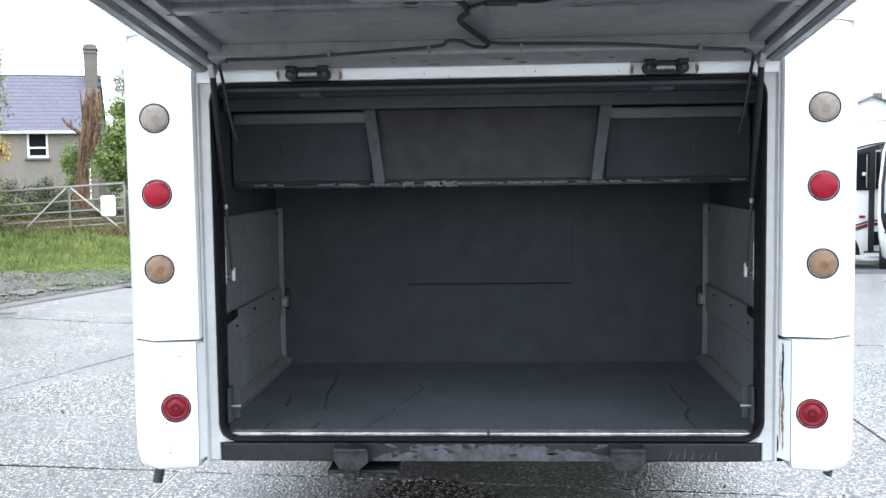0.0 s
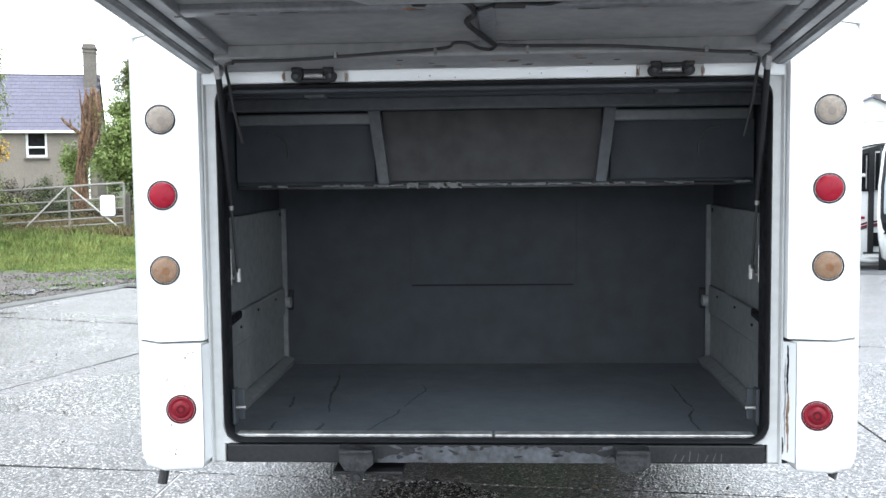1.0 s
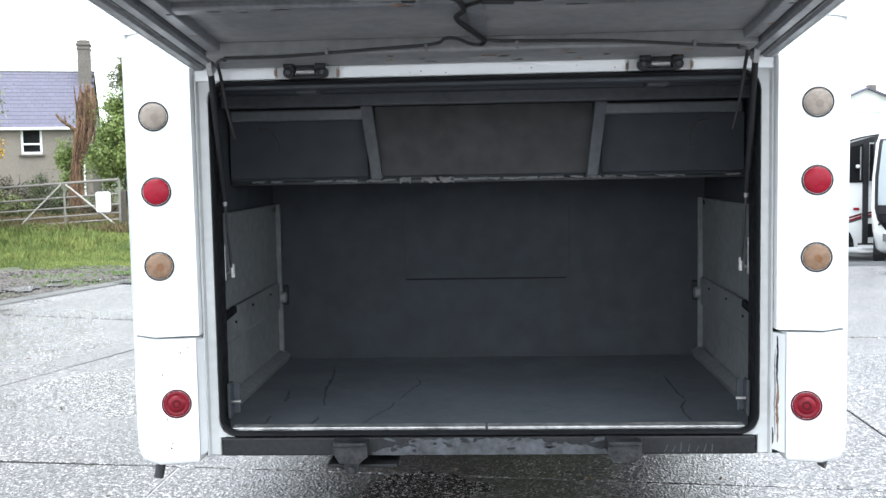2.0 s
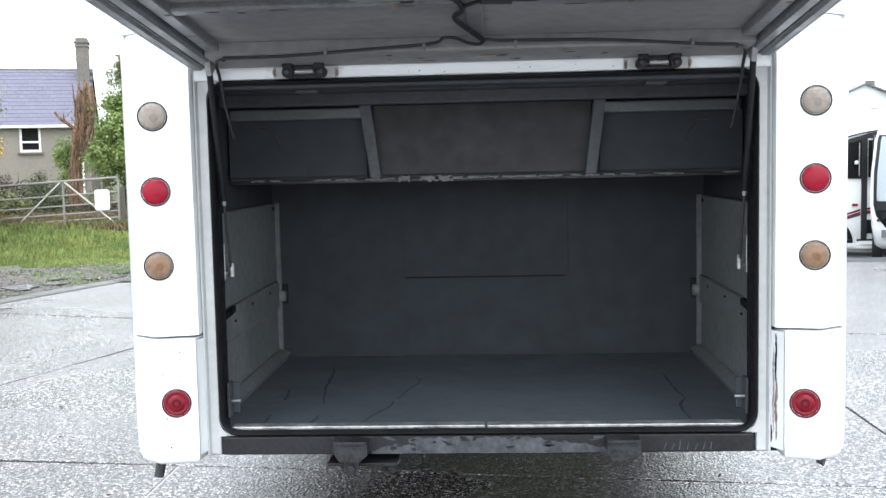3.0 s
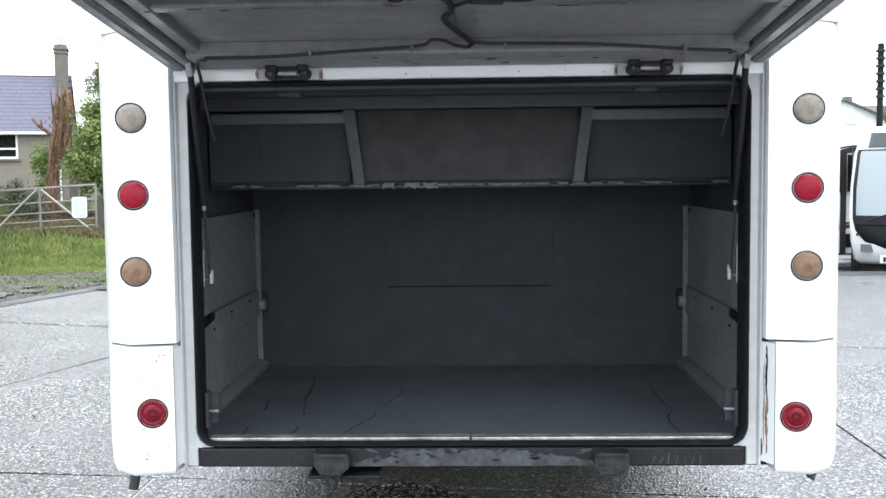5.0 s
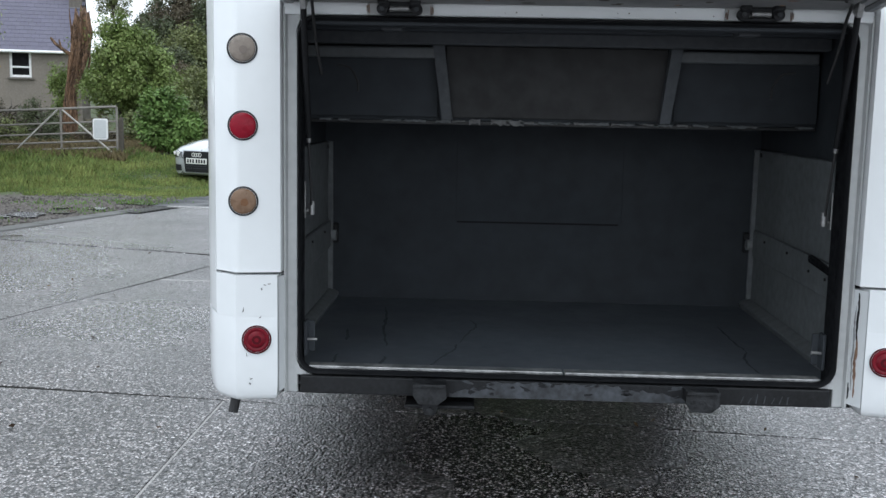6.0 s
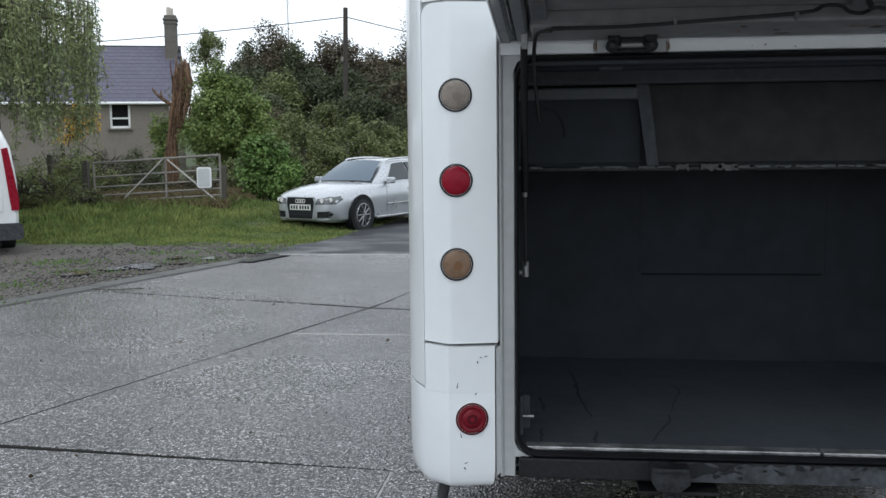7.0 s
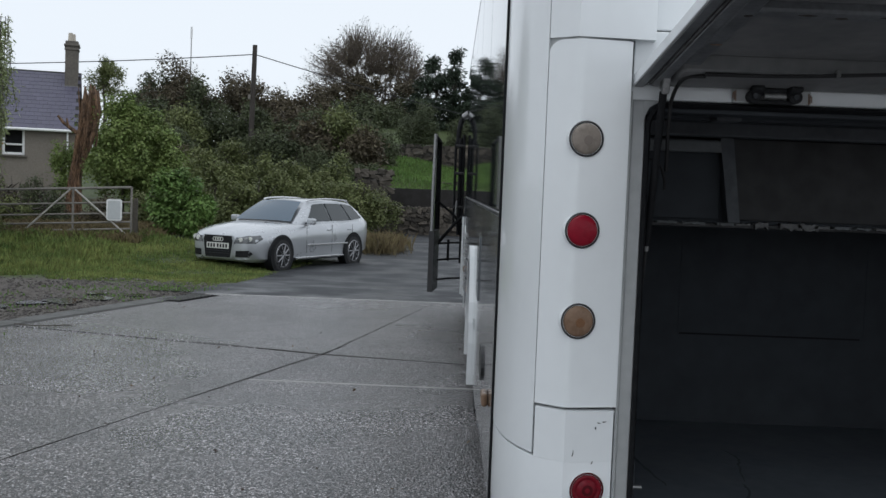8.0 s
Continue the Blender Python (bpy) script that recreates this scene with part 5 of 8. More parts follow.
def joint_soil(a, b, wide, seed, z=0.0015):
    """Dark soil packed into an open joint, its width uneven."""
    a, b = Vector((*a, 0)), Vector((*b, 0))
    d = (b - a).normalized()
    k = max(6, int((b - a).length / 0.07))
    side = Vector((-d.y, d.x, 0))
    lf, rt = [], []
    for j in range(k + 1):
        p = a.lerp(b, j / k) + side * 0.006 * noise.noise((j * 0.31, seed, 0))
        w = wide / 2 * (0.8 + 0.55 * noise.noise((j * 0.45, seed, 3))) * min(1.0, 0.3 + 4 * min(j, k - j) / k)
        lf.append((p + side * w)[:2]), rt.append((p - side * w)[:2])
    part("joint_soil", prism(lf + rt[::-1], -0.04, z), M["dark_joint"], yard, "dark soil packed into the joint")


joint_soil((la(2.2), 2.2), (la(4.4), 4.4), 0.009, 1)
joint_soil((la(4.2), 4.2), (la(6.85), 6.85), 0.026, 2)
joint_soil((-3.75, t2(-2.5) + 0.43), (la(6.36), t2(-2.5) + 0.02), 0.022, 3)
joint_soil((la(6.36), t2(-2.5) + 0.02), (-1.3, t2(-1.3)), 0.030, 4)
joint_soil((-5.6, t1(-5.6)), (-1.62, t1(-1.62)), 0.004, 5, -0.001)

# pale mortar in the joint that runs out from under the coach's corner
M["joint_fill"] = mat("pale_mortar_and_lit_edge_tone", (0.36, 0.35, 0.34), 0.7, var=0.3, scale=6, fine=60, bump=0.2)
part("joint_fill", prism([(-1.616, -3.19), (-1.584, -3.19), (-1.546, 1.60), (-1.574, 1.60)], -0.05, -0.003), M["joint_fill"], yard)
# this pale strip paints the lit edge of the higher slab
part("joint_fill", prism([(la(5.0) + 0.03, 4.975), (1.9, 4.88), (1.9, 4.91), (la(5.0) + 0.03, 5.008)], -0.05, 0.002), M["joint_fill"], yard)
# pale worn edge where yard meets road
part("edge_strip", box((-1.3, 10.905, -0.028), (6.8, 0.045, 0.06), 0.008, rot=(0, 0, 0)), M["joint_fill"], yard)
# kerb and drainage channel along the yard
kerb = thing("kerb", (-5.8, 8, 0), "low mossy concrete kerb along the yard gutter", "kerb", kind="structure")
ys = [-8 + 0.92 * k for k in range(21)]
for a, b in zip(ys, ys[1:]):
    pa, pb = Vector((gutter_x(a), a, 0)), Vector((gutter_x(b), b, 0))
    d = (pb - pa).normalized()
    mid = (pa + pb) / 2
    part("kerb_stone", box((mid.x - 0.045, mid.y, -0.030 + 0.016 * noise.noise((a, 0, 0))), (0.27, (pb - pa).length - 0.012, 0.07), 0.016,
                           rot=(0, 0, math.degrees(math.atan2(-d.x, d.y)))), M["kerb"], kerb)
for a, b in zip(ys, ys[1:]):
    pa, pb = Vector((gutter_x(a) + 0.125, a, 0)), Vector((gutter_x(b) + 0.125, b, 0))
    d = (pb - pa).normalized()
    mid = (pa + pb) / 2
    part("gutter_mud", box((mid.x, mid.y, -0.023), (0.10, (pb - pa).length, 0.05), 0.004, rot=(0, 0, math.degrees(math.atan2(-d.x, d.y))), seg=1), M["dark_joint"], kerb, "wet black mud in the gutter")
drain = thing("drain_grate", (-4.75, 10.4, 0), "dark iron drain grate beside the kerb", "drain grate", kind="structure")
# solid black box paints the dark of the hole below the bars
part("frame", box((-4.80, 10.30, -0.024), (0.42, 0.95, 0.056), 0.003, rot=(0, 0, -18)), M["drain_hole"], drain)
for k in range(9):
    part("bar", box((-4.92 + 0.028 * k, 9.97 + 0.085 * k, 0.007), (0.30, 0.030, 0.012), 0.003, rot=(0, 0, -18)), M["kerb"], drain)
# puddles and loose stones at the gutter
for x, y, sx, sy in ((-6.06, 9.4, 0.22, 0.26), (-5.72, 9.75, 0.16, 0.20), (-6.3, 9.1, 0.18, 0.18), (-6.55, 8.6, 0.15, 0.2), (-5.9, 9.15, 0.10, 0.12), (-5.2, 11.2, 0.3, 0.15), (-5.45, 10.25, 0.12, 0.16), (-5.95, 10.3, 0.12, 0.14)):
    pts = [(x + sx * math.cos(a) * (1 + 0.35 * noise.noise((math.cos(a) * 2, math.sin(a) * 2, x))), y + sy * math.sin(a) * (1 + 0.3 * noise.noise((math.sin(a) * 2, x, math.cos(a) * 2)))) for a in [2 * math.pi * j / 26 for j in range(26)]]
    p = part("puddle", add_prism(bmesh.new(), pts, -0.01, height(x, y) + 0.024 if y > 10.9 else 0.016), M["water"])
    tagged(p, "shallow puddle on muddy gravel", "puddle", "puddles")


def pebbles(name, n, area, seed, material, lo, hi):
    gg = np.random.default_rng(seed)
    base = np.array([(1, 0, 0), (0, 1, 0), (-1, 0, 0), (0, -1, 0), (0, 0, 0.7), (0, 0, -0.6)])
    tri = np.array([(0, 1, 4), (1, 2, 4), (2, 3, 4), (3, 0, 4), (1, 0, 5), (2, 1, 5), (3, 2, 5), (0, 3, 5)])
    V, F = [], []
    for k in range(n):
        x, y = area(gg)
        s = gg.uniform(lo, hi)
        z = (height(x, y) if y > 10.9 else -0.01) + s * 0.2
        V.append(base * s * gg.uniform(0.6, 1.2, (6, 3)) + (x, y, z))
        F.append(tri + 6 * k)
    return raw_mesh(name, np.concatenate(V), np.concatenate(F), material)


M["pebble"] = mat("loose_gravel", (0.10, 0.090, 0.080), 0.6, var=0.3, bump=0.1, island=0.5)


def gravel_area(gg):
    y = gg.uniform(5.5, 12.8)
    return gutter_x(y) - 0.15 - abs(gg.normal()) * 1.7, y


tagged(part("gravel", pebbles("gravel", 5000, gravel_area, 5, M["pebble"], 0.01, 0.032), None), "loose wet gravel beside the kerb", "gravel", kind="stuff")
M["chip"] = mat("pale_stone_chips", (0.42, 0.41, 0.40), 0.45, var=0.3, bump=0.1, island=0.5)


def chip_area(gg):
    cx, cy, w = ((-1.75, 11.35, 0.28), (-1.2, 11.2, 0.3), (-3.1, 12.3, 0.22), (-2.2, 11.5, 0.5), (-0.6, 11.15, 0.3))[gg.integers(5)]
    return cx + gg.normal() * w, cy + abs(gg.normal()) * 0.22


tagged(part("stone_chips", pebbles("stone_chips", 420, chip_area, 6, M["chip"], 0.006, 0.018), None), "pale stone chips along the road edge", "gravel", kind="stuff")
M["leaf_litter"] = leaf_mat("fallen_leaves", (0.05, 0.035, 0.02), (0.09, 0.06, 0.03), 0.4)
gg = np.random.default_rng(9)
lit = np.stack([gg.uniform(-6, 4.5, 260), gg.uniform(-1, 10.5, 260), np.full(260, 0.004)], 1)
tagged(part("fallen_leaves", leaves("fallen_leaves", lit[lit[:, 0] > -5.2], 0.035, M["leaf_litter"], 3), None), "scattered fallen leaves on wet concrete", "leaves", kind="stuff")
tw = part("twig", tube(smooth_pts([(-5.75, 7.35, 0.012), (-5.5, 7.28, 0.012), (-5.2, 7.42, 0.012)]), 0.006, 6), M["bark"])
tagged(tw, "dark fallen twig on wet concrete", "twig")


def grass_blades(name, n, area, hmin, hmax, material, seed, lean=0.45, wide=0.0125):
    gg = np.random.default_rng(seed)
    P = np.array([area(gg) for _ in range(n)])
    h = gg.uniform(hmin, hmax, (n, 1)) * P[:, 3:4]
    a = gg.uniform(0, 2 * np.pi, n)
    w = np.stack([np.cos(a), np.sin(a), 0 * a], 1) * wide
    b = gg.uniform(0, 2 * np.pi, n)
    d = np.stack([np.cos(b), np.sin(b), 0 * b], 1) * lean * gg.uniform(0.1, 1, (n, 1))
    root = P[:, :3]
    up = np.array([0, 0, 1.0])
    v = np.stack([root - w, root + w, root + w * 0.7 + (up + d * 0.4) * h * 0.55, root + (up + d) * h], 1)
    return raw_mesh(name, v.reshape(-1, 3), np.arange(4 * n).reshape(n, 4), material)


def verge_area(gg):
    while True:
        y = 12.0 + 6.4 * gg.random() ** 1.1
        x = gg.uniform(-14.5, road_left(y) + 0.15)
        edge = 12.25 + 0.5 * noise.noise((x * 0.8, 2, 0)) + 0.35 * noise.noise((x * 2.3, 7, 0))
        if y > edge:
            return x, y, height(x, y), (0.35 + 0.65 * step(edge, edge + 1.2, y)) * (1 - 0.72 * step(-8.2, -6.2, x)) * (0.45 + 1.25 * max(0.0, 0.4 + noise.noise((x * 0.9, y * 0.9, 4))) + 0.35 * abs(noise.noise((x * 3.1, y * 3.1, 2))))


tagged(part("verge_grass", grass_blades("verge_grass", 75000, verge_area, 0.07, 0.20, M["grass"], 11), None), "rough green verge grass", "grass", kind="stuff")


def tuft_area(gg):
    cx, cy = ((-6.6, 8.9), (-5.6, 10.1), (-7.4, 9.9), (-6.2, 11.0), (-5.3, 11.5), (-7.0, 7.6), (-6.7, 6.4))[gg.integers(7)]
    return cx + gg.normal() * 0.32, cy + gg.normal() * 0.2, -0.01, 0.6


tagged(part("gutter_grass", grass_blades("gutter_grass", 1700, tuft_area, 0.02, 0.07, M["lawn"], 12), None), "small grass tufts in gravel", "grass", kind="stuff")


def dry_area(gg):
    x, y = gg.uniform(-13.5, -7.6), 17.4 + abs(gg.normal()) * 3.6
    return x, y, height(x, y), 1.0


tagged(part("dry_grass", grass_blades("dry_grass", 26000, dry_area, 0.06, 0.24, M["dry_grass"], 15, 0.8), None), "trodden dry grass round the gate", "grass", kind="stuff")


def reed_area(gg):
    x, y = -3.25 + gg.normal() * 0.30, 22.8 + gg.normal() * 0.6
    return x, y, height(x, y), 1.0


tagged(part("dry_grass_clump", grass_blades("dry_grass_clump", 2200, reed_area, 0.12, 0.50, M["dry_grass"], 13, 0.6, 0.006), None), "clump of tall dry reed grass at the road edge", "grass", kind="stuff")


def field_area(gg):
    x, y = gg.uniform(-8, 2), gg.uniform(32.5, 46)
    return x, y, height(x, y), 1.0


tagged(part("field_grass", grass_blades("field_grass", 52000, field_area, 0.08, 0.2, M["lawn"], 14), None), "short green hillside grass", "grass", kind="stuff")

# ---- gate, sign, posts ----
GY = 18.0
gate = thing("field_gate", (-9.2, GY, 0.3), "weathered galvanised field gate with diagonal braces", "gate")
gl, gr, gm = -10.72, -7.93, -9.12


def gtop(x):
    return 1.165 + (x - gl) / (gr - gl) * 0.15


for k, dz in enumerate((0.0, 0.30, 0.52, 0.70, 0.84, 0.96)):
    part("rail", tube([(gl, GY, gtop(gl) - dz), (gr, GY, gtop(gr) - dz)], 0.026 if k == 0 else 0.019, 10), M["galv"], gate)
for x in (gl, gm, gr):
    part("stile", tube([(x, GY, gtop(x)), (x, GY, gtop(x) - 0.97)], 0.024, 10), M["galv"], gate)
for a, b in (((gm - 0.05, gtop(gm) - 0.02), (gl + 0.55, 0.30)), ((gm + 0.05, gtop(gm) - 0.02), (gr - 0.1, 0.36))):
    part("brace", tube([(a[0], GY - 0.03, a[1]), (b[0], GY - 0.03, b[1])], 0.018, 8), M["pale_rail"], gate)
sign = thing("gate_sign", (-8.25, GY - 0.05, 0.8), "blank pale grey sign with white rim on the gate", "sign")
part("rim", prism(rounded(-8.415, 0.63, -8.10, 1.065, 0.05), GY - 0.075, GY - 0.055, "y"), M["upvc"], sign)
part("face", prism(rounded(-8.385, 0.66, -8.13, 1.035, 0.035), GY - 0.082, GY - 0.070, "y"), M["sign_grey"], sign)
for x, h, w in ((-7.86, 1.10, 0.085), (-10.92, 1.22, 0.13)):
    p = thing("gate_post", (x, GY + 0.05, 0), "weathered wooden gate post in grass", "post", "gate posts")
    bm = bmesh.new()
    rings = [[(x + w / 2 * kk * sx + 0.01 * noise.noise((z * 3, sx, x)), GY + 0.05 + w / 2 * kk * sy, z) for sx, sy in ((-1, -1), (1, -1), (1, 1), (-1, 1))] for z, kk in ((0.1, 1.05), (0.5, 1.0), (0.9, 0.96), (h - 0.05, 0.93), (h, 0.7))]
    part("post", loft(rings), M["old_wood"], p)
for k in range(4):
    p = thing("fence_post", (-11.8 - 0.9 * k, GY + 0.2, 0), "thin weathered fence post among brambles", "post", "fence posts")
    part("post", box((-11.8 - 0.9 * k, GY + 0.2, 0.75), (0.09, 0.09, 1.2), 0.01), M["old_wood"], p)


# ---- trees and hedges ----
def plant(name, base, blobs, n, per, size, material, seed, label, category="tree", group="", spread=0.12, trunk=0.0, top=None, droop=0.0, slim=0.55, twigs=0, bark="bark", lumps=9):
    ob = thing(name, base, label, category, group)
    gg2 = np.random.default_rng(seed + 900)
    if trunk:
        top = top or max(b[0][2] for b in blobs)
        b0 = Vector(base) + Vector((0, 0, -0.2))
        pts = [b0 + Vector((gg2.normal() * 0.05 * k, gg2.normal() * 0.05 * k, (top - base[2]) * k / 5)) for k in range(6)]
        part("trunk", tube(pts, trunk, 10, trunk * 0.35), M[bark], ob)
        bm = bmesh.new()
        for c, r in blobs:
            a = pts[2 + int(gg2.integers(3))]
            e = Vector(c)
            add_tube(bm, [a, a.lerp(e, 0.5) + Vector((0, 0, 0.12 * (e - a).length)), e], trunk * 0.42, 6, trunk * 0.12)
        part("limb", bm, M[bark], ob)
    if twigs:
        gq = np.random.default_rng(seed + 70)
        bm = bmesh.new()
        for k in range(twigs):
            c, r = blobs[int(gq.integers(len(blobs)))]
            d = gq.normal(size=3)
            d /= np.linalg.norm(d)
            d[2] = abs(d[2]) * 0.8 + 0.1
            c = Vector(c)
            e = c + Vector(d * np.array(r) * gq.uniform(0.85, 1.12))
            add_tube(bm, [c + (e - c) * 0.25, c + (e - c) * 0.6 + Vector(gq.normal(size=3) * 0.12), e], 0.03, 3, 0.008)
        tagged(part("twig_mass", bm, M["twig"], ob), kind="stuff")
    pts, facing = bough_leaves(blobs, n * per, seed, lumps, 6, 5, spread * 0.55)
    part("crown", leaves("crown", pts, size, M[material], seed, droop, slim, facing), None, ob)
    return ob


# tall bright shrub behind the gate and the laurel beside it
plant("tall_shrub", (-10.6, 25.6, 0.3), [((-10.4, 25.8, 1.9), (1.25, 1.2, 1.6)), ((-10.75, 26, 2.8), (0.85, 0.8, 1.05)), ((-10.15, 25.9, 2.65), (0.8, 0.8, 0.95)), ((-9.7, 25.6, 1.6), (0.95, 0.9, 1.25)), ((-9.25, 25.5, 1.15), (0.85, 0.8, 0.9)), ((-10.7, 25.9, 3.45), (0.5, 0.5, 0.65)), ((-11.1, 25.9, 1.9), (0.6, 0.6, 1.0))],
      3000, 18, 0.095, "leaf_green", 21, "tall bright green leafy shrub behind the gate", "shrub", trunk=0.06)
plant("laurel_bush", (-7.35, 19.6, 0.25), [((-7.4, 19.7, 0.95), (0.62, 0.6, 0.72)), ((-7.1, 19.6, 0.7), (0.55, 0.5, 0.5)), ((-7.55, 19.7, 1.35), (0.35, 0.35, 0.42))],
      1300, 15, 0.10, "leaf_laurel", 22, "glossy green laurel bush beside the gate post", "bush", trunk=0.03, spread=0.09)
plant("shrub", (-12.2, 25.2, 0.3), [((-12.12, 25.3, 2.0), (0.32, 0.35, 0.5)), ((-12.0, 25.3, 1.3), (0.3, 0.4, 0.5))], 300, 15, 0.07, "leaf_green", 23, "leafy green shrub beside the dead trunk", "shrub", trunk=0.04)
plant("garden_shrub", (-13.4, 22, 0.3), [((-12.6, 21.5, 0.75), (0.9, 0.6, 0.6)), ((-13.7, 22, 0.8), (1.1, 0.7, 0.7)), ((-11.7, 21.5, 0.6), (0.6, 0.5, 0.45))], 620, 14, 0.07, "leaf_hedge", 24, "dark low garden shrub behind the gate", "shrub", twigs=40)
for k, (x, y, zc, w) in enumerate(((-12.3, 24.0, 0.85, 0.6), (-13.6, 25.0, 0.9, 0.8), (-11.3, 22.3, 0.5, 0.4), (-14.6, 24.5, 1.0, 0.8), (-10.0, 22.4, 0.5, 0.5))):
    plant("garden_shrub", (x, y, 0.3), [((x, y, zc), (w, 0.5, 0.55)), ((x + 0.3, y, zc - 0.25), (w, 0.5, 0.45))], 330, 13, 0.065, ("leaf_dark", "leaf_brown", "leaf_dark")[k % 3], 260 + k, ("dark low garden shrub behind the gate", "brownish low garden shrub behind the gate", "dark low garden shrub behind the gate")[k % 3], "shrub", "garden shrubs", twigs=14)
plant("yellow_shrub", (-13.7, 24, 0.4), [((-13.75, 23.6, 2.3), (0.55, 0.4, 0.36)), ((-14.0, 23.6, 1.8), (0.4, 0.4, 0.5)), ((-13.4, 23.5, 2.1), (0.38, 0.3, 0.16))], 90, 9, 0.095, "leaf_yellow", 25, "shrub with yellow autumn leaves", "shrub", trunk=0.03, spread=0.14, twigs=30)
plant("bramble", (-11.4, 17.6, 0.2), [((-11.3, 17.5, 0.5), (0.6, 0.5, 0.5)), ((-12.2, 17.6, 0.5), (0.8, 0.5, 0.5)), ((-10.6, 17.3, 0.35), (0.4, 0.3, 0.3))], 420, 12, 0.06, "leaf_hedge", 26, "tangled dark bramble beside the gate", "bush", twigs=70)
# hedge along the road
hb = []
for k in range(15):
    t = k / 14
    hb.append(((-8.7 + 5.0 * t, 23.0 + 5.2 * t, 0.75 + 0.15 * math.sin(k * 2.1)), (0.75, 0.6, 0.85 + 0.12 * math.sin(k * 1.3))))
plant("hedge", (-6.3, 25.5, 0.1), hb, 4600, 17, 0.085, "leaf_hedge", 27, "thick uneven roadside hedge", "hedge", twigs=120)
hb = [((-9.8 + 4.6 * k / 7, 27.5 + 2.4 * k / 7, 1.35 + 0.25 * math.sin(k * 1.9)), (0.9, 0.8, 0.95)) for k in range(8)]
plant("hedge", (-7.5, 28.5, 0.1), hb, 2400, 17, 0.10, "leaf_hedge", 28, "tall green hedge behind the road", "hedge", spread=0.14)
# wooded slope
gt = random.Random(8)
WOOD = {"leaf_dark": "dark green woodland tree on the slope", "leaf_brown": "brown autumn woodland tree on the slope", "leaf_hedge": "olive green woodland tree on the slope"}


def wood_tree(x, y, zt, w, leaf, seed, n=900):
    zb = height(x, y)
    tall = zt - zb
    bl = [((x, y, zt - 0.75 * w), (0.62 * w, 0.62 * w, 0.75 * w))]
    for q in range(5):
        a = gt.uniform(0, 6.28)
        bl.append(((x + 0.62 * w * math.cos(a), y + 0.5 * w * math.sin(a), zt - w * gt.uniform(0.95, 1.5)), (0.68 * w * gt.uniform(0.7, 1.1), 0.7 * w, 0.62 * w * gt.uniform(0.8, 1.2))))
    for q in range(3):
        bl.append(((x + gt.uniform(-0.5, 0.5) * w, y - 0.3 * w, zt - 1.6 * w - (tall - 1.9 * w) * (q + 0.4) / 3), (0.95 * w, 0.8 * w, max(0.6, tall * 0.19))))
    plant("woodland_tree", (x, y, zb), bl, n, 14, 0.155, leaf, seed, WOOD[leaf], "tree", "woodland trees", spread=0.24, trunk=0.15, twigs=26)


for k, (x, y, zt, w, leaf) in enumerate((
        (-18.3, 53, 6.9, 1.4, "leaf_dark"), (-16.9, 51, 7.5, 1.6, "leaf_dark"), (-15.7, 50, 8.1, 1.9, "leaf_brown"), (-14.1, 49, 6.8, 1.6, "leaf_dark"),
        (-12.6, 50, 7.4, 1.5, "leaf_brown"), (-11.6, 51, 6.6, 1.3, "leaf_brown"), (-10.4, 50, 6.8, 1.4, "leaf_brown"), (-9.0, 51, 6.7, 1.4, "leaf_brown"),
        (-7.8, 52, 6.4, 1.5, "leaf_dark"), (-6.3, 54, 6.6, 1.5, "leaf_dark"), (-4.7, 55, 6.8, 1.5, "leaf_dark"))):
    wood_tree(x, y, zt, w, leaf, 40 + k)
for k, (x, y, zt, w, leaf) in enumerate((
        (-15.2, 44, 5.3, 1.5, "leaf_dark"), (-13.6, 43, 5.0, 1.4, "leaf_hedge"), (-12.0, 44, 5.2, 1.4, "leaf_dark"), (-10.5, 43, 5.1, 1.3, "leaf_dark"),
        (-9.1, 44, 5.3, 1.4, "leaf_brown"), (-7.7, 43, 5.0, 1.3, "leaf_dark"), (-6.3, 43, 4.6, 1.1, "leaf_dark"), (-5.4, 41, 3.9, 0.9, "leaf_hedge"))):
    wood_tree(x, y, zt, w, leaf, 60 + k, 800)
for k, (x, y, zt, w, leaf) in enumerate(((-5.9, 38.5, 4.9, 0.95, "leaf_hedge"), (-5.1, 37.5, 3.9, 0.7, "leaf_brown"), (-5.0, 40.5, 4.6, 0.85, "leaf_dark"), (-6.9, 38.0, 4.4, 0.9, "leaf_brown"))):
    wood_tree(x, y, zt, w, leaf, 340 + k, 420)
for k in range(7):
    x, y = -13.6 + 1.25 * k, 36 + gt.uniform(-1.5, 2.5)
    zt = 3.0 + gt.uniform(-0.5, 0.6)
    plant("thicket", (x, y, height(x, y)), [((x, y, zt - 1.0), (1.2, 1.0, 1.0)), ((x + 0.8, y - 0.4, zt - 1.9), (1.3, 1.0, 1.0)), ((x - 0.4, y - 0.2, zt - 0.5), (0.6, 0.6, 0.6))], 750, 14, 0.115, ("leaf_hedge", "leaf_dark", "leaf_brown")[k % 3] if k < 5 else "leaf_dark", 80 + k,
          ("dense green thicket", "dense dark thicket", "dense brownish thicket")[k % 3] + " at the foot of the woods", "thicket", "thickets", spread=0.2, twigs=30)


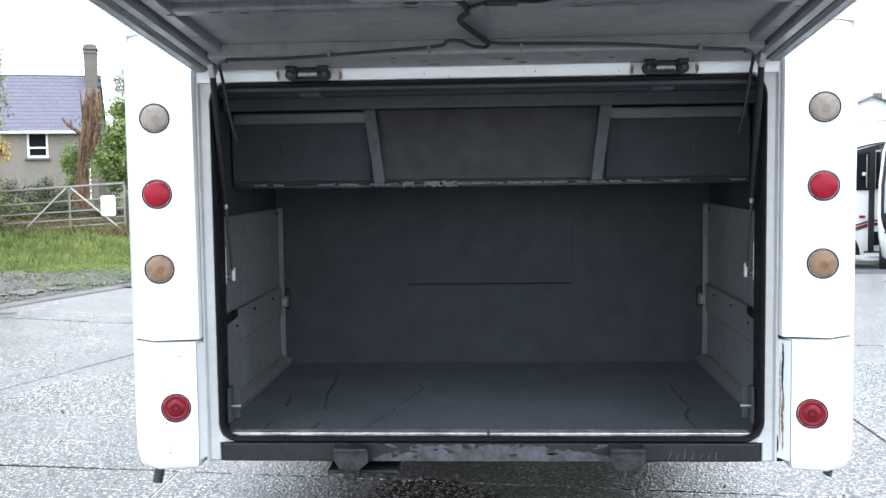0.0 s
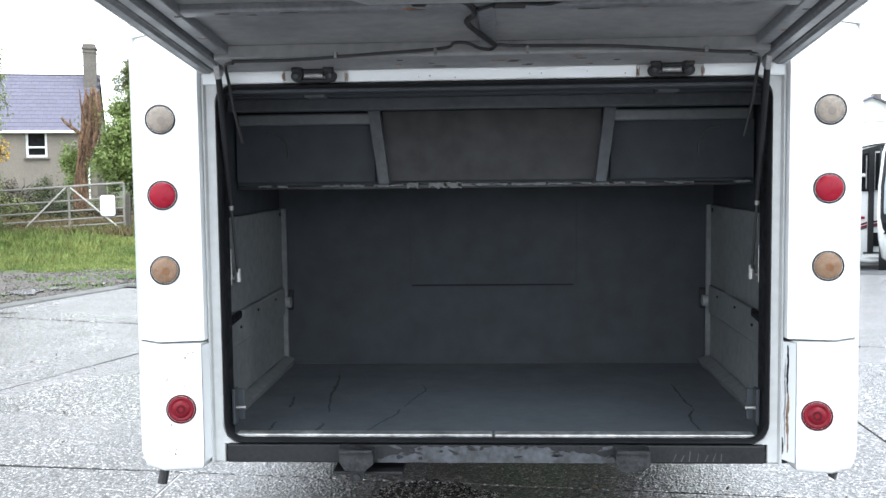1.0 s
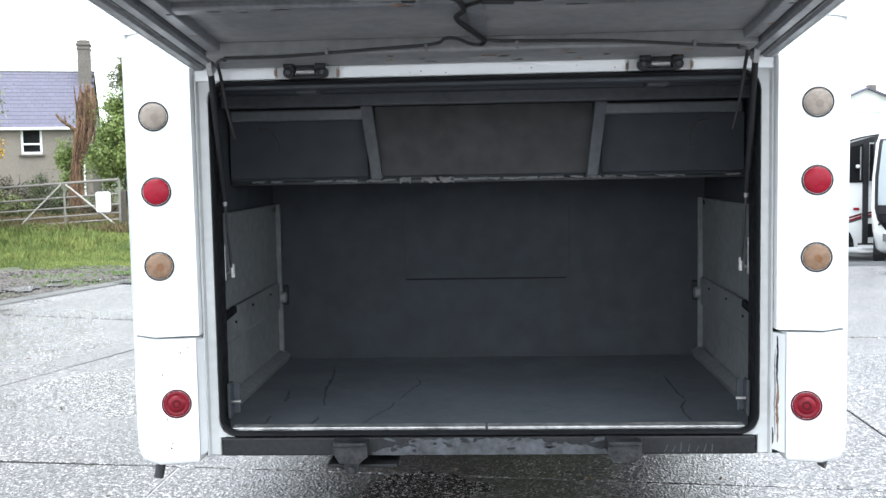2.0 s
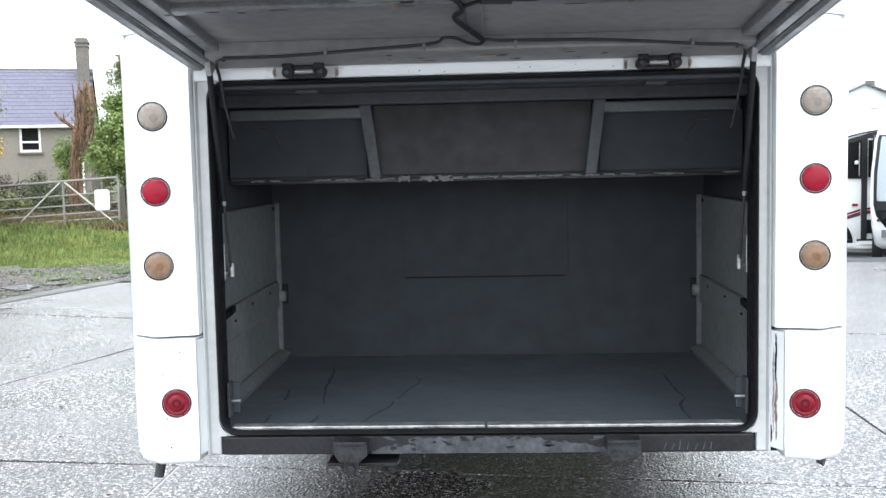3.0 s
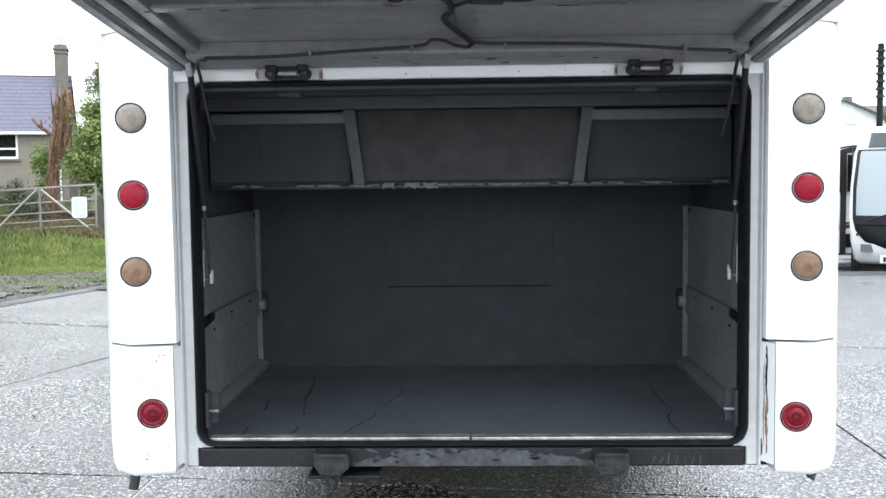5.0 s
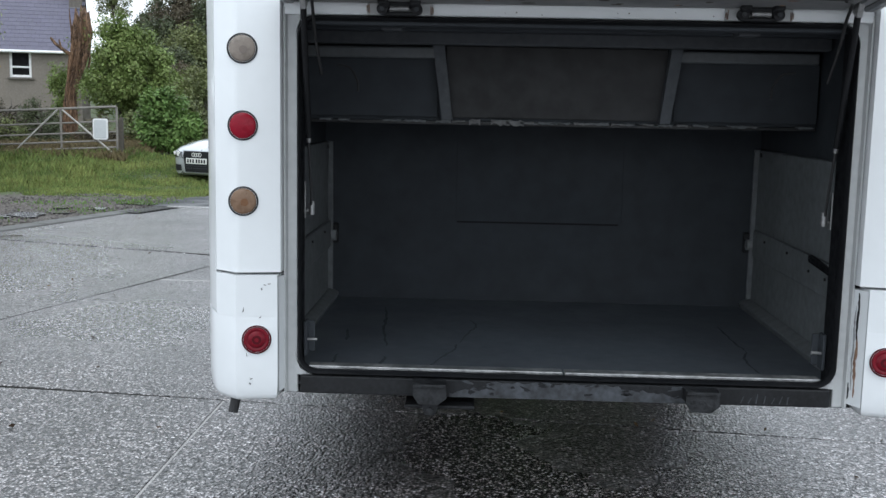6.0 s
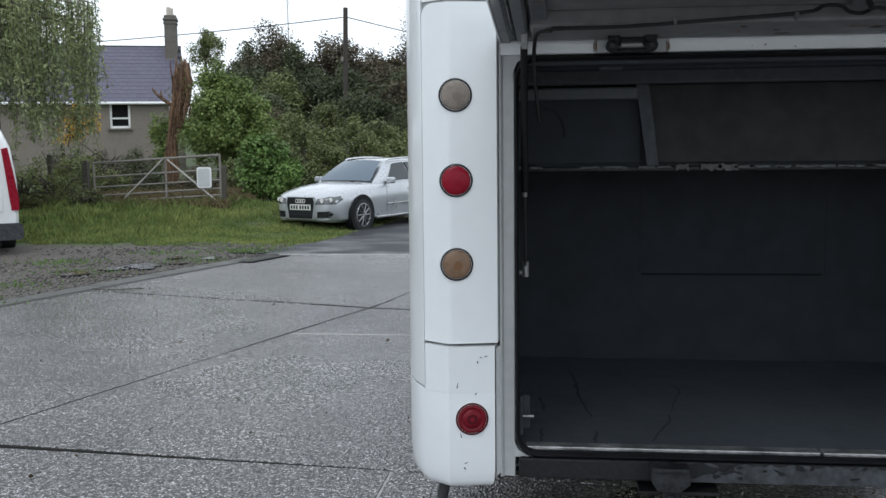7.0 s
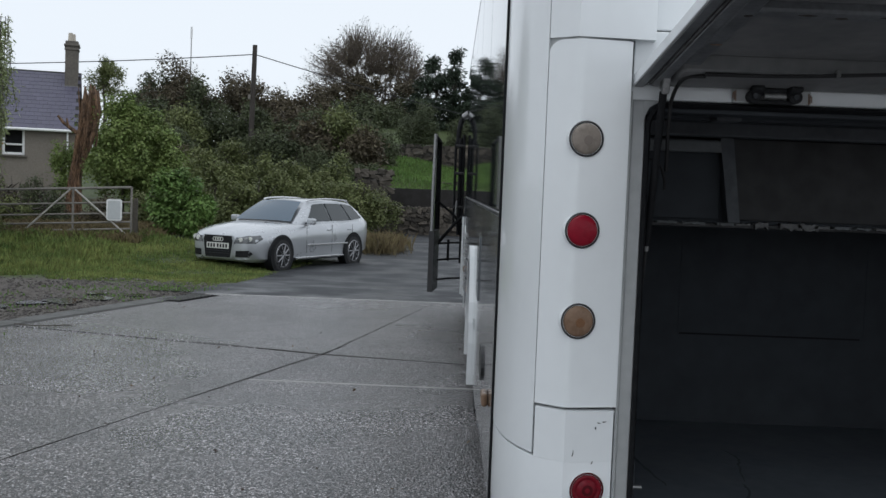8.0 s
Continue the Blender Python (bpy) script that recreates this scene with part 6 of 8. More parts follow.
def domed_tree(name, base, centre, radius, seed, label, leaf):
    """A broad domed tree: limbs that fork again and again up to the crown's edge, thinly leaved above."""
    gb = np.random.default_rng(seed)
    ob = thing(name, base, label, "tree")
    b0, c, R3 = Vector(base), Vector(centre), Vector(radius)
    fork = Vector((c.x, c.y, c.z - 0.42 * R3.z))
    part("trunk", tube([b0 - Vector((0, 0, 0.2)), b0.lerp(fork, 0.5) + Vector((0.15, 0, 0)), fork], 0.45, 10, 0.34), M["bark"], ob)
    limbs, twig, nodes, tips = bmesh.new(), bmesh.new(), [], []

    def grow(p, d, length, r, level):
        e = p + d * length
        m = p.lerp(e, 0.5) + Vector(gb.normal(size=3)) * length * 0.08
        add_tube(limbs, [p, m, e], r, (7, 5, 4)[level], r * 0.55)
        nodes.extend([m, e])
        if level < 2:
            for k in range(5):
                q = m.lerp(e, gb.uniform(0.0, 1.0))
                nd = d + Vector(gb.normal(size=3)) * 0.5 + (q - c).normalized() * 0.25
                grow(q, nd.normalized(), length * gb.uniform(0.5, 0.75), r * 0.5, level + 1)

    for k in range(13):
        a = 2.4 * k + gb.normal() * 0.15
        up = math.radians(4 + 80 * (k / 12) ** 0.9)
        grow(fork, Vector((math.cos(a) * math.cos(up), math.sin(a) * math.cos(up), math.sin(up))), (0.34 + 0.10 * math.sin(up)) * R3.x, 0.15, 0)
    N = np.array([p[:] for p in nodes])
    for k in range(1900):
        d = Vector(gb.normal(size=3)).normalized()
        if d.z < -0.35:
            d.z = -d.z
        f = gb.uniform(0.45, 1.0) ** 0.55 * (1.0 + 0.11 * noise.noise(d * 2.0) + 0.07 * noise.noise(d * 5.5))
        e = c + Vector((d.x * R3.x, d.y * R3.y, d.z * R3.z)) * f
        s0 = Vector(N[int(np.argmin(((N - np.array(e[:])) ** 2).sum(1) + gb.uniform(0, 0.25, len(N))))])
        m = s0.lerp(e, 0.55) + Vector(gb.normal(size=3)) * 0.08 * (e - s0).length
        add_tube(twig, [s0, m, e], 0.017, 3, 0.007)
        tips.append(e)
        for q in range(2):
            e2 = m.lerp(e, gb.uniform(0.1, 0.8)) + Vector(gb.normal(size=3)) * 0.24 + d * 0.14
            add_tube(twig, [m.lerp(e, 0.15 * q), e2], 0.011, 3, 0.006)
            tips.append(e2)
    part("limb", limbs, M["bark"], ob)
    tagged(part("twig_mass", twig, M["fine_twig"], ob), kind="stuff")
    tp = np.array([t[:] for t in tips])
    fill = np.clip(0.9 - 0.7 * (tp[:, 2] - c.z) / R3.z, 0.4, 1.6)
    pts = np.repeat(tp, gb.poisson(2.6 * fill), 0)
    part("crown", leaves("crown", pts + gb.normal(size=pts.shape) * 0.12, 0.12, M[leaf], seed), None, ob)


domed_tree("round_tree", (-6.9, 63, 4.0), (-7.0, 64, 7.5), (4.6, 4.2, 4.75), 5, "broad domed tree with thin autumn leaves", "leaf_brown")
plant("undergrowth", (-7.0, 60, 4.0), [((-8.6, 60, 6.6), (1.6, 1.2, 1.3)), ((-6.9, 60, 7.0), (1.7, 1.2, 1.5)), ((-5.1, 60, 6.7), (1.6, 1.2, 1.4))], 1000, 13, 0.16, "leaf_brown", 171, "brownish undergrowth below the domed tree", "thicket", spread=0.2, twigs=60)
# conifers from x 0 on are unseen, added for the coach glass to reflect
for k, (x, y, h) in enumerate(((-2.7, 54, 9.2), (-1.4, 55, 9.7), (0.0, 54, 8.9), (1.6, 54, 9.4), (3.4, 55, 9.8), (5.4, 56, 9.6), (-3.5, 56, 7.4))):
    bl = [((x, y, h - 0.9 - 1.05 * j), (0.5 + 0.55 * j ** 0.7, 0.5 + 0.5 * j ** 0.7, 0.55)) for j in range(6)]
    plant("conifer", (x, y, height(x, y)), bl, 1300, 10, 0.26, "leaf_pine", 120 + k, "dark ragged conifer on the hill", "tree", "conifers", spread=0.16, trunk=0.14, slim=0.3, droop=0.2)
for k, (x, y, zc, r) in enumerate(((-4.52, 40.0, 3.15, 0.92), (-3.2, 47, 4.6, 1.2), (-6.3, 36.5, 2.0, 1.2), (1.5, 47, 4.6, 1.6), (-1.0, 46.5, 4.0, 1.0))):
    plant("hillside_bush", (x, y, height(x, y)), [((x, y, zc), (r, r, r * 0.95)), ((x + 0.05, y, zc - 0.35), (r * 0.95, r, r * 0.8))], 900, 13, 0.085, "leaf_dark", 140 + k, "dense dark evergreen bush on the grassy bank", "bush", "hillside bushes", spread=0.16, trunk=0.05)
plant("far_tree", (-20.0, 52, 2.2), [((-20.2, 52, 7.4), (0.6, 0.6, 0.55)), ((-19.7, 52, 6.9), (0.7, 0.7, 0.6)), ((-20.5, 52, 6.5), (0.6, 0.6, 0.6)), ((-19.6, 52, 6.2), (0.5, 0.5, 0.5))], 420, 12, 0.12, "leaf_hedge", 150, "green tree rising behind the cottage", "tree", spread=0.22, trunk=0.14)

# willow with hanging strands
willow = thing("willow", (-12.6, 17.2, 0.2), "weeping willow with hanging green strands", "tree")
part("trunk", tube([(-12.6, 17.2, 0), (-12.5, 17.1, 1.6), (-12.3, 16.8, 3.4), (-12.0, 16.4, 4.6)], 0.26, 12, 0.14), M["bark"], willow)
gw = np.random.default_rng(31)
strand, lv = bmesh.new(), []
for k in range(440):
    a, rr = gw.uniform(0, 2 * np.pi), 2.8 * gw.random() ** 0.42
    x, y = -12.72 + rr * math.cos(a) * 1.05, 16.2 + rr * math.sin(a) * 0.9
    zt = 5.3 - 0.16 * rr ** 2 + gw.normal() * 0.25
    ln = gw.uniform(1.2, 3.2)
    if x > -10.8:
        ln *= 0.85
    p0 = Vector((x, y, zt))
    sway = Vector((gw.normal() * 0.16, gw.normal() * 0.16, 0))
    pts = [p0 + sway * t * t + Vector((0, 0, -ln * t)) for t in (0, 0.35, 0.7, 1.0)]
    add_tube(strand, pts, 0.008, 3, 0.003)
    if k % 3 == 0:
        add_tube(strand, [(-12.1, 16.5, 4.3), (0.5 * (x - 12.1), 0.5 * (y + 16.5), zt + 0.25), p0], 0.03, 4, 0.01)
    for j in range(int(70 * ln)):
        t = gw.random()
        lv.append(p0 + sway * t * t + Vector((gw.normal() * 0.05, gw.normal() * 0.05, -ln * t)))
tagged(part("strand_mass", strand, M["twig"], willow), kind="stuff")
part("crown", leaves("crown", np.array([v[:] for v in lv]), 0.10, M["leaf_willow"], 32, droop=1.0, slim=0.3), None, willow)

# dead reddish trunk beside the gate
dead = thing("dead_trunk", (-10.9, 23.2, 0.2), "broken reddish dead tree trunk with one stub branch", "tree trunk")
spine = smooth_pts([(-10.98, 23.2, 0.0), (-11.0, 23.2, 0.5), (-10.99, 23.2, 1.05), (-10.98, 23.2, 1.6), (-10.85, 23.2, 2.2), (-10.72, 23.2, 2.7), (-10.63, 23.2, 3.2), (-10.60, 23.2, 3.6)], 6)
rings = []
NR = 64
for q, c in enumerate(spine):
    z = c.z
    r = 0.165 + 0.06 * step(0.4, 0.0, z) - 0.025 * step(0.4, 1.2, z) + 0.075 * step(1.8, 2.6, z) - 0.05 * step(3.3, 3.6, z)
    ring = []
    for j in range(NR):
        a = 2 * math.pi * j / NR
        twist = a + 0.25 * z
        ridge = 0.30 * noise.noise((math.cos(twist) * 1.5, math.sin(twist) * 1.5, z * 0.7)) + 0.50 * noise.noise((math.cos(twist) * 4.5, math.sin(twist) * 4.5, z * 0.6)) + 0.16 * noise.noise((math.cos(twist) * 11, math.sin(twist) * 11, z * 1.3))
        crown = max(0.0, (z - 3.1) / 0.5)
        rr = r * (1 + ridge)
        ring.append((c.x + rr * math.cos(a), c.y + rr * math.sin(a), z + crown * 0.32 * noise.noise((math.cos(a) * 3, math.sin(a) * 3, 9))))
    rings.append(ring)
part("trunk", loft(rings), M["stump"], dead, smooth=70)
for k in range(22):
    a = gt.uniform(0, 6.28)
    x, y = -10.68 + 0.19 * math.cos(a), 23.2 + 0.19 * math.sin(a)
    z0 = gt.uniform(2.2, 3.1)
    ln = gt.uniform(0.35, 0.8)
    part("splinter", tube([(x, y, z0), (x + 0.05 * math.cos(a), y + 0.04 * math.sin(a), z0 + ln * 0.6), (x + 0.06 * math.cos(a) + gt.uniform(-.04, .04), y, min(3.85, z0 + ln))], 0.035, 5, 0.008), M["stump"], dead)
part("ivy", leaves("ivy", clumps([((-10.45, 23.2, 3.0), (0.16, 0.2, 0.6)), ((-11.0, 23.2, 2.9), (0.1, 0.15, 0.35)), ((-10.75, 23.2, 1.7), (0.14, 0.2, 0.4))], 90, 5, 0.05, 77), 0.07, M["leaf_green"], 78), None, dead, "sparse ivy leaves")
part("branch", tube([(-10.75, 23.2, 2.45), (-11.05, 23.15, 2.65), (-11.3, 23.1, 2.85), (-11.42, 23.1, 3.0)], 0.06, 8, 0.03), M["stump"], dead)
part("branch", tube([(-11.15, 23.1, 2.7), (-11.2, 23.1, 2.95)], 0.035, 6, 0.02), M["stump"], dead)

# ---- cottage ----
cottage = thing("cottage", (-19.5, 40, 0.8), "grey roughcast cottage with purple slate roof and tall chimney", "house")
HX0, HX1, HY0, HY1, EAVE, RIDGE = -29.0, -16.09, 37.0, 43.0, 3.33, 5.66
W0, W1, WZ0, WZ1 = HX1 - 2.62, HX1 - 1.82, 2.22, 3.26
bm = bmesh.new()
for (x0, x1, z0, z1) in ((HX0, W0, 0.2, EAVE), (W1, HX1, 0.2, EAVE), (W0, W1, 0.2, WZ0), (W0, W1, WZ1, EAVE)):
    add_box(bm, ((x0 + x1) / 2, HY0 + 0.15, (z0 + z1) / 2), (x1 - x0, 0.3, z1 - z0))
part("wall", bm, M["render_wall"], cottage)
part("wall", prism([(HY0 + 0.3, 0.2), (HY1, 0.2), (HY1, EAVE), (40, RIDGE - 0.05), (HY0 + 0.3, EAVE)], HX1 - 0.3, HX1, "x"), M["render_wall"], cottage, "grey gable wall")
part("wall", box(((HX0 + HX1) / 2, HY1 - 0.15, 1.75), (HX1 - HX0 - 0.6, 0.3, 3.1)), M["render_wall"], cottage)
part("roof", prism([(HY0 - 0.2, EAVE - 0.16), (40, RIDGE - 0.02), (HY1 + 0.2, EAVE - 0.16), (HY1 + 0.2, EAVE - 0.06), (40, RIDGE + 0.05), (HY0 - 0.2, EAVE - 0.06)], HX0 - 0.1, HX1 + 0.08, "x"), M["dark_joint"], cottage)
roofp = cottage.children[-1]
sl = to_mesh("slate", box((0, 0, 0), (0.29, 0.27, 0.014)), M["slate"])
ang = math.atan2(RIDGE - EAVE + 0.11, 40 - HY0 + 0.2)
for r in range(15):
    for k in range(20):
        s = part("slate", sl, None, roofp)
        x = HX1 - 0.05 - 0.30 * k - (0.15 if r % 2 else 0)
        d = 0.10 + 0.272 * r
        s.matrix_basis = pose(x, HY0 - 0.2 + d * math.cos(ang), EAVE - 0.045 + d * math.sin(ang), math.degrees(ang) - 1.5, 0, 0)
part("roof_covering", prism([(HY0 - 0.2, EAVE - 0.055), (40, RIDGE + 0.058), (40, RIDGE + 0.048), (HY0 - 0.2, EAVE - 0.065)], HX0 - 0.1, HX1 - 5.9, "x"), M["slate"], cottage)
part("ridge_tile", cyl((HX0, 40, RIDGE + 0.03), (HX1 + 0.08, 40, RIDGE + 0.03), 0.06, n=10), M["dark_joint"], cottage)
part("gutter", cyl((HX0, HY0 - 0.24, EAVE - 0.12), (HX1, HY0 - 0.24, EAVE - 0.12), 0.055, n=10), M["upvc"], cottage, "white gutter")
part("downpipe", cyl((HX1 - 0.28, HY0 - 0.10, 0.5), (HX1 - 0.28, HY0 - 0.10, EAVE - 0.15), 0.035, n=10), M["upvc"], cottage, "white downpipe")
ch = part("chimney", box((HX1 - 0.28, 39.6, 6.0), (0.50, 0.80, 1.9), 0.02), M["chimney"], cottage, "weathered rendered chimney")
for z, w in ((6.62, 0.06), (6.78, 0.10)):
    part("band", box((HX1 - 0.28, 39.6, z), (0.50 + w, 0.80 + w, 0.09), 0.02), M["chimney"], ch)
part("flashing", box((HX1 - 0.28, 39.6, 5.10), (0.56, 0.86, 0.07), 0.01), M["foam"], ch)
for x, y in ((HX1 - 0.34, 39.4), (HX1 - 0.25, 39.75)):
    part("pot", cyl((x, y, 6.82), (x, y, 7.28), 0.11, 0.085, n=14), M["clay"], ch, "pale clay chimney pot")
win = part("window", box(((W0 + W1) / 2, HY0 + 0.16, (WZ0 + WZ1) / 2), (W1 - W0 - 0.04, 0.02, WZ1 - WZ0 - 0.04)), M["house_glass"], cottage, "white sash window with dark glass")
for c, s in ((((W0 + W1) / 2, HY0 + 0.12, WZ1 - 0.05), (W1 - W0, 0.1, 0.09)), (((W0 + W1) / 2, HY0 + 0.12, WZ0 + 0.05), (W1 - W0, 0.1, 0.09)), (((W0 + W1) / 2, HY0 + 0.11, 2.62), (W1 - W0, 0.1, 0.07)),
             ((W0 + 0.045, HY0 + 0.12, 2.64), (0.09, 0.1, 1.04)), ((W1 - 0.045, HY0 + 0.12, 2.64), (0.09, 0.1, 1.04))):
    part("frame", box(c, s, 0.008), M["upvc"], win)
part("sill", box(((W0 + W1) / 2, HY0 - 0.03, WZ0 - 0.04), (W1 - W0 + 0.16, 0.16, 0.07), 0.01), M["chimney"], win)

turn = Matrix.Translation((HX1, HY0, 0)) @ Matrix.Rotation(radians(18), 4, "Z") @ Matrix.Translation((-HX1, -HY0, 0))
cottage.matrix_basis = turn @ cottage.matrix_basis

# ---- poles and wires ----
pole = thing("telegraph_pole", (-10.2, 42, 0.5), "dark wooden telegraph pole with wires", "utility pole")
part("post", tube([(-10.32, 42, 0.3), (-10.20, 42, 7.45)], 0.13, 12, 0.10), M["pole_wood"], pole)
part("junction_box", box((-10.36, 41.86, 5.2), (0.10, 0.10, 0.22), 0.02), M["galv"], pole)
for end in ((-40, 46, 6.4), (14, 60, 3.4)):
    a, b = Vector((-10.2, 42, 7.05)), Vector(end)
    pts = [a.lerp(b, t / 14) + Vector((0, 0, -1.6 * 4 * (t / 14) * (1 - t / 14) * 0.25)) for t in range(15)]
    part("wire", tube(pts, 0.022, 5), M["cable"], pole)
ant = thing("antenna_mast", (-17.6, 60, 4.0), "thin mast among the trees", "mast")
part("mast", tube([(-17.6, 60, 4), (-17.6, 60, 10.8)], 0.05, 6, 0.03), M["steel"], ant)
part("mast_tip", tube([(-17.6, 60, 10.1), (-17.6, 60, 10.75)], 0.07, 6), M["upvc"], ant)

# ---- stone wall across the road ----
def stone_wall(name, a, b, z0, z1, th, cell, seed, label):
    ob = thing(name, a, label, "wall", kind="structure")
    gs = random.Random(seed)
    a, b = Vector(a), Vector(b)
    d = (b - a).normalized()
    ln = (b - a).length
    rot = math.degrees(math.atan2(d.y, d.x))
    n = Vector((d.y, -d.x, 0))
    mid = (a + b) / 2
    part("core", box((mid.x, mid.y, (z0 + z1) / 2), (ln, th, z1 - z0), rot=(0, 0, rot)), M["mortar"], ob)
    meshes = []
    for k in range(6):
        bm = box((0, 0, 0), (1, 1, 1), 0.12, seg=1)
        for v in bm.verts:
            v.co += Vector((gs.uniform(-.2, .2), gs.uniform(-.14, .14), gs.uniform(-.2, .2)))
        meshes.append(to_mesh("stone", bm, M["stone"]))
    z = z0
    while z < z1 - 0.02:
        h = cell * gs.uniform(0.6, 1.0)
        x = gs.uniform(-0.1, 0)
        while x < ln:
            w = cell * gs.uniform(0.9, 2.1)
            s = part("stone", meshes[gs.randrange(6)], None, ob)
            p = a + d * (x + w / 2) + n * (th / 2)
            tall = h * gs.uniform(0.75, 1.45)
            s.matrix_basis = pose(p.x, p.y, z + h / 2 + gs.uniform(-0.25, 0.25) * h, 0, gs.uniform(-22, 22), rot) @ Matrix.Diagonal((w * 0.9, 0.14 * gs.uniform(0.6, 1.5), tall * 0.9, 1))
            x += w
        z += h
    return ob


stone_wall("boundary_wall", (-4.0, 30.2, 0), (-0.6, 30.2, 0), -0.1, 0.84, 0.4, 0.17, 3, "rough field-stone wall beside the road")
stone_wall("wall_pier", (-4.45, 29.6, 0), (-3.50, 29.6, 0), -0.1, 1.95, 0.7, 0.2, 4, "broad stone gate pier under ivy")
plant("ivy_mound", (-4.0, 29.7, 1.9), [((-4.1, 29.75, 2.02), (0.5, 0.4, 0.22)), ((-3.75, 29.65, 1.85), (0.3, 0.35, 0.25)), ((-4.45, 29.6, 1.55), (0.22, 0.35, 0.55))], 300, 12, 0.07, "leaf_dark", 181, "dark ivy mound over the stone pier", "ivy", spread=0.08)
coping = thing("wall_coping", (-2.3, 30.2, 0.84), "upright stone coping along the wall", "coping", kind="structure")
for k in range(26):
    part("cope_stone", box((-3.5 + 0.115 * k, 30.1, 0.885 + 0.02 * math.sin(k * 2.3)), (0.09, 0.32, 0.11), 0.02, rot=(0, 6 * math.sin(k), 0), seg=1), M["stone"], coping)
board = part("board_fence", box((-2.2, 31.0, 1.2), (3.0, 0.06, 0.62), 0.01), M["dark_board"])
tagged(board, "dark boarded fence above the stone wall", "fence")
stone_wall("terrace_wall", (-4.2, 44.5, 0), (1.5, 44.8, 0), 2.3, 3.40, 0.5, 0.22, 6, "grey stone terrace wall on the bank")
stone_wall("terrace_step", (-2.6, 37.6, 0), (-0.6, 37.4, 0), 1.35, 1.75, 0.4, 0.18, 7, "low stone step in the grass bank")

# ---- vehicles ----
def wheel_parts(parent, x, y, r, side, rim="alloy", spokes=10):
    """Tyre, rim, spokes, at the flank x, with its face towards side."""
    w = part("wheel", cyl((x - 0.20 * side, y, r), (x, y, r), r, r * 0.97, n=36), M["tyre"], parent)
    part("rim", cyl((x - 0.02 * side, y, r), (x + 0.004 * side, y, r), r * 0.72, r * 0.74, n=32), M["black"], w)
    bm = bmesh.new()
    for k in range(spokes):
        a = 2 * math.pi * k / spokes
        add_tube(bm, [(x + 0.012 * side, y, r), (x + 0.010 * side, y + r * 0.68 * math.cos(a), r + r * 0.68 * math.sin(a))], 0.019, 6, 0.013)
    add_cyl(bm, (x, y, r), (x + 0.02 * side, y, r), 0.06, n=16)
    part("spokes", bm, M[rim], w)
    k = 36
    bz = bmesh.new()
    vs = [[bz.verts.new((x + dx * side, y + rr * r * math.cos(2 * math.pi * j / k), r + rr * r * math.sin(2 * math.pi * j / k))) for j in range(k)] for rr, dx in ((0.67, 0.004), (0.70, 0.014), (0.74, 0.010), (0.75, 0.0))]
    for a, b in zip(vs, vs[1:]):
        for j in range(k):
            bz.faces.new((a[j], a[(j + 1) % k], b[(j + 1) % k], b[j]))
    part("rim_ring", bz, M[rim], w)
    return w


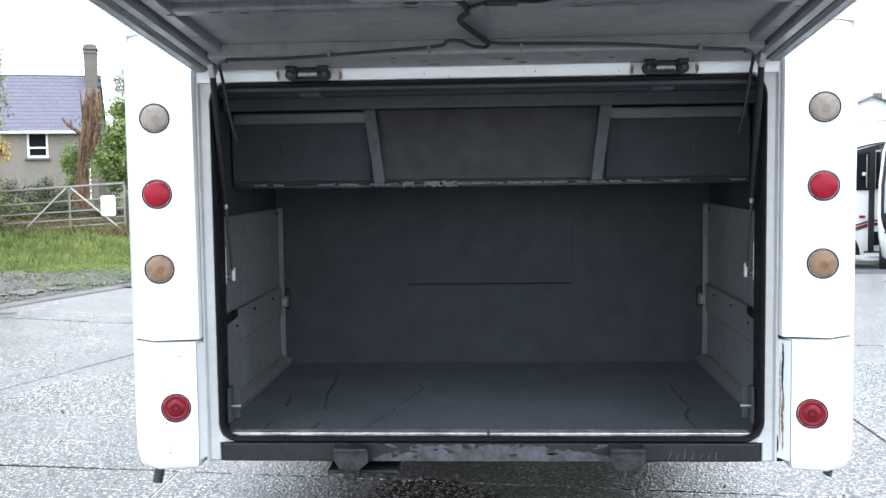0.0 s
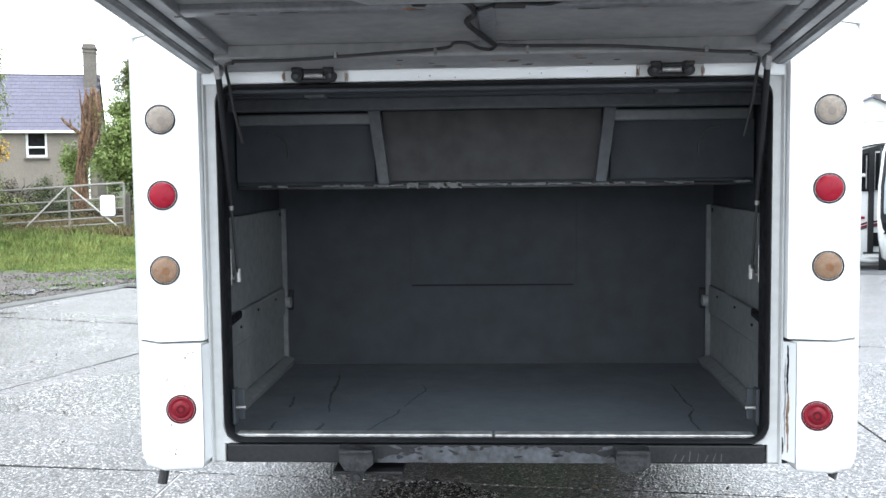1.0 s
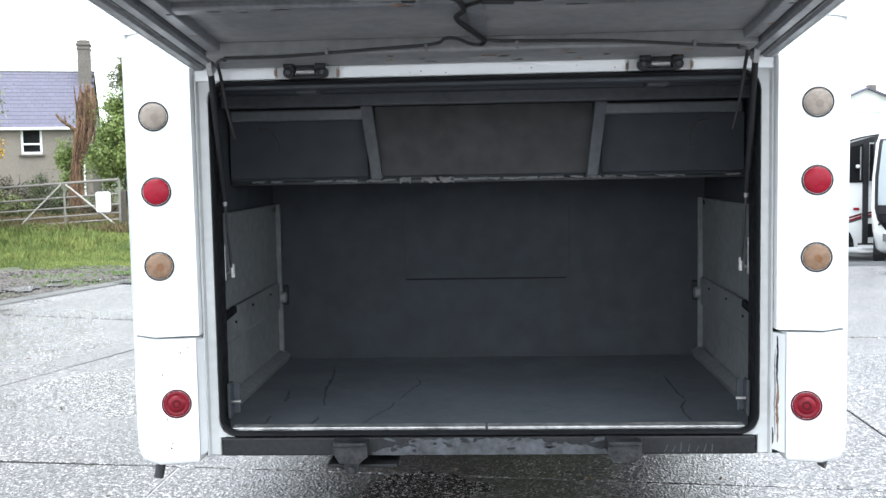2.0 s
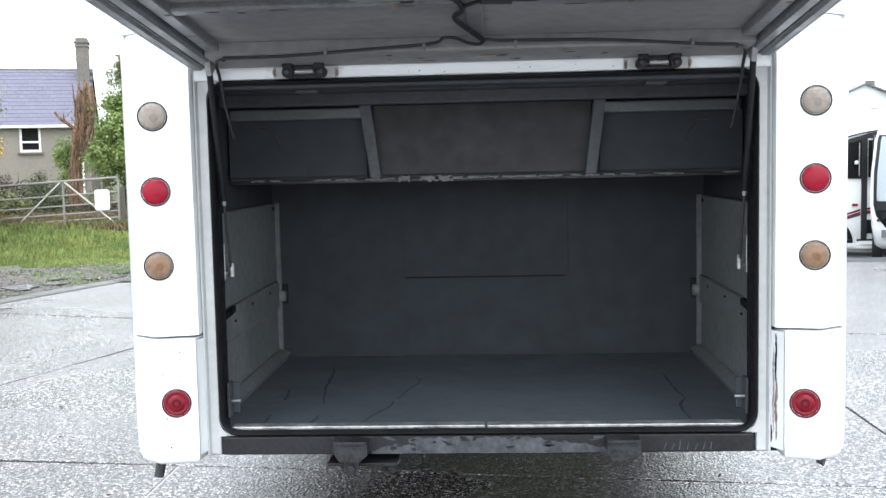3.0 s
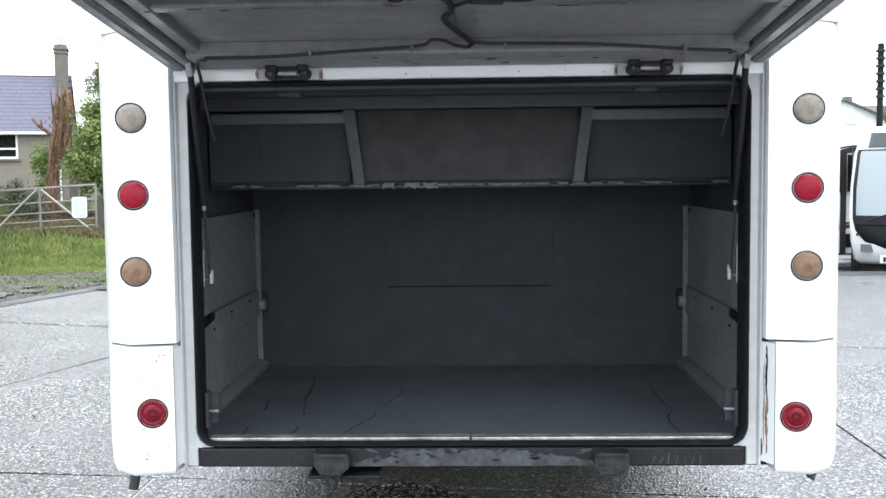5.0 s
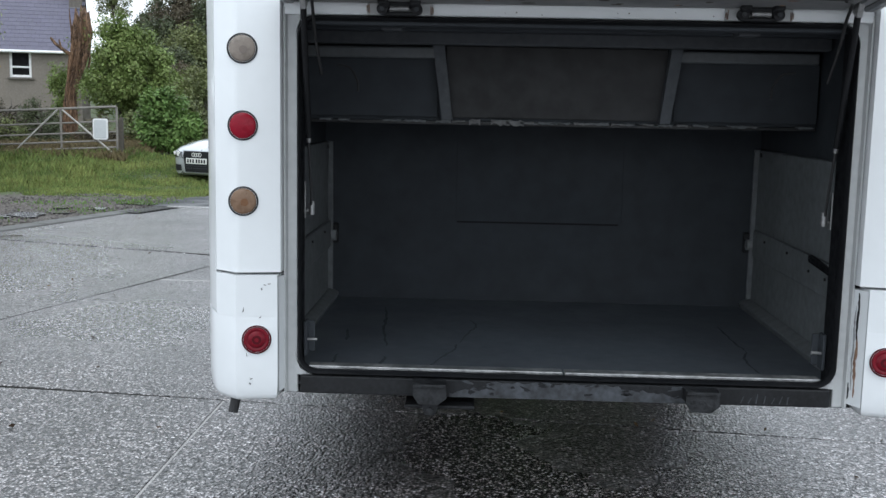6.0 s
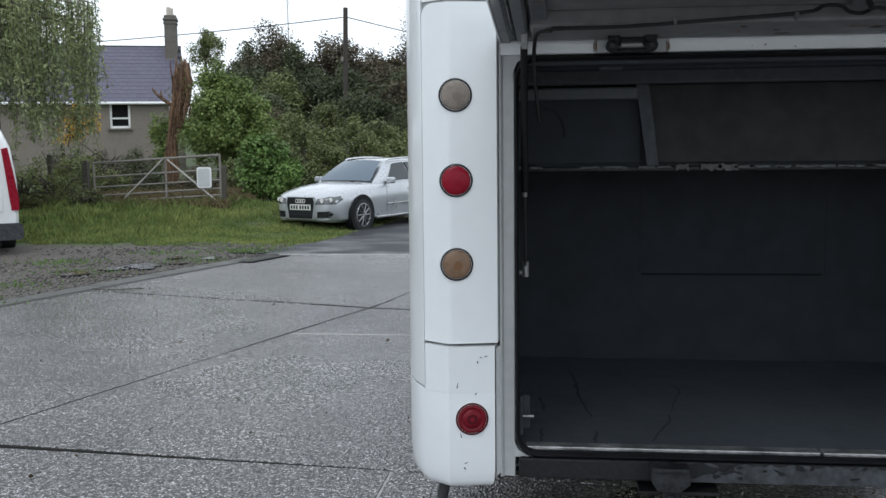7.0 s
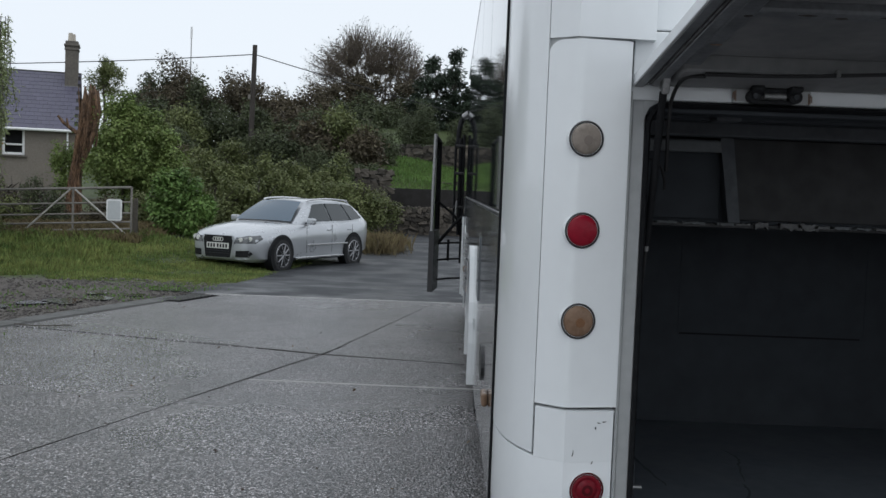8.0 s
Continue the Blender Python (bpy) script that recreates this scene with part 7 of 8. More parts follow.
def silver_estate():
    """Built facing +y at the origin."""
    car = thing("estate_car", (0, 0, 0), "silver estate car parked half on the grass verge", "car")
    st = [  # y, underside, shoulder, crown, half width
        (2.29, 0.28, 0.62, 0.665, 0.44), (2.255, 0.24, 0.655, 0.70, 0.565), (2.19, 0.21, 0.685, 0.735, 0.655), (2.08, 0.20, 0.72, 0.775, 0.735), (1.92, 0.19, 0.76, 0.82, 0.80), (1.70, 0.19, 0.80, 0.87, 0.85),
        (1.30, 0.19, 0.85, 0.92, 0.882), (0.95, 0.19, 0.885, 0.955, 0.884), (0.60, 0.19, 0.91, 0.97, 0.884), (0.0, 0.19, 0.93, 0.97, 0.884), (-0.8, 0.19, 0.945, 0.97, 0.884),
        (-1.40, 0.20, 0.96, 0.98, 0.878), (-1.90, 0.22, 0.97, 0.99, 0.85), (-2.18, 0.27, 0.97, 0.99, 0.78), (-2.30, 0.36, 0.92, 0.95, 0.70)]
    rings = []
    for y, zl, zs, zc, hw in st:
        half = [(0.0, zl), (hw * 0.86, zl), (hw * 0.965, zl + 0.07), (hw * 0.985, zl + (zs - zl) * 0.45), (hw, zl + (zs - zl) * 0.62), (hw * 0.985, zs - 0.05), (hw * 0.945, zs), (hw * 0.80, zs + (zc - zs) * 0.6), (hw * 0.45, zc), (0, zc + 0.008)]
        rings.append([(x, y, z) for x, z in half] + [(-x, y, z) for x, z in half[-2:0:-1]])
    body = part("body", loft(rings), M["silver"], car, smooth=40)
    # cabin
    lower = [(0.80, 0.955, 0.70), (0.55, 0.945, 0.815), (-0.2, 0.955, 0.825), (-1.2, 0.965, 0.815), (-2.0, 0.975, 0.76), (-2.22, 0.975, 0.69)]
    upper = [(0.10, 1.375, 0.50), (-0.05, 1.385, 0.575), (-0.5, 1.41, 0.60), (-1.2, 1.40, 0.59), (-1.72, 1.36, 0.56), (-1.90, 1.33, 0.50)]
    bm = bmesh.new()
    cols = []
    for (yl, zl, wl), (yu, zu, wu) in zip(lower, upper):
        col = [(wl, yl, zl - 0.03), (wl, yl, zl), (wl * 0.75 + wu * 0.25 + 0.012, yl * 0.75 + yu * 0.25, zl * 0.75 + zu * 0.25), (wl * 0.4 + wu * 0.6 + 0.018, yl * 0.4 + yu * 0.6, zl * 0.4 + zu * 0.6), (wu + 0.01, yu, zu - 0.035), (wu - 0.04, yu, zu), (wu * 0.5, yu, zu + 0.03), (0, yu, zu + 0.04)]
        cols.append(col + [(-x, y, z) for x, y, z in col[-2::-1]])
    vs = [[bm.verts.new(p) for p in c] for c in cols]
    for a, b in zip(vs, vs[1:]):
        for j in range(len(a) - 1):
            bm.faces.new((a[j], a[j + 1], b[j + 1], b[j]))
    bm.faces.new(vs[0]), bm.faces.new(vs[-1][::-1])
    part("cabin", bm, M["silver"], car, smooth=45)

    def quad(name, pts, material, label="", inset=0.0, th=0.012):
        c = sum((Vector(p) for p in pts), Vector()) / len(pts)
        n = (Vector(pts[1]) - Vector(pts[0])).cross(Vector(pts[2]) - Vector(pts[0])).normalized()
        if n.dot(c - Vector((0, -0.5, 0.8))) < 0:
            n = -n
        q = [Vector(p).lerp(c, inset) for p in pts]
        bm = bmesh.new()
        lo, hi = [bm.verts.new(p - n * 0.02) for p in q], [bm.verts.new(p + n * th) for p in q]
        k = len(q)
        for i in range(k):
            bm.faces.new((lo[i], lo[(i + 1) % k], hi[(i + 1) % k], hi[i]))
        bm.faces.new(hi), bm.faces.new(lo[::-1])
        return part(name, bm, M[material], car, label)

    def half_at(y, z):
        """Half width of the lower body at a station y and height z."""
        for (ya, *a), (yb, *b) in zip(st, st[1:]):
            if yb <= y <= ya:
                t = (ya - y) / (ya - yb)
                zl, zs, zc, hw = [p + (q - p) * t for p, q in zip(a, b)]
                pts = [(zl, hw * 0.86), (zl + 0.07, hw * 0.965), (zl + (zs - zl) * 0.45, hw * 0.985), (zl + (zs - zl) * 0.62, hw), (zs - 0.05, hw * 0.985), (zs, hw * 0.945), (zs + (zc - zs) * 0.6, hw * 0.8), (zc, hw * 0.45)]
                for (z0, w0), (z1, w1) in zip(pts, pts[1:]):
                    if z0 <= z <= z1:
                        return w0 + (w1 - w0) * (z - z0) / (z1 - z0)
        return 0.0

    def skin(x, z):
        """Where the nose stands at x and z."""
        y = 2.288
        while y > 1.5 and half_at(y, z) < abs(x):
            y -= 0.006
        return y

    def patch(name, outline, material, label, off):
        bm = bmesh.new()
        k = 5
        edge = []
        for (x0, z0), (x1, z1) in zip(outline, outline[1:] + outline[:1]):
            edge += [(x0 + (x1 - x0) * j / k, z0 + (z1 - z0) * j / k) for j in range(k)]
        cx, cz = sum(p[0] for p in edge) / len(edge), sum(p[1] for p in edge) / len(edge)
        rings = []
        for f in (1.0, 0.66, 0.33):
            rings.append([bm.verts.new((cx + (x - cx) * f, skin(cx + (x - cx) * f, cz + (z - cz) * f) + off, cz + (z - cz) * f)) for x, z in edge])
        back = [bm.verts.new((x, skin(x, z) - 0.03, z)) for x, z in edge]
        mid = bm.verts.new((cx, skin(cx, cz) + off, cz))
        n = len(edge)
        for a, b in ((back, rings[0]), (rings[0], rings[1]), (rings[1], rings[2])):
            for j in range(n):
                bm.faces.new((a[j], a[(j + 1) % n], b[(j + 1) % n], b[j]))
        for j in range(n):
            bm.faces.new((rings[2][j], rings[2][(j + 1) % n], mid))
        return part(name, bm, M[material], car, label, smooth=30)

    # bowed windscreen
    rows = []
    for r in range(7):
        k = r / 6
        w, y0, z0 = 0.675 + (0.485 - 0.675) * k, 0.80 + (0.135 - 0.80) * k, 0.965 + (1.362 - 0.965) * k + 0.018 * math.sin(math.pi * k)
        rows.append([(w * (j / 6 - 1), y0 + 0.035 + 0.055 * (1 - (j / 6 - 1) ** 2), z0 + 0.02 + 0.022 * (1 - (j / 6 - 1) ** 2) * k) for j in range(13)])
    part("windscreen", loft(rows, close=False, caps=False), M["screen_glass"], car, "windscreen with sky reflection tinted into its glass", smooth=80)
    part("wiper", tube(smooth_pts([(0.55, 0.90, 0.975), (0.1, 0.945, 0.985), (-0.5, 0.90, 0.985)]), 0.012, 6), M["rubber"], car)
    quad("rear_window", [(0.60, -2.21, 1.0), (0.46, -1.91, 1.30), (-0.46, -1.91, 1.30), (-0.60, -2.21, 1.0)], "car_glass", th=0.02)
    for s in (1, -1):
        def sp(y, k):
            """A point of the cabin's side at y, k of the way up."""
            for (yl, zl, wl), (yu, zu, wu), (yl2, zl2, wl2), (yu2, zu2, wu2) in zip(lower, upper, lower[1:], upper[1:]):
                a, b = yl * (1 - k) + yu * k, yl2 * (1 - k) + yu2 * k
                if b <= y <= a:
                    t = (a - y) / (a - b)
                    w0, w1 = wl * (1 - k) + wu * k, wl2 * (1 - k) + wu2 * k
                    return ((w0 + (w1 - w0) * t + 0.02 * math.sin(math.pi * k)) * s, y, (zl * (1 - k) + zu * k) * (1 - t) + (zl2 * (1 - k) + zu2 * k) * t)
            return (0.7 * s, y, 1.0)
        for name, pts in (("front_side_window", [sp(0.42, 0.06), sp(-0.02, 0.84), sp(-0.40, 0.86), sp(-0.46, 0.06)]), ("rear_side_window", [sp(-0.52, 0.06), sp(-0.47, 0.86), sp(-1.10, 0.86), sp(-1.30, 0.06)]),
                          ("quarter_window", [sp(-1.37, 0.06), sp(-1.17, 0.86), sp(-1.62, 0.82), sp(-1.90, 0.14)])):
            quad(name, pts, "car_glass", th=0.03)
        part("roof_rail", tube(smooth_pts([(0.53 * s, 0.05, 1.385), (0.56 * s, -0.1, 1.425), (0.58 * s, -0.8, 1.45), (0.56 * s, -1.5, 1.42), (0.54 * s, -1.66, 1.38)]), 0.018, 8), M["chrome"], car)
        mir = part("door_mirror", box((0.95 * s, 0.47, 0.99), (0.20, 0.10, 0.13), 0.035), M["silver"], car)
        part("mirror_stalk", box((0.85 * s, 0.47, 0.95), (0.10, 0.05, 0.04), 0.01), M["black"], mir)
        part("trim_strip", box((0.884 * s, -0.35, 0.50), (0.014, 1.7, 0.035), 0.005), M["chrome"], car, "bright rubbing strip")
        part("sill_strip", box((0.872 * s, -0.05, 0.245), (0.02, 1.9, 0.035), 0.006), M["chrome"], car)
        for y in (-0.35, -1.22):
            part("door_handle", box((0.876 * s, y, 0.80), (0.03, 0.17, 0.03), 0.01), M["silver"], car)
        for y in (0.52, -0.48, -1.34):
            part("door_seam", box((0.880 * s, y, 0.62), (0.006, 0.004, 0.58), 0.001, seg=1), M["worn_grey"], car)
        for y in (1.40, -1.40):
            # solid black disc paints the shade of the open wheel arch
            part("wheel_arch", cyl((0.70 * s, y, 0.335), (0.889 * s, y, 0.335), 0.400, n=40), M["seal"], car)
            wheel_parts(car, 0.895 * s, y, 0.322, s)
        hl = patch("headlamp", [(0.37 * s, 0.560), (0.40 * s, 0.668), (0.60 * s, 0.708), (0.755 * s, 0.722), (0.785 * s, 0.660), (0.72 * s, 0.565)], "lamp_glass", "clear headlamp", 0.010)
        part("lamp_rim", tube([(x * s, skin(x, z) + 0.010, z) for x, z in ((0.37, 0.560), (0.40, 0.668), (0.60, 0.708), (0.755, 0.722), (0.785, 0.660), (0.72, 0.565), (0.37, 0.560))], 0.006, 6), M["black"], hl)
        for q in ((0.50, 0.635), (0.65, 0.65)):
            part("lamp_bowl", cyl((q[0] * s, skin(q[0], q[1]) - 0.02, q[1]), (q[0] * s, skin(q[0], q[1]) + 0.016, q[1]), 0.040, 0.044, n=16), M["plate_white"], hl)
        patch("fog_grille", [(0.40 * s, 0.30), (0.41 * s, 0.42), (0.64 * s, 0.43), (0.69 * s, 0.37), (0.64 * s, 0.30)], "black", "", 0.008)
        patch("chin_strip", [(0.32 * s, 0.235), (0.32 * s, 0.265), (0.74 * s, 0.275), (0.74 * s, 0.24)], "silver", "", 0.010)
        quad("tail_lamp", [(0.60 * s, -2.285, 0.72), (0.60 * s, -2.26, 0.92), (0.75 * s, -2.16, 0.92), (0.77 * s, -2.16, 0.76)], "red_lens", th=0.02)
    gr = part("grille", prism([(-0.32, 0.70), (0.32, 0.70), (0.35, 0.62), (0.30, 0.28), (-0.30, 0.28), (-0.35, 0.62)], 2.20, 2.305, "y", bev=0.012), M["black"], car, "tall black grille")
    gf = bmesh.new()
    o = [(-0.34, 0.715), (0.34, 0.715), (0.37, 0.62), (0.315, 0.265), (-0.315, 0.265), (-0.37, 0.62)]
    i2 = [(x * 0.93, 0.49 + (z - 0.49) * 0.94) for x, z in o]
    a, b = [gf.verts.new((x, 2.306, z)) for x, z in o], [gf.verts.new((x, 2.309, z)) for x, z in i2]
    for j in range(6):
        gf.faces.new((a[j], a[(j + 1) % 6], b[(j + 1) % 6], b[j]))
    part("grille_frame", gf, M["silver"], gr)
    for k in range(4):
        zz = bmesh.new()
        n = 20
        vs = [[zz.verts.new((-0.083 + 0.055 * k + rr * math.cos(2 * math.pi * j / n), 2.314, 0.63 + rr * math.sin(2 * math.pi * j / n))) for j in range(n)] for rr in (0.029, 0.041)]
        for j in range(n):
            zz.faces.new((vs[0][j], vs[0][(j + 1) % n], vs[1][(j + 1) % n], vs[1][j]))
        part("badge_ring", zz, M["plate_white"], gr)
    for k in range(3):
        part("grille_bar", box((0, 2.307, 0.36 + 0.045 * k), (0.55, 0.006, 0.008), 0.001, seg=1), M["worn_grey"], gr)
    pl = part("number_plate", box((0, 2.318, 0.505), (0.52, 0.012, 0.112), 0.004), M["plate_white"], car, "white number plate")
    for k in range(7):
        part("plate_bar", box((-0.205 + 0.066 * k + (0.02 if k > 3 else 0), 2.3255, 0.505), (0.042, 0.003, 0.072), 0.001, seg=1), M["black"], pl)
    return car


car = silver_estate()

fl, rl2 = Vector((-4.57, 16.45)), Vector((-3.47, 18.87))
hd = (fl - rl2).normalized()
right = Vector((hd.y, -hd.x))
ctr = (fl + rl2) / 2 + right * 0.85
car.matrix_basis = Matrix.Translation((ctr.x, ctr.y, -0.150)) @ Matrix.Rotation(math.atan2(-hd.x, hd.y), 4, "Z") @ Matrix.Rotation(radians(0.1), 4, "X") @ Matrix.Scale(0.95, 4)


def van():
    """White panel van, its back towards the yard; built with the rear corner at the origin."""
    v = thing("panel_van", (0, 0, 0), "white panel van with red tail lamps on wet gravel", "van")
    rings = []
    for y, k, zt in ((0.0, 0.93, 1.62), (0.05, 0.97, 1.72), (0.16, 0.99, 1.80), (0.5, 1.0, 1.86), (2.7, 1.0, 1.88), (3.6, 0.98, 1.80), (4.3, 0.93, 1.15), (4.9, 0.85, 0.95)):
        w = 0.91 * k
        prof = [(-w, 0.30), (-w * 1.01, 0.75), (-w, 1.05), (-w * 0.93, zt - 0.3), (-w * 0.82, zt - 0.08), (-w * 0.62, zt), (w * 0.62, zt), (w * 0.82, zt - 0.08), (w * 0.93, zt - 0.3), (w, 1.05), (w * 1.01, 0.75), (w, 0.30)]
        rings.append([(-0.91 + x, y, z) for x, z in prof])
    part("body", loft(rings), M["warm_white"], v, smooth=35)
    part("bumper", prism(rounded(-1.85, 0.20, 0.03, 0.44, 0.06), -0.07, 0.22, "y"), M["worn_grey"], v, "dark grey plastic bumper")
    for s in (1, -1):
        q = [(-0.91 + s * x, z) for x, z in ((0.80, 0.62), (0.70, 1.50), (0.785, 1.52), (0.85, 1.15), (0.905, 0.78), (0.90, 0.62))]
        part("tail_lamp", prism(q, -0.012, 0.14, "y", bev=0.012), M["red_lens"], v, "tall red tail lamp")
        part("rear_window", box((-0.91 + 0.36 * s, 0.01, 1.28), (0.56, 0.04, 0.42), 0.015), M["car_glass"], v)
        part("door_panel", box((-0.91 + 0.40 * s, 0.0, 0.78), (0.58, 0.03, 0.36), 0.012), M["warm_white"], v)
    part("door_seam", box((-0.91, -0.008, 1.0), (0.012, 0.02, 1.1), 0.002), M["rubber"], v)
    for y in (1.0, 3.9):
        for s in (1, -1):
            wheel_parts(v, -0.91 + 0.90 * s, y, 0.31, s, "steel", 6)
    v.matrix_basis = pose(-8.52, 10.95, 0, 0, 0, 34)
    return v


van()


# both vehicles are scaled 1.12 about the camera's eye to fit its view
EYE_SCALE = Matrix.Translation((-0.0024, 0.396, -0.1776)) @ Matrix.Scale(1.12, 4)


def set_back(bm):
    bm.transform(EYE_SCALE)
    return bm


def minibus():
    """White minibus seen from its door side."""
    b = thing("minibus", (8.5, 17.2, -0.3), "white minibus with red stripe and dark windows", "minibus")
    Y = 14.2

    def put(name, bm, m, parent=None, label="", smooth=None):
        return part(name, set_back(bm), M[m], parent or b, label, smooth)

    prof = [(4.3, 0.02), (4.2, 0.5), (4.3, 1.0), (4.55, 1.5), (4.95, 1.85), (5.5, 2.08), (6.2, 2.15), (8.6, 2.2), (10.3, 2.15), (10.4, 0.02)]
    put("body", prism(prof, Y, Y + 1.9, "y", bev=0.06), "warm_white", smooth=40)
    arch = [(5.1, 0.0)] + [(5.58 + 0.46 * math.cos(a), -0.02 + 0.44 * math.sin(a)) for a in [math.pi - math.pi * j / 14 for j in range(15)]] + [(6.06, 0.0)]
    # black sheet fills the arch opening with its shade as colour
    put("wheel_arch", add_prism(bmesh.new(), arch, Y - 0.012, Y + 0.02, "y"), "seal")
    for x in (5.58, 9.3):
        w = put("wheel", cyl((x, Y - 0.03, -0.02), (x, Y + 0.2, -0.02), 0.34, n=30), "tyre")
        put("rim", cyl((x, Y - 0.04, -0.02), (x, Y, -0.02), 0.21, n=24), "steel", w)
    put("arch_lip", prism([(5.58 + r * math.cos(a), -0.02 + r * math.sin(a)) for r, seq in ((0.51, range(13)), (0.45, range(12, -1, -1))) for a in [math.pi * j / 12 for j in seq]], Y - 0.03, Y, "y"), "warm_white")
    put("cab_window", prism([(5.05, 1.10), (6.15, 1.06), (6.15, 1.70), (5.8, 1.62), (5.35, 1.40)], Y - 0.016, Y + 0.01, "y"), "house_glass")
    put("window_surround", prism([(4.9, 1.06), (5.2, 1.36), (5.6, 1.60), (6.0, 1.74), (6.3, 1.82), (6.7, 1.87), (8.0, 1.90), (8.0, 1.74), (6.26, 1.73), (6.26, 1.06)], Y - 0.010, Y + 0.01, "y"), "bracket")
    door = put("folding_door", prism([(6.16, 0.03), (6.25, 0.03), (6.25, 1.74), (6.16, 1.74)], Y - 0.03, Y + 0.01, "y"), "bracket", None, "dark door pillar")
    put("grab_rail", tube([(6.11, Y - 0.05, 1.10), (6.11, Y - 0.05, 1.66)], 0.010), "alu", door)
    put("mirror", box((6.06, Y - 0.06, 1.33), (0.06, 0.05, 0.06), 0.015), "warm_white", door)
    put("side_window", prism([(6.27, 1.08), (7.9, 1.08), (7.9, 1.71), (6.27, 1.70)], Y - 0.022, Y + 0.01, "y"), "house_glass")
    put("step_window", prism([(6.23, 0.14), (6.75, 0.14), (6.75, 0.37), (6.23, 0.37)], Y - 0.014, Y + 0.01, "y"), "house_glass")
    for z0, mm, lab in ((0.43, "red_lens", "red stripe"), (0.475, "red_dark", "dark red stripe"), (0.40, "worn_grey", "")):
        put("stripe", prism([(4.6, z0 - 0.35), (6.0, z0), (6.15, z0 + 0.045), (6.15, z0 + 0.078), (6.0, z0 + 0.028), (4.6, z0 - 0.33)], Y - 0.007, Y + 0.004, "y"), mm, None, lab)
        put("stripe", prism([(6.26, z0 + 0.06), (10.3, z0 + 0.7), (10.3, z0 + 0.73), (6.26, z0 + 0.09)], Y - 0.007, Y + 0.004, "y"), mm, None, lab)
    put("side_marker", box((6.06, Y - 0.012, 0.62), (0.10, 0.02, 0.045), 0.01), "red_lens")
    put("sill", box((7.3, Y - 0.01, 0.03), (6.0, 0.03, 0.03), 0.004), "rubber")
    put("drip_trim", tube(smooth_pts([(4.9, Y - 0.015, 1.10), (5.25, Y - 0.015, 1.44), (5.7, Y - 0.015, 1.67), (6.3, Y - 0.015, 1.84), (7.4, Y - 0.015, 1.90)]), 0.012), "seal")


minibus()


def second_coach():
    c = thing("small_coach", (7.6, 15, -0.3), "white small coach with deep curved windscreen", "coach")
    A = Matrix.Translation((6.52, 11.5, -0.22)) @ Matrix.Rotation(radians(-22), 4, "Z")

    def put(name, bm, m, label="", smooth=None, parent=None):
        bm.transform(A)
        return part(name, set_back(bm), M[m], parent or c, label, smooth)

    rings = []
    for z, y0, w in ((0.28, 0.16, 1.00), (0.34, 0.06, 1.05), (0.62, 0.0, 1.10), (0.95, 0.05, 1.12), (1.4, 0.16, 1.12), (1.9, 0.36, 1.08), (2.1, 0.48, 1.02), (2.26, 0.62, 0.96), (2.32, 0.8, 0.85)):
        rings.append([(-w, 6.5, z), (-w, y0 + 0.35, z), (-w * 0.94, y0 + 0.14, z), (-w * 0.72, y0 + 0.03, z), (0, y0 - 0.03, z), (w * 0.72, y0 + 0.03, z), (w * 0.94, y0 + 0.14, z), (w, y0 + 0.35, z), (w, 6.5, z)])
    put("body", loft(rings), "warm_white", smooth=50)

    def front(rows, off):
        """A curved sheet that follows the nose; rows of (height, depth, half width)."""
        out = []
        for z, y0, w in rows:
            fr = [(-w * math.cos(q), y0 + 0.14 - 0.17 * math.sin(q) ** 0.6 - off, z) for q in [math.pi * j / 12 for j in range(13)]]
            out.append(fr + [(x, y + 0.05, z) for x, y, z in fr[::-1]])
        return loft(out)

    put("screen_surround", front(((0.52, 0.00, 0.66), (0.62, 0.0, 0.92), (0.78, 0.02, 1.03), (0.95, 0.05, 1.07), (1.4, 0.16, 1.075), (1.9, 0.36, 1.035), (1.97, 0.40, 1.02)), 0.014), "seal", "black windscreen surround", 50)
    screen = put("windscreen", front(((0.90, 0.04, 1.045), (1.05, 0.075, 1.055), (1.4, 0.16, 1.055), (1.9, 0.36, 1.015), (1.945, 0.385, 1.0)), 0.024), "coach_screen", "deep curved windscreen", 50)
    put("top_glass", front(((2.00, 0.425, 0.90), (2.22, 0.585, 0.86)), 0.02), "car_glass", "destination glass", 50)
    put("dash_band", front(((0.87, 0.03, 1.04), (1.0, 0.065, 1.05)), 0.030), "seal", "", 50, screen)
    put("wiper", tube([(-0.85, -0.03, 0.92), (-0.6, -0.06, 1.02), (0.1, -0.07, 1.04)], 0.012), "seal", "", None, screen)
    put("badge", box((-0.42, -0.06, 0.70), (0.16, 0.01, 0.06), 0.004), "plate_white")
    for x in (-0.84, 0.84):
        put("headlamp", loft([[(x - 0.11, y0 + 0.06, z), (x, y0 + 0.01, z), (x + 0.11, y0 + 0.06, z), (x + 0.11, y0 + 0.2, z), (x - 0.11, y0 + 0.2, z)] for z, y0 in ((0.47, 0.02), (0.58, 0.02))]), "lamp_glass")
    plate = put("number_plate", box((-0.42, -0.03, 0.37), (0.52, 0.02, 0.11), 0.004), "plate_white", "white number plate")
    for k in range(7):
        put("plate_bar", box((-0.62 + 0.066 * k, -0.043, 0.37), (0.04, 0.004, 0.07)), "seal", "", None, plate)
    for x in (-1.0, -0.93):
        put("bolt_hole", cyl((x, 0.03, 0.72 + (x + 1) * 0.5), (x, 0.2, 0.72 + (x + 1) * 0.5), 0.015), "seal")
    for sd in (1, -1):
        put("side_window", box((1.115 * sd, 3.6, 1.60), (0.02, 5.0, 0.8), 0.004), "car_glass")
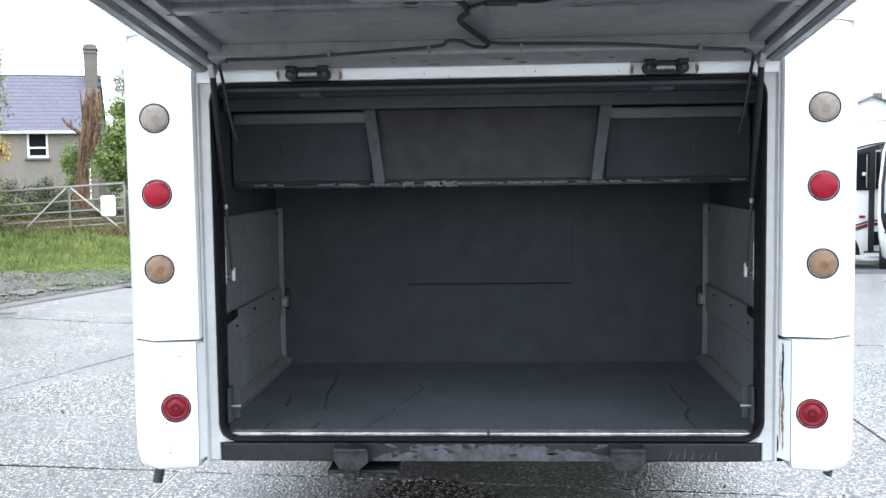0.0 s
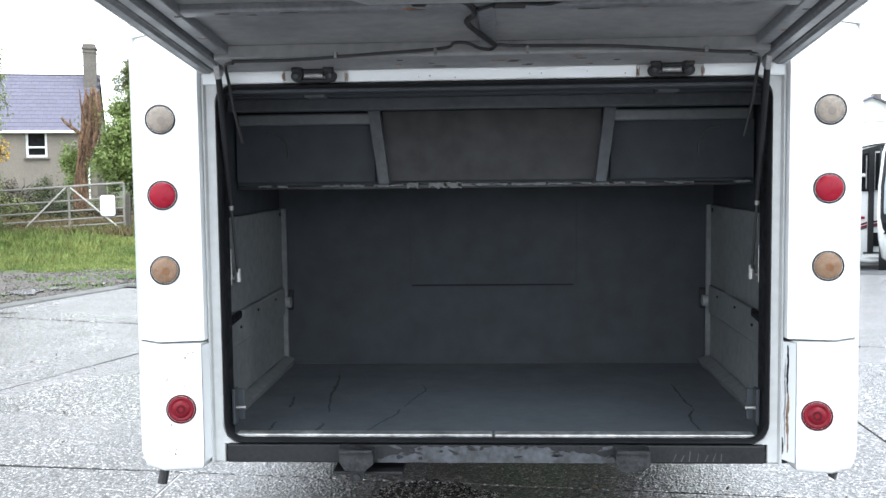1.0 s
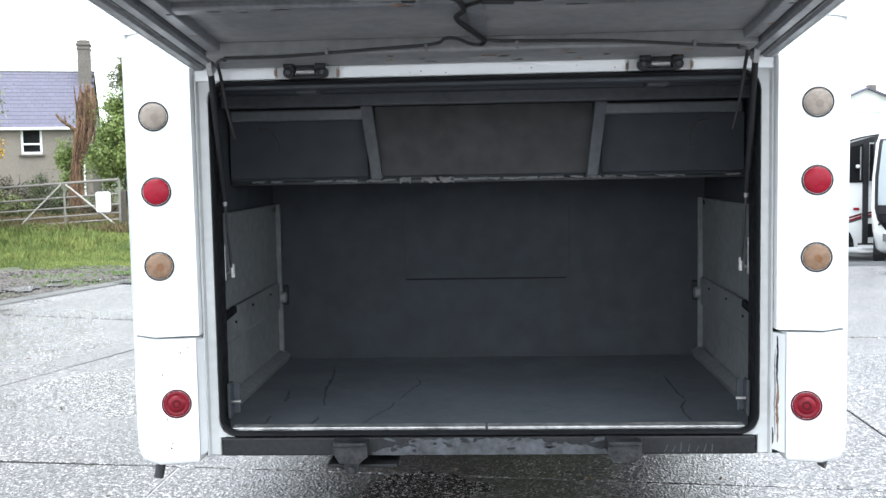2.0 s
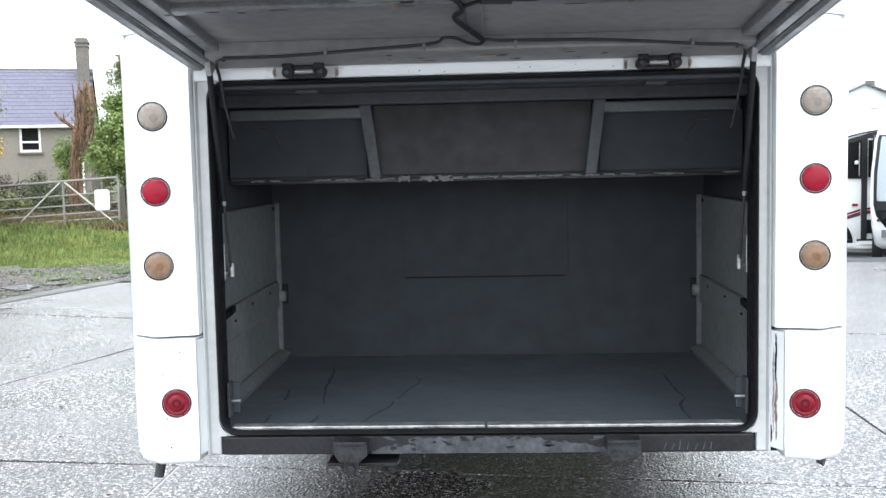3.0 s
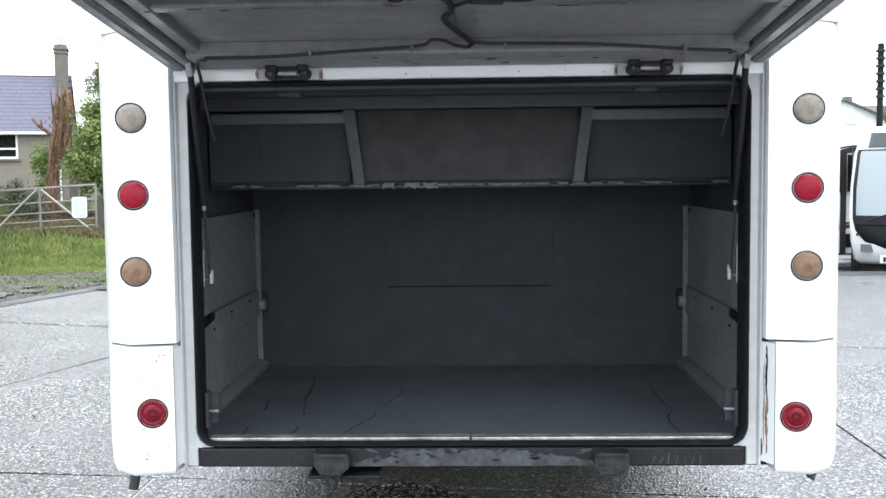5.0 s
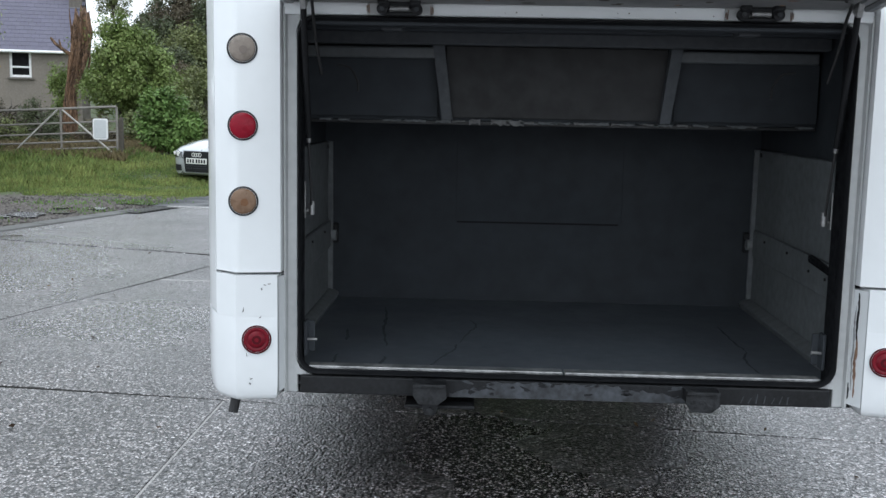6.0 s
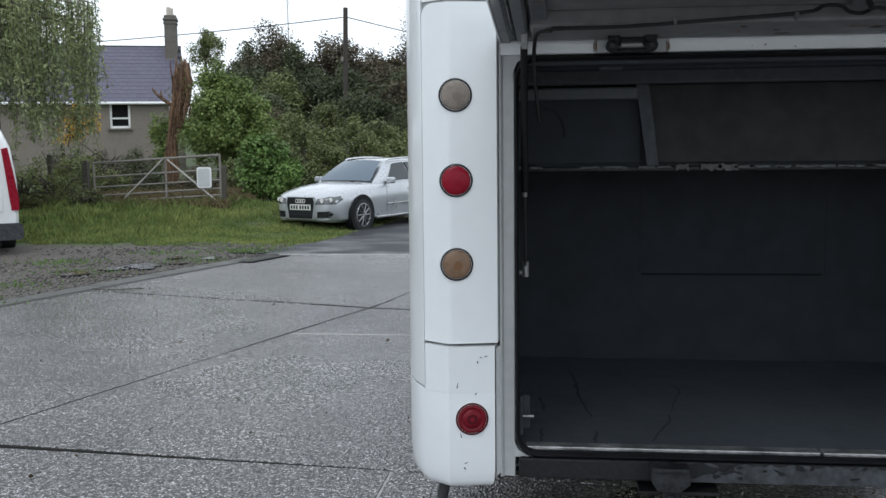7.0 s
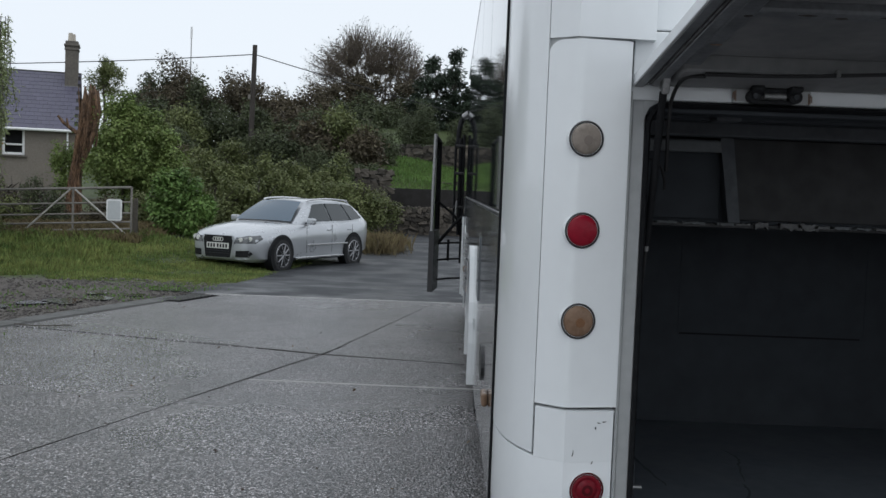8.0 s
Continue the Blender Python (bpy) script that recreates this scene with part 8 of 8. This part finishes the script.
        for y in (1.3, 5.2):
            put("wheel", cyl((0.98 * sd, y, 0.28), (1.11 * sd, y, 0.28), 0.36, n=28), "tyre")
    return c


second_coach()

# ---- distance to the right ----
house = thing("white_house", (22, 60, 3.5), "white gabled house on the hillside", "house")
HB = 2.6
part("wall", prism([(20.2, HB), (24.4, HB), (24.4, 4.7), (22.3, 5.6), (20.2, 4.7)], 60, 66, "y"), M["warm_white"], house)
for s, x0 in ((-1, 20.2), (1, 24.4)):
    part("roof", prism([(22.3, 5.68), (x0 + 0.25 * s, 4.62), (x0 + 0.25 * s, 4.52), (22.3, 5.56)], 59.7, 66.3, "y"), M["slate"], house)
for x in (21.9, 22.8):
    w = part("window", box((x, 59.99, 4.5), (0.45, 0.05, 0.6), 0.01), M["sign_grey"], house)
    part("frame", box((x, 59.97, 4.18), (0.55, 0.08, 0.06), 0.01), M["upvc"], w)
part("garage_wall", box((19.3, 60.5, 3.2), (1.9, 3, 1.6)), M["warm_white"], house)
part("chimney", box((23.6, 63, 5.5), (0.5, 0.5, 1.0), 0.02), M["chimney"], house)
h2 = thing("grey_roofed_house", (26, 64, 3.5), "pale house with grey roof on the hillside", "house")
part("wall", box((27.0, 66, 3.7), (5.5, 4, 2.2)), M["warm_white"], h2)
part("roof", prism([(63.8, 4.75), (66, 5.6), (68.2, 4.75), (68.2, 4.65), (63.8, 4.65)], 24.1, 29.9, "x"), M["chimney"], h2)
for k, (x, y, zc, r) in enumerate(((24.0, 56, 4.7, 1.1), (25.6, 56, 5.2, 1.5), (18.6, 58, 3.2, 1.0), (28, 55, 4.8, 1.6))):
    plant("garden_tree", (x, y, 1.5), [((x, y, zc), (r, r, r)), ((x + 0.7, y, zc - 0.6), (r, r, r * 0.8))], 700, 13, 0.11, "leaf_hedge", 160 + k, "green garden tree beside the houses", "tree", "garden trees", spread=0.2, trunk=0.1)
mast = thing("insulator_pole", (12.9, 30, 0), "dark pole stacked with insulators", "utility pole")
part("post", tube([(12.9, 30, 0), (12.9, 30, 5.4)], 0.10, 10), M["seal"], mast)
for k in range(7):
    part("insulator", cyl((12.9, 30, 3.7 + 0.24 * k), (12.9, 30, 3.78 + 0.24 * k), 0.17, 0.12, n=14), M["seal"], mast)
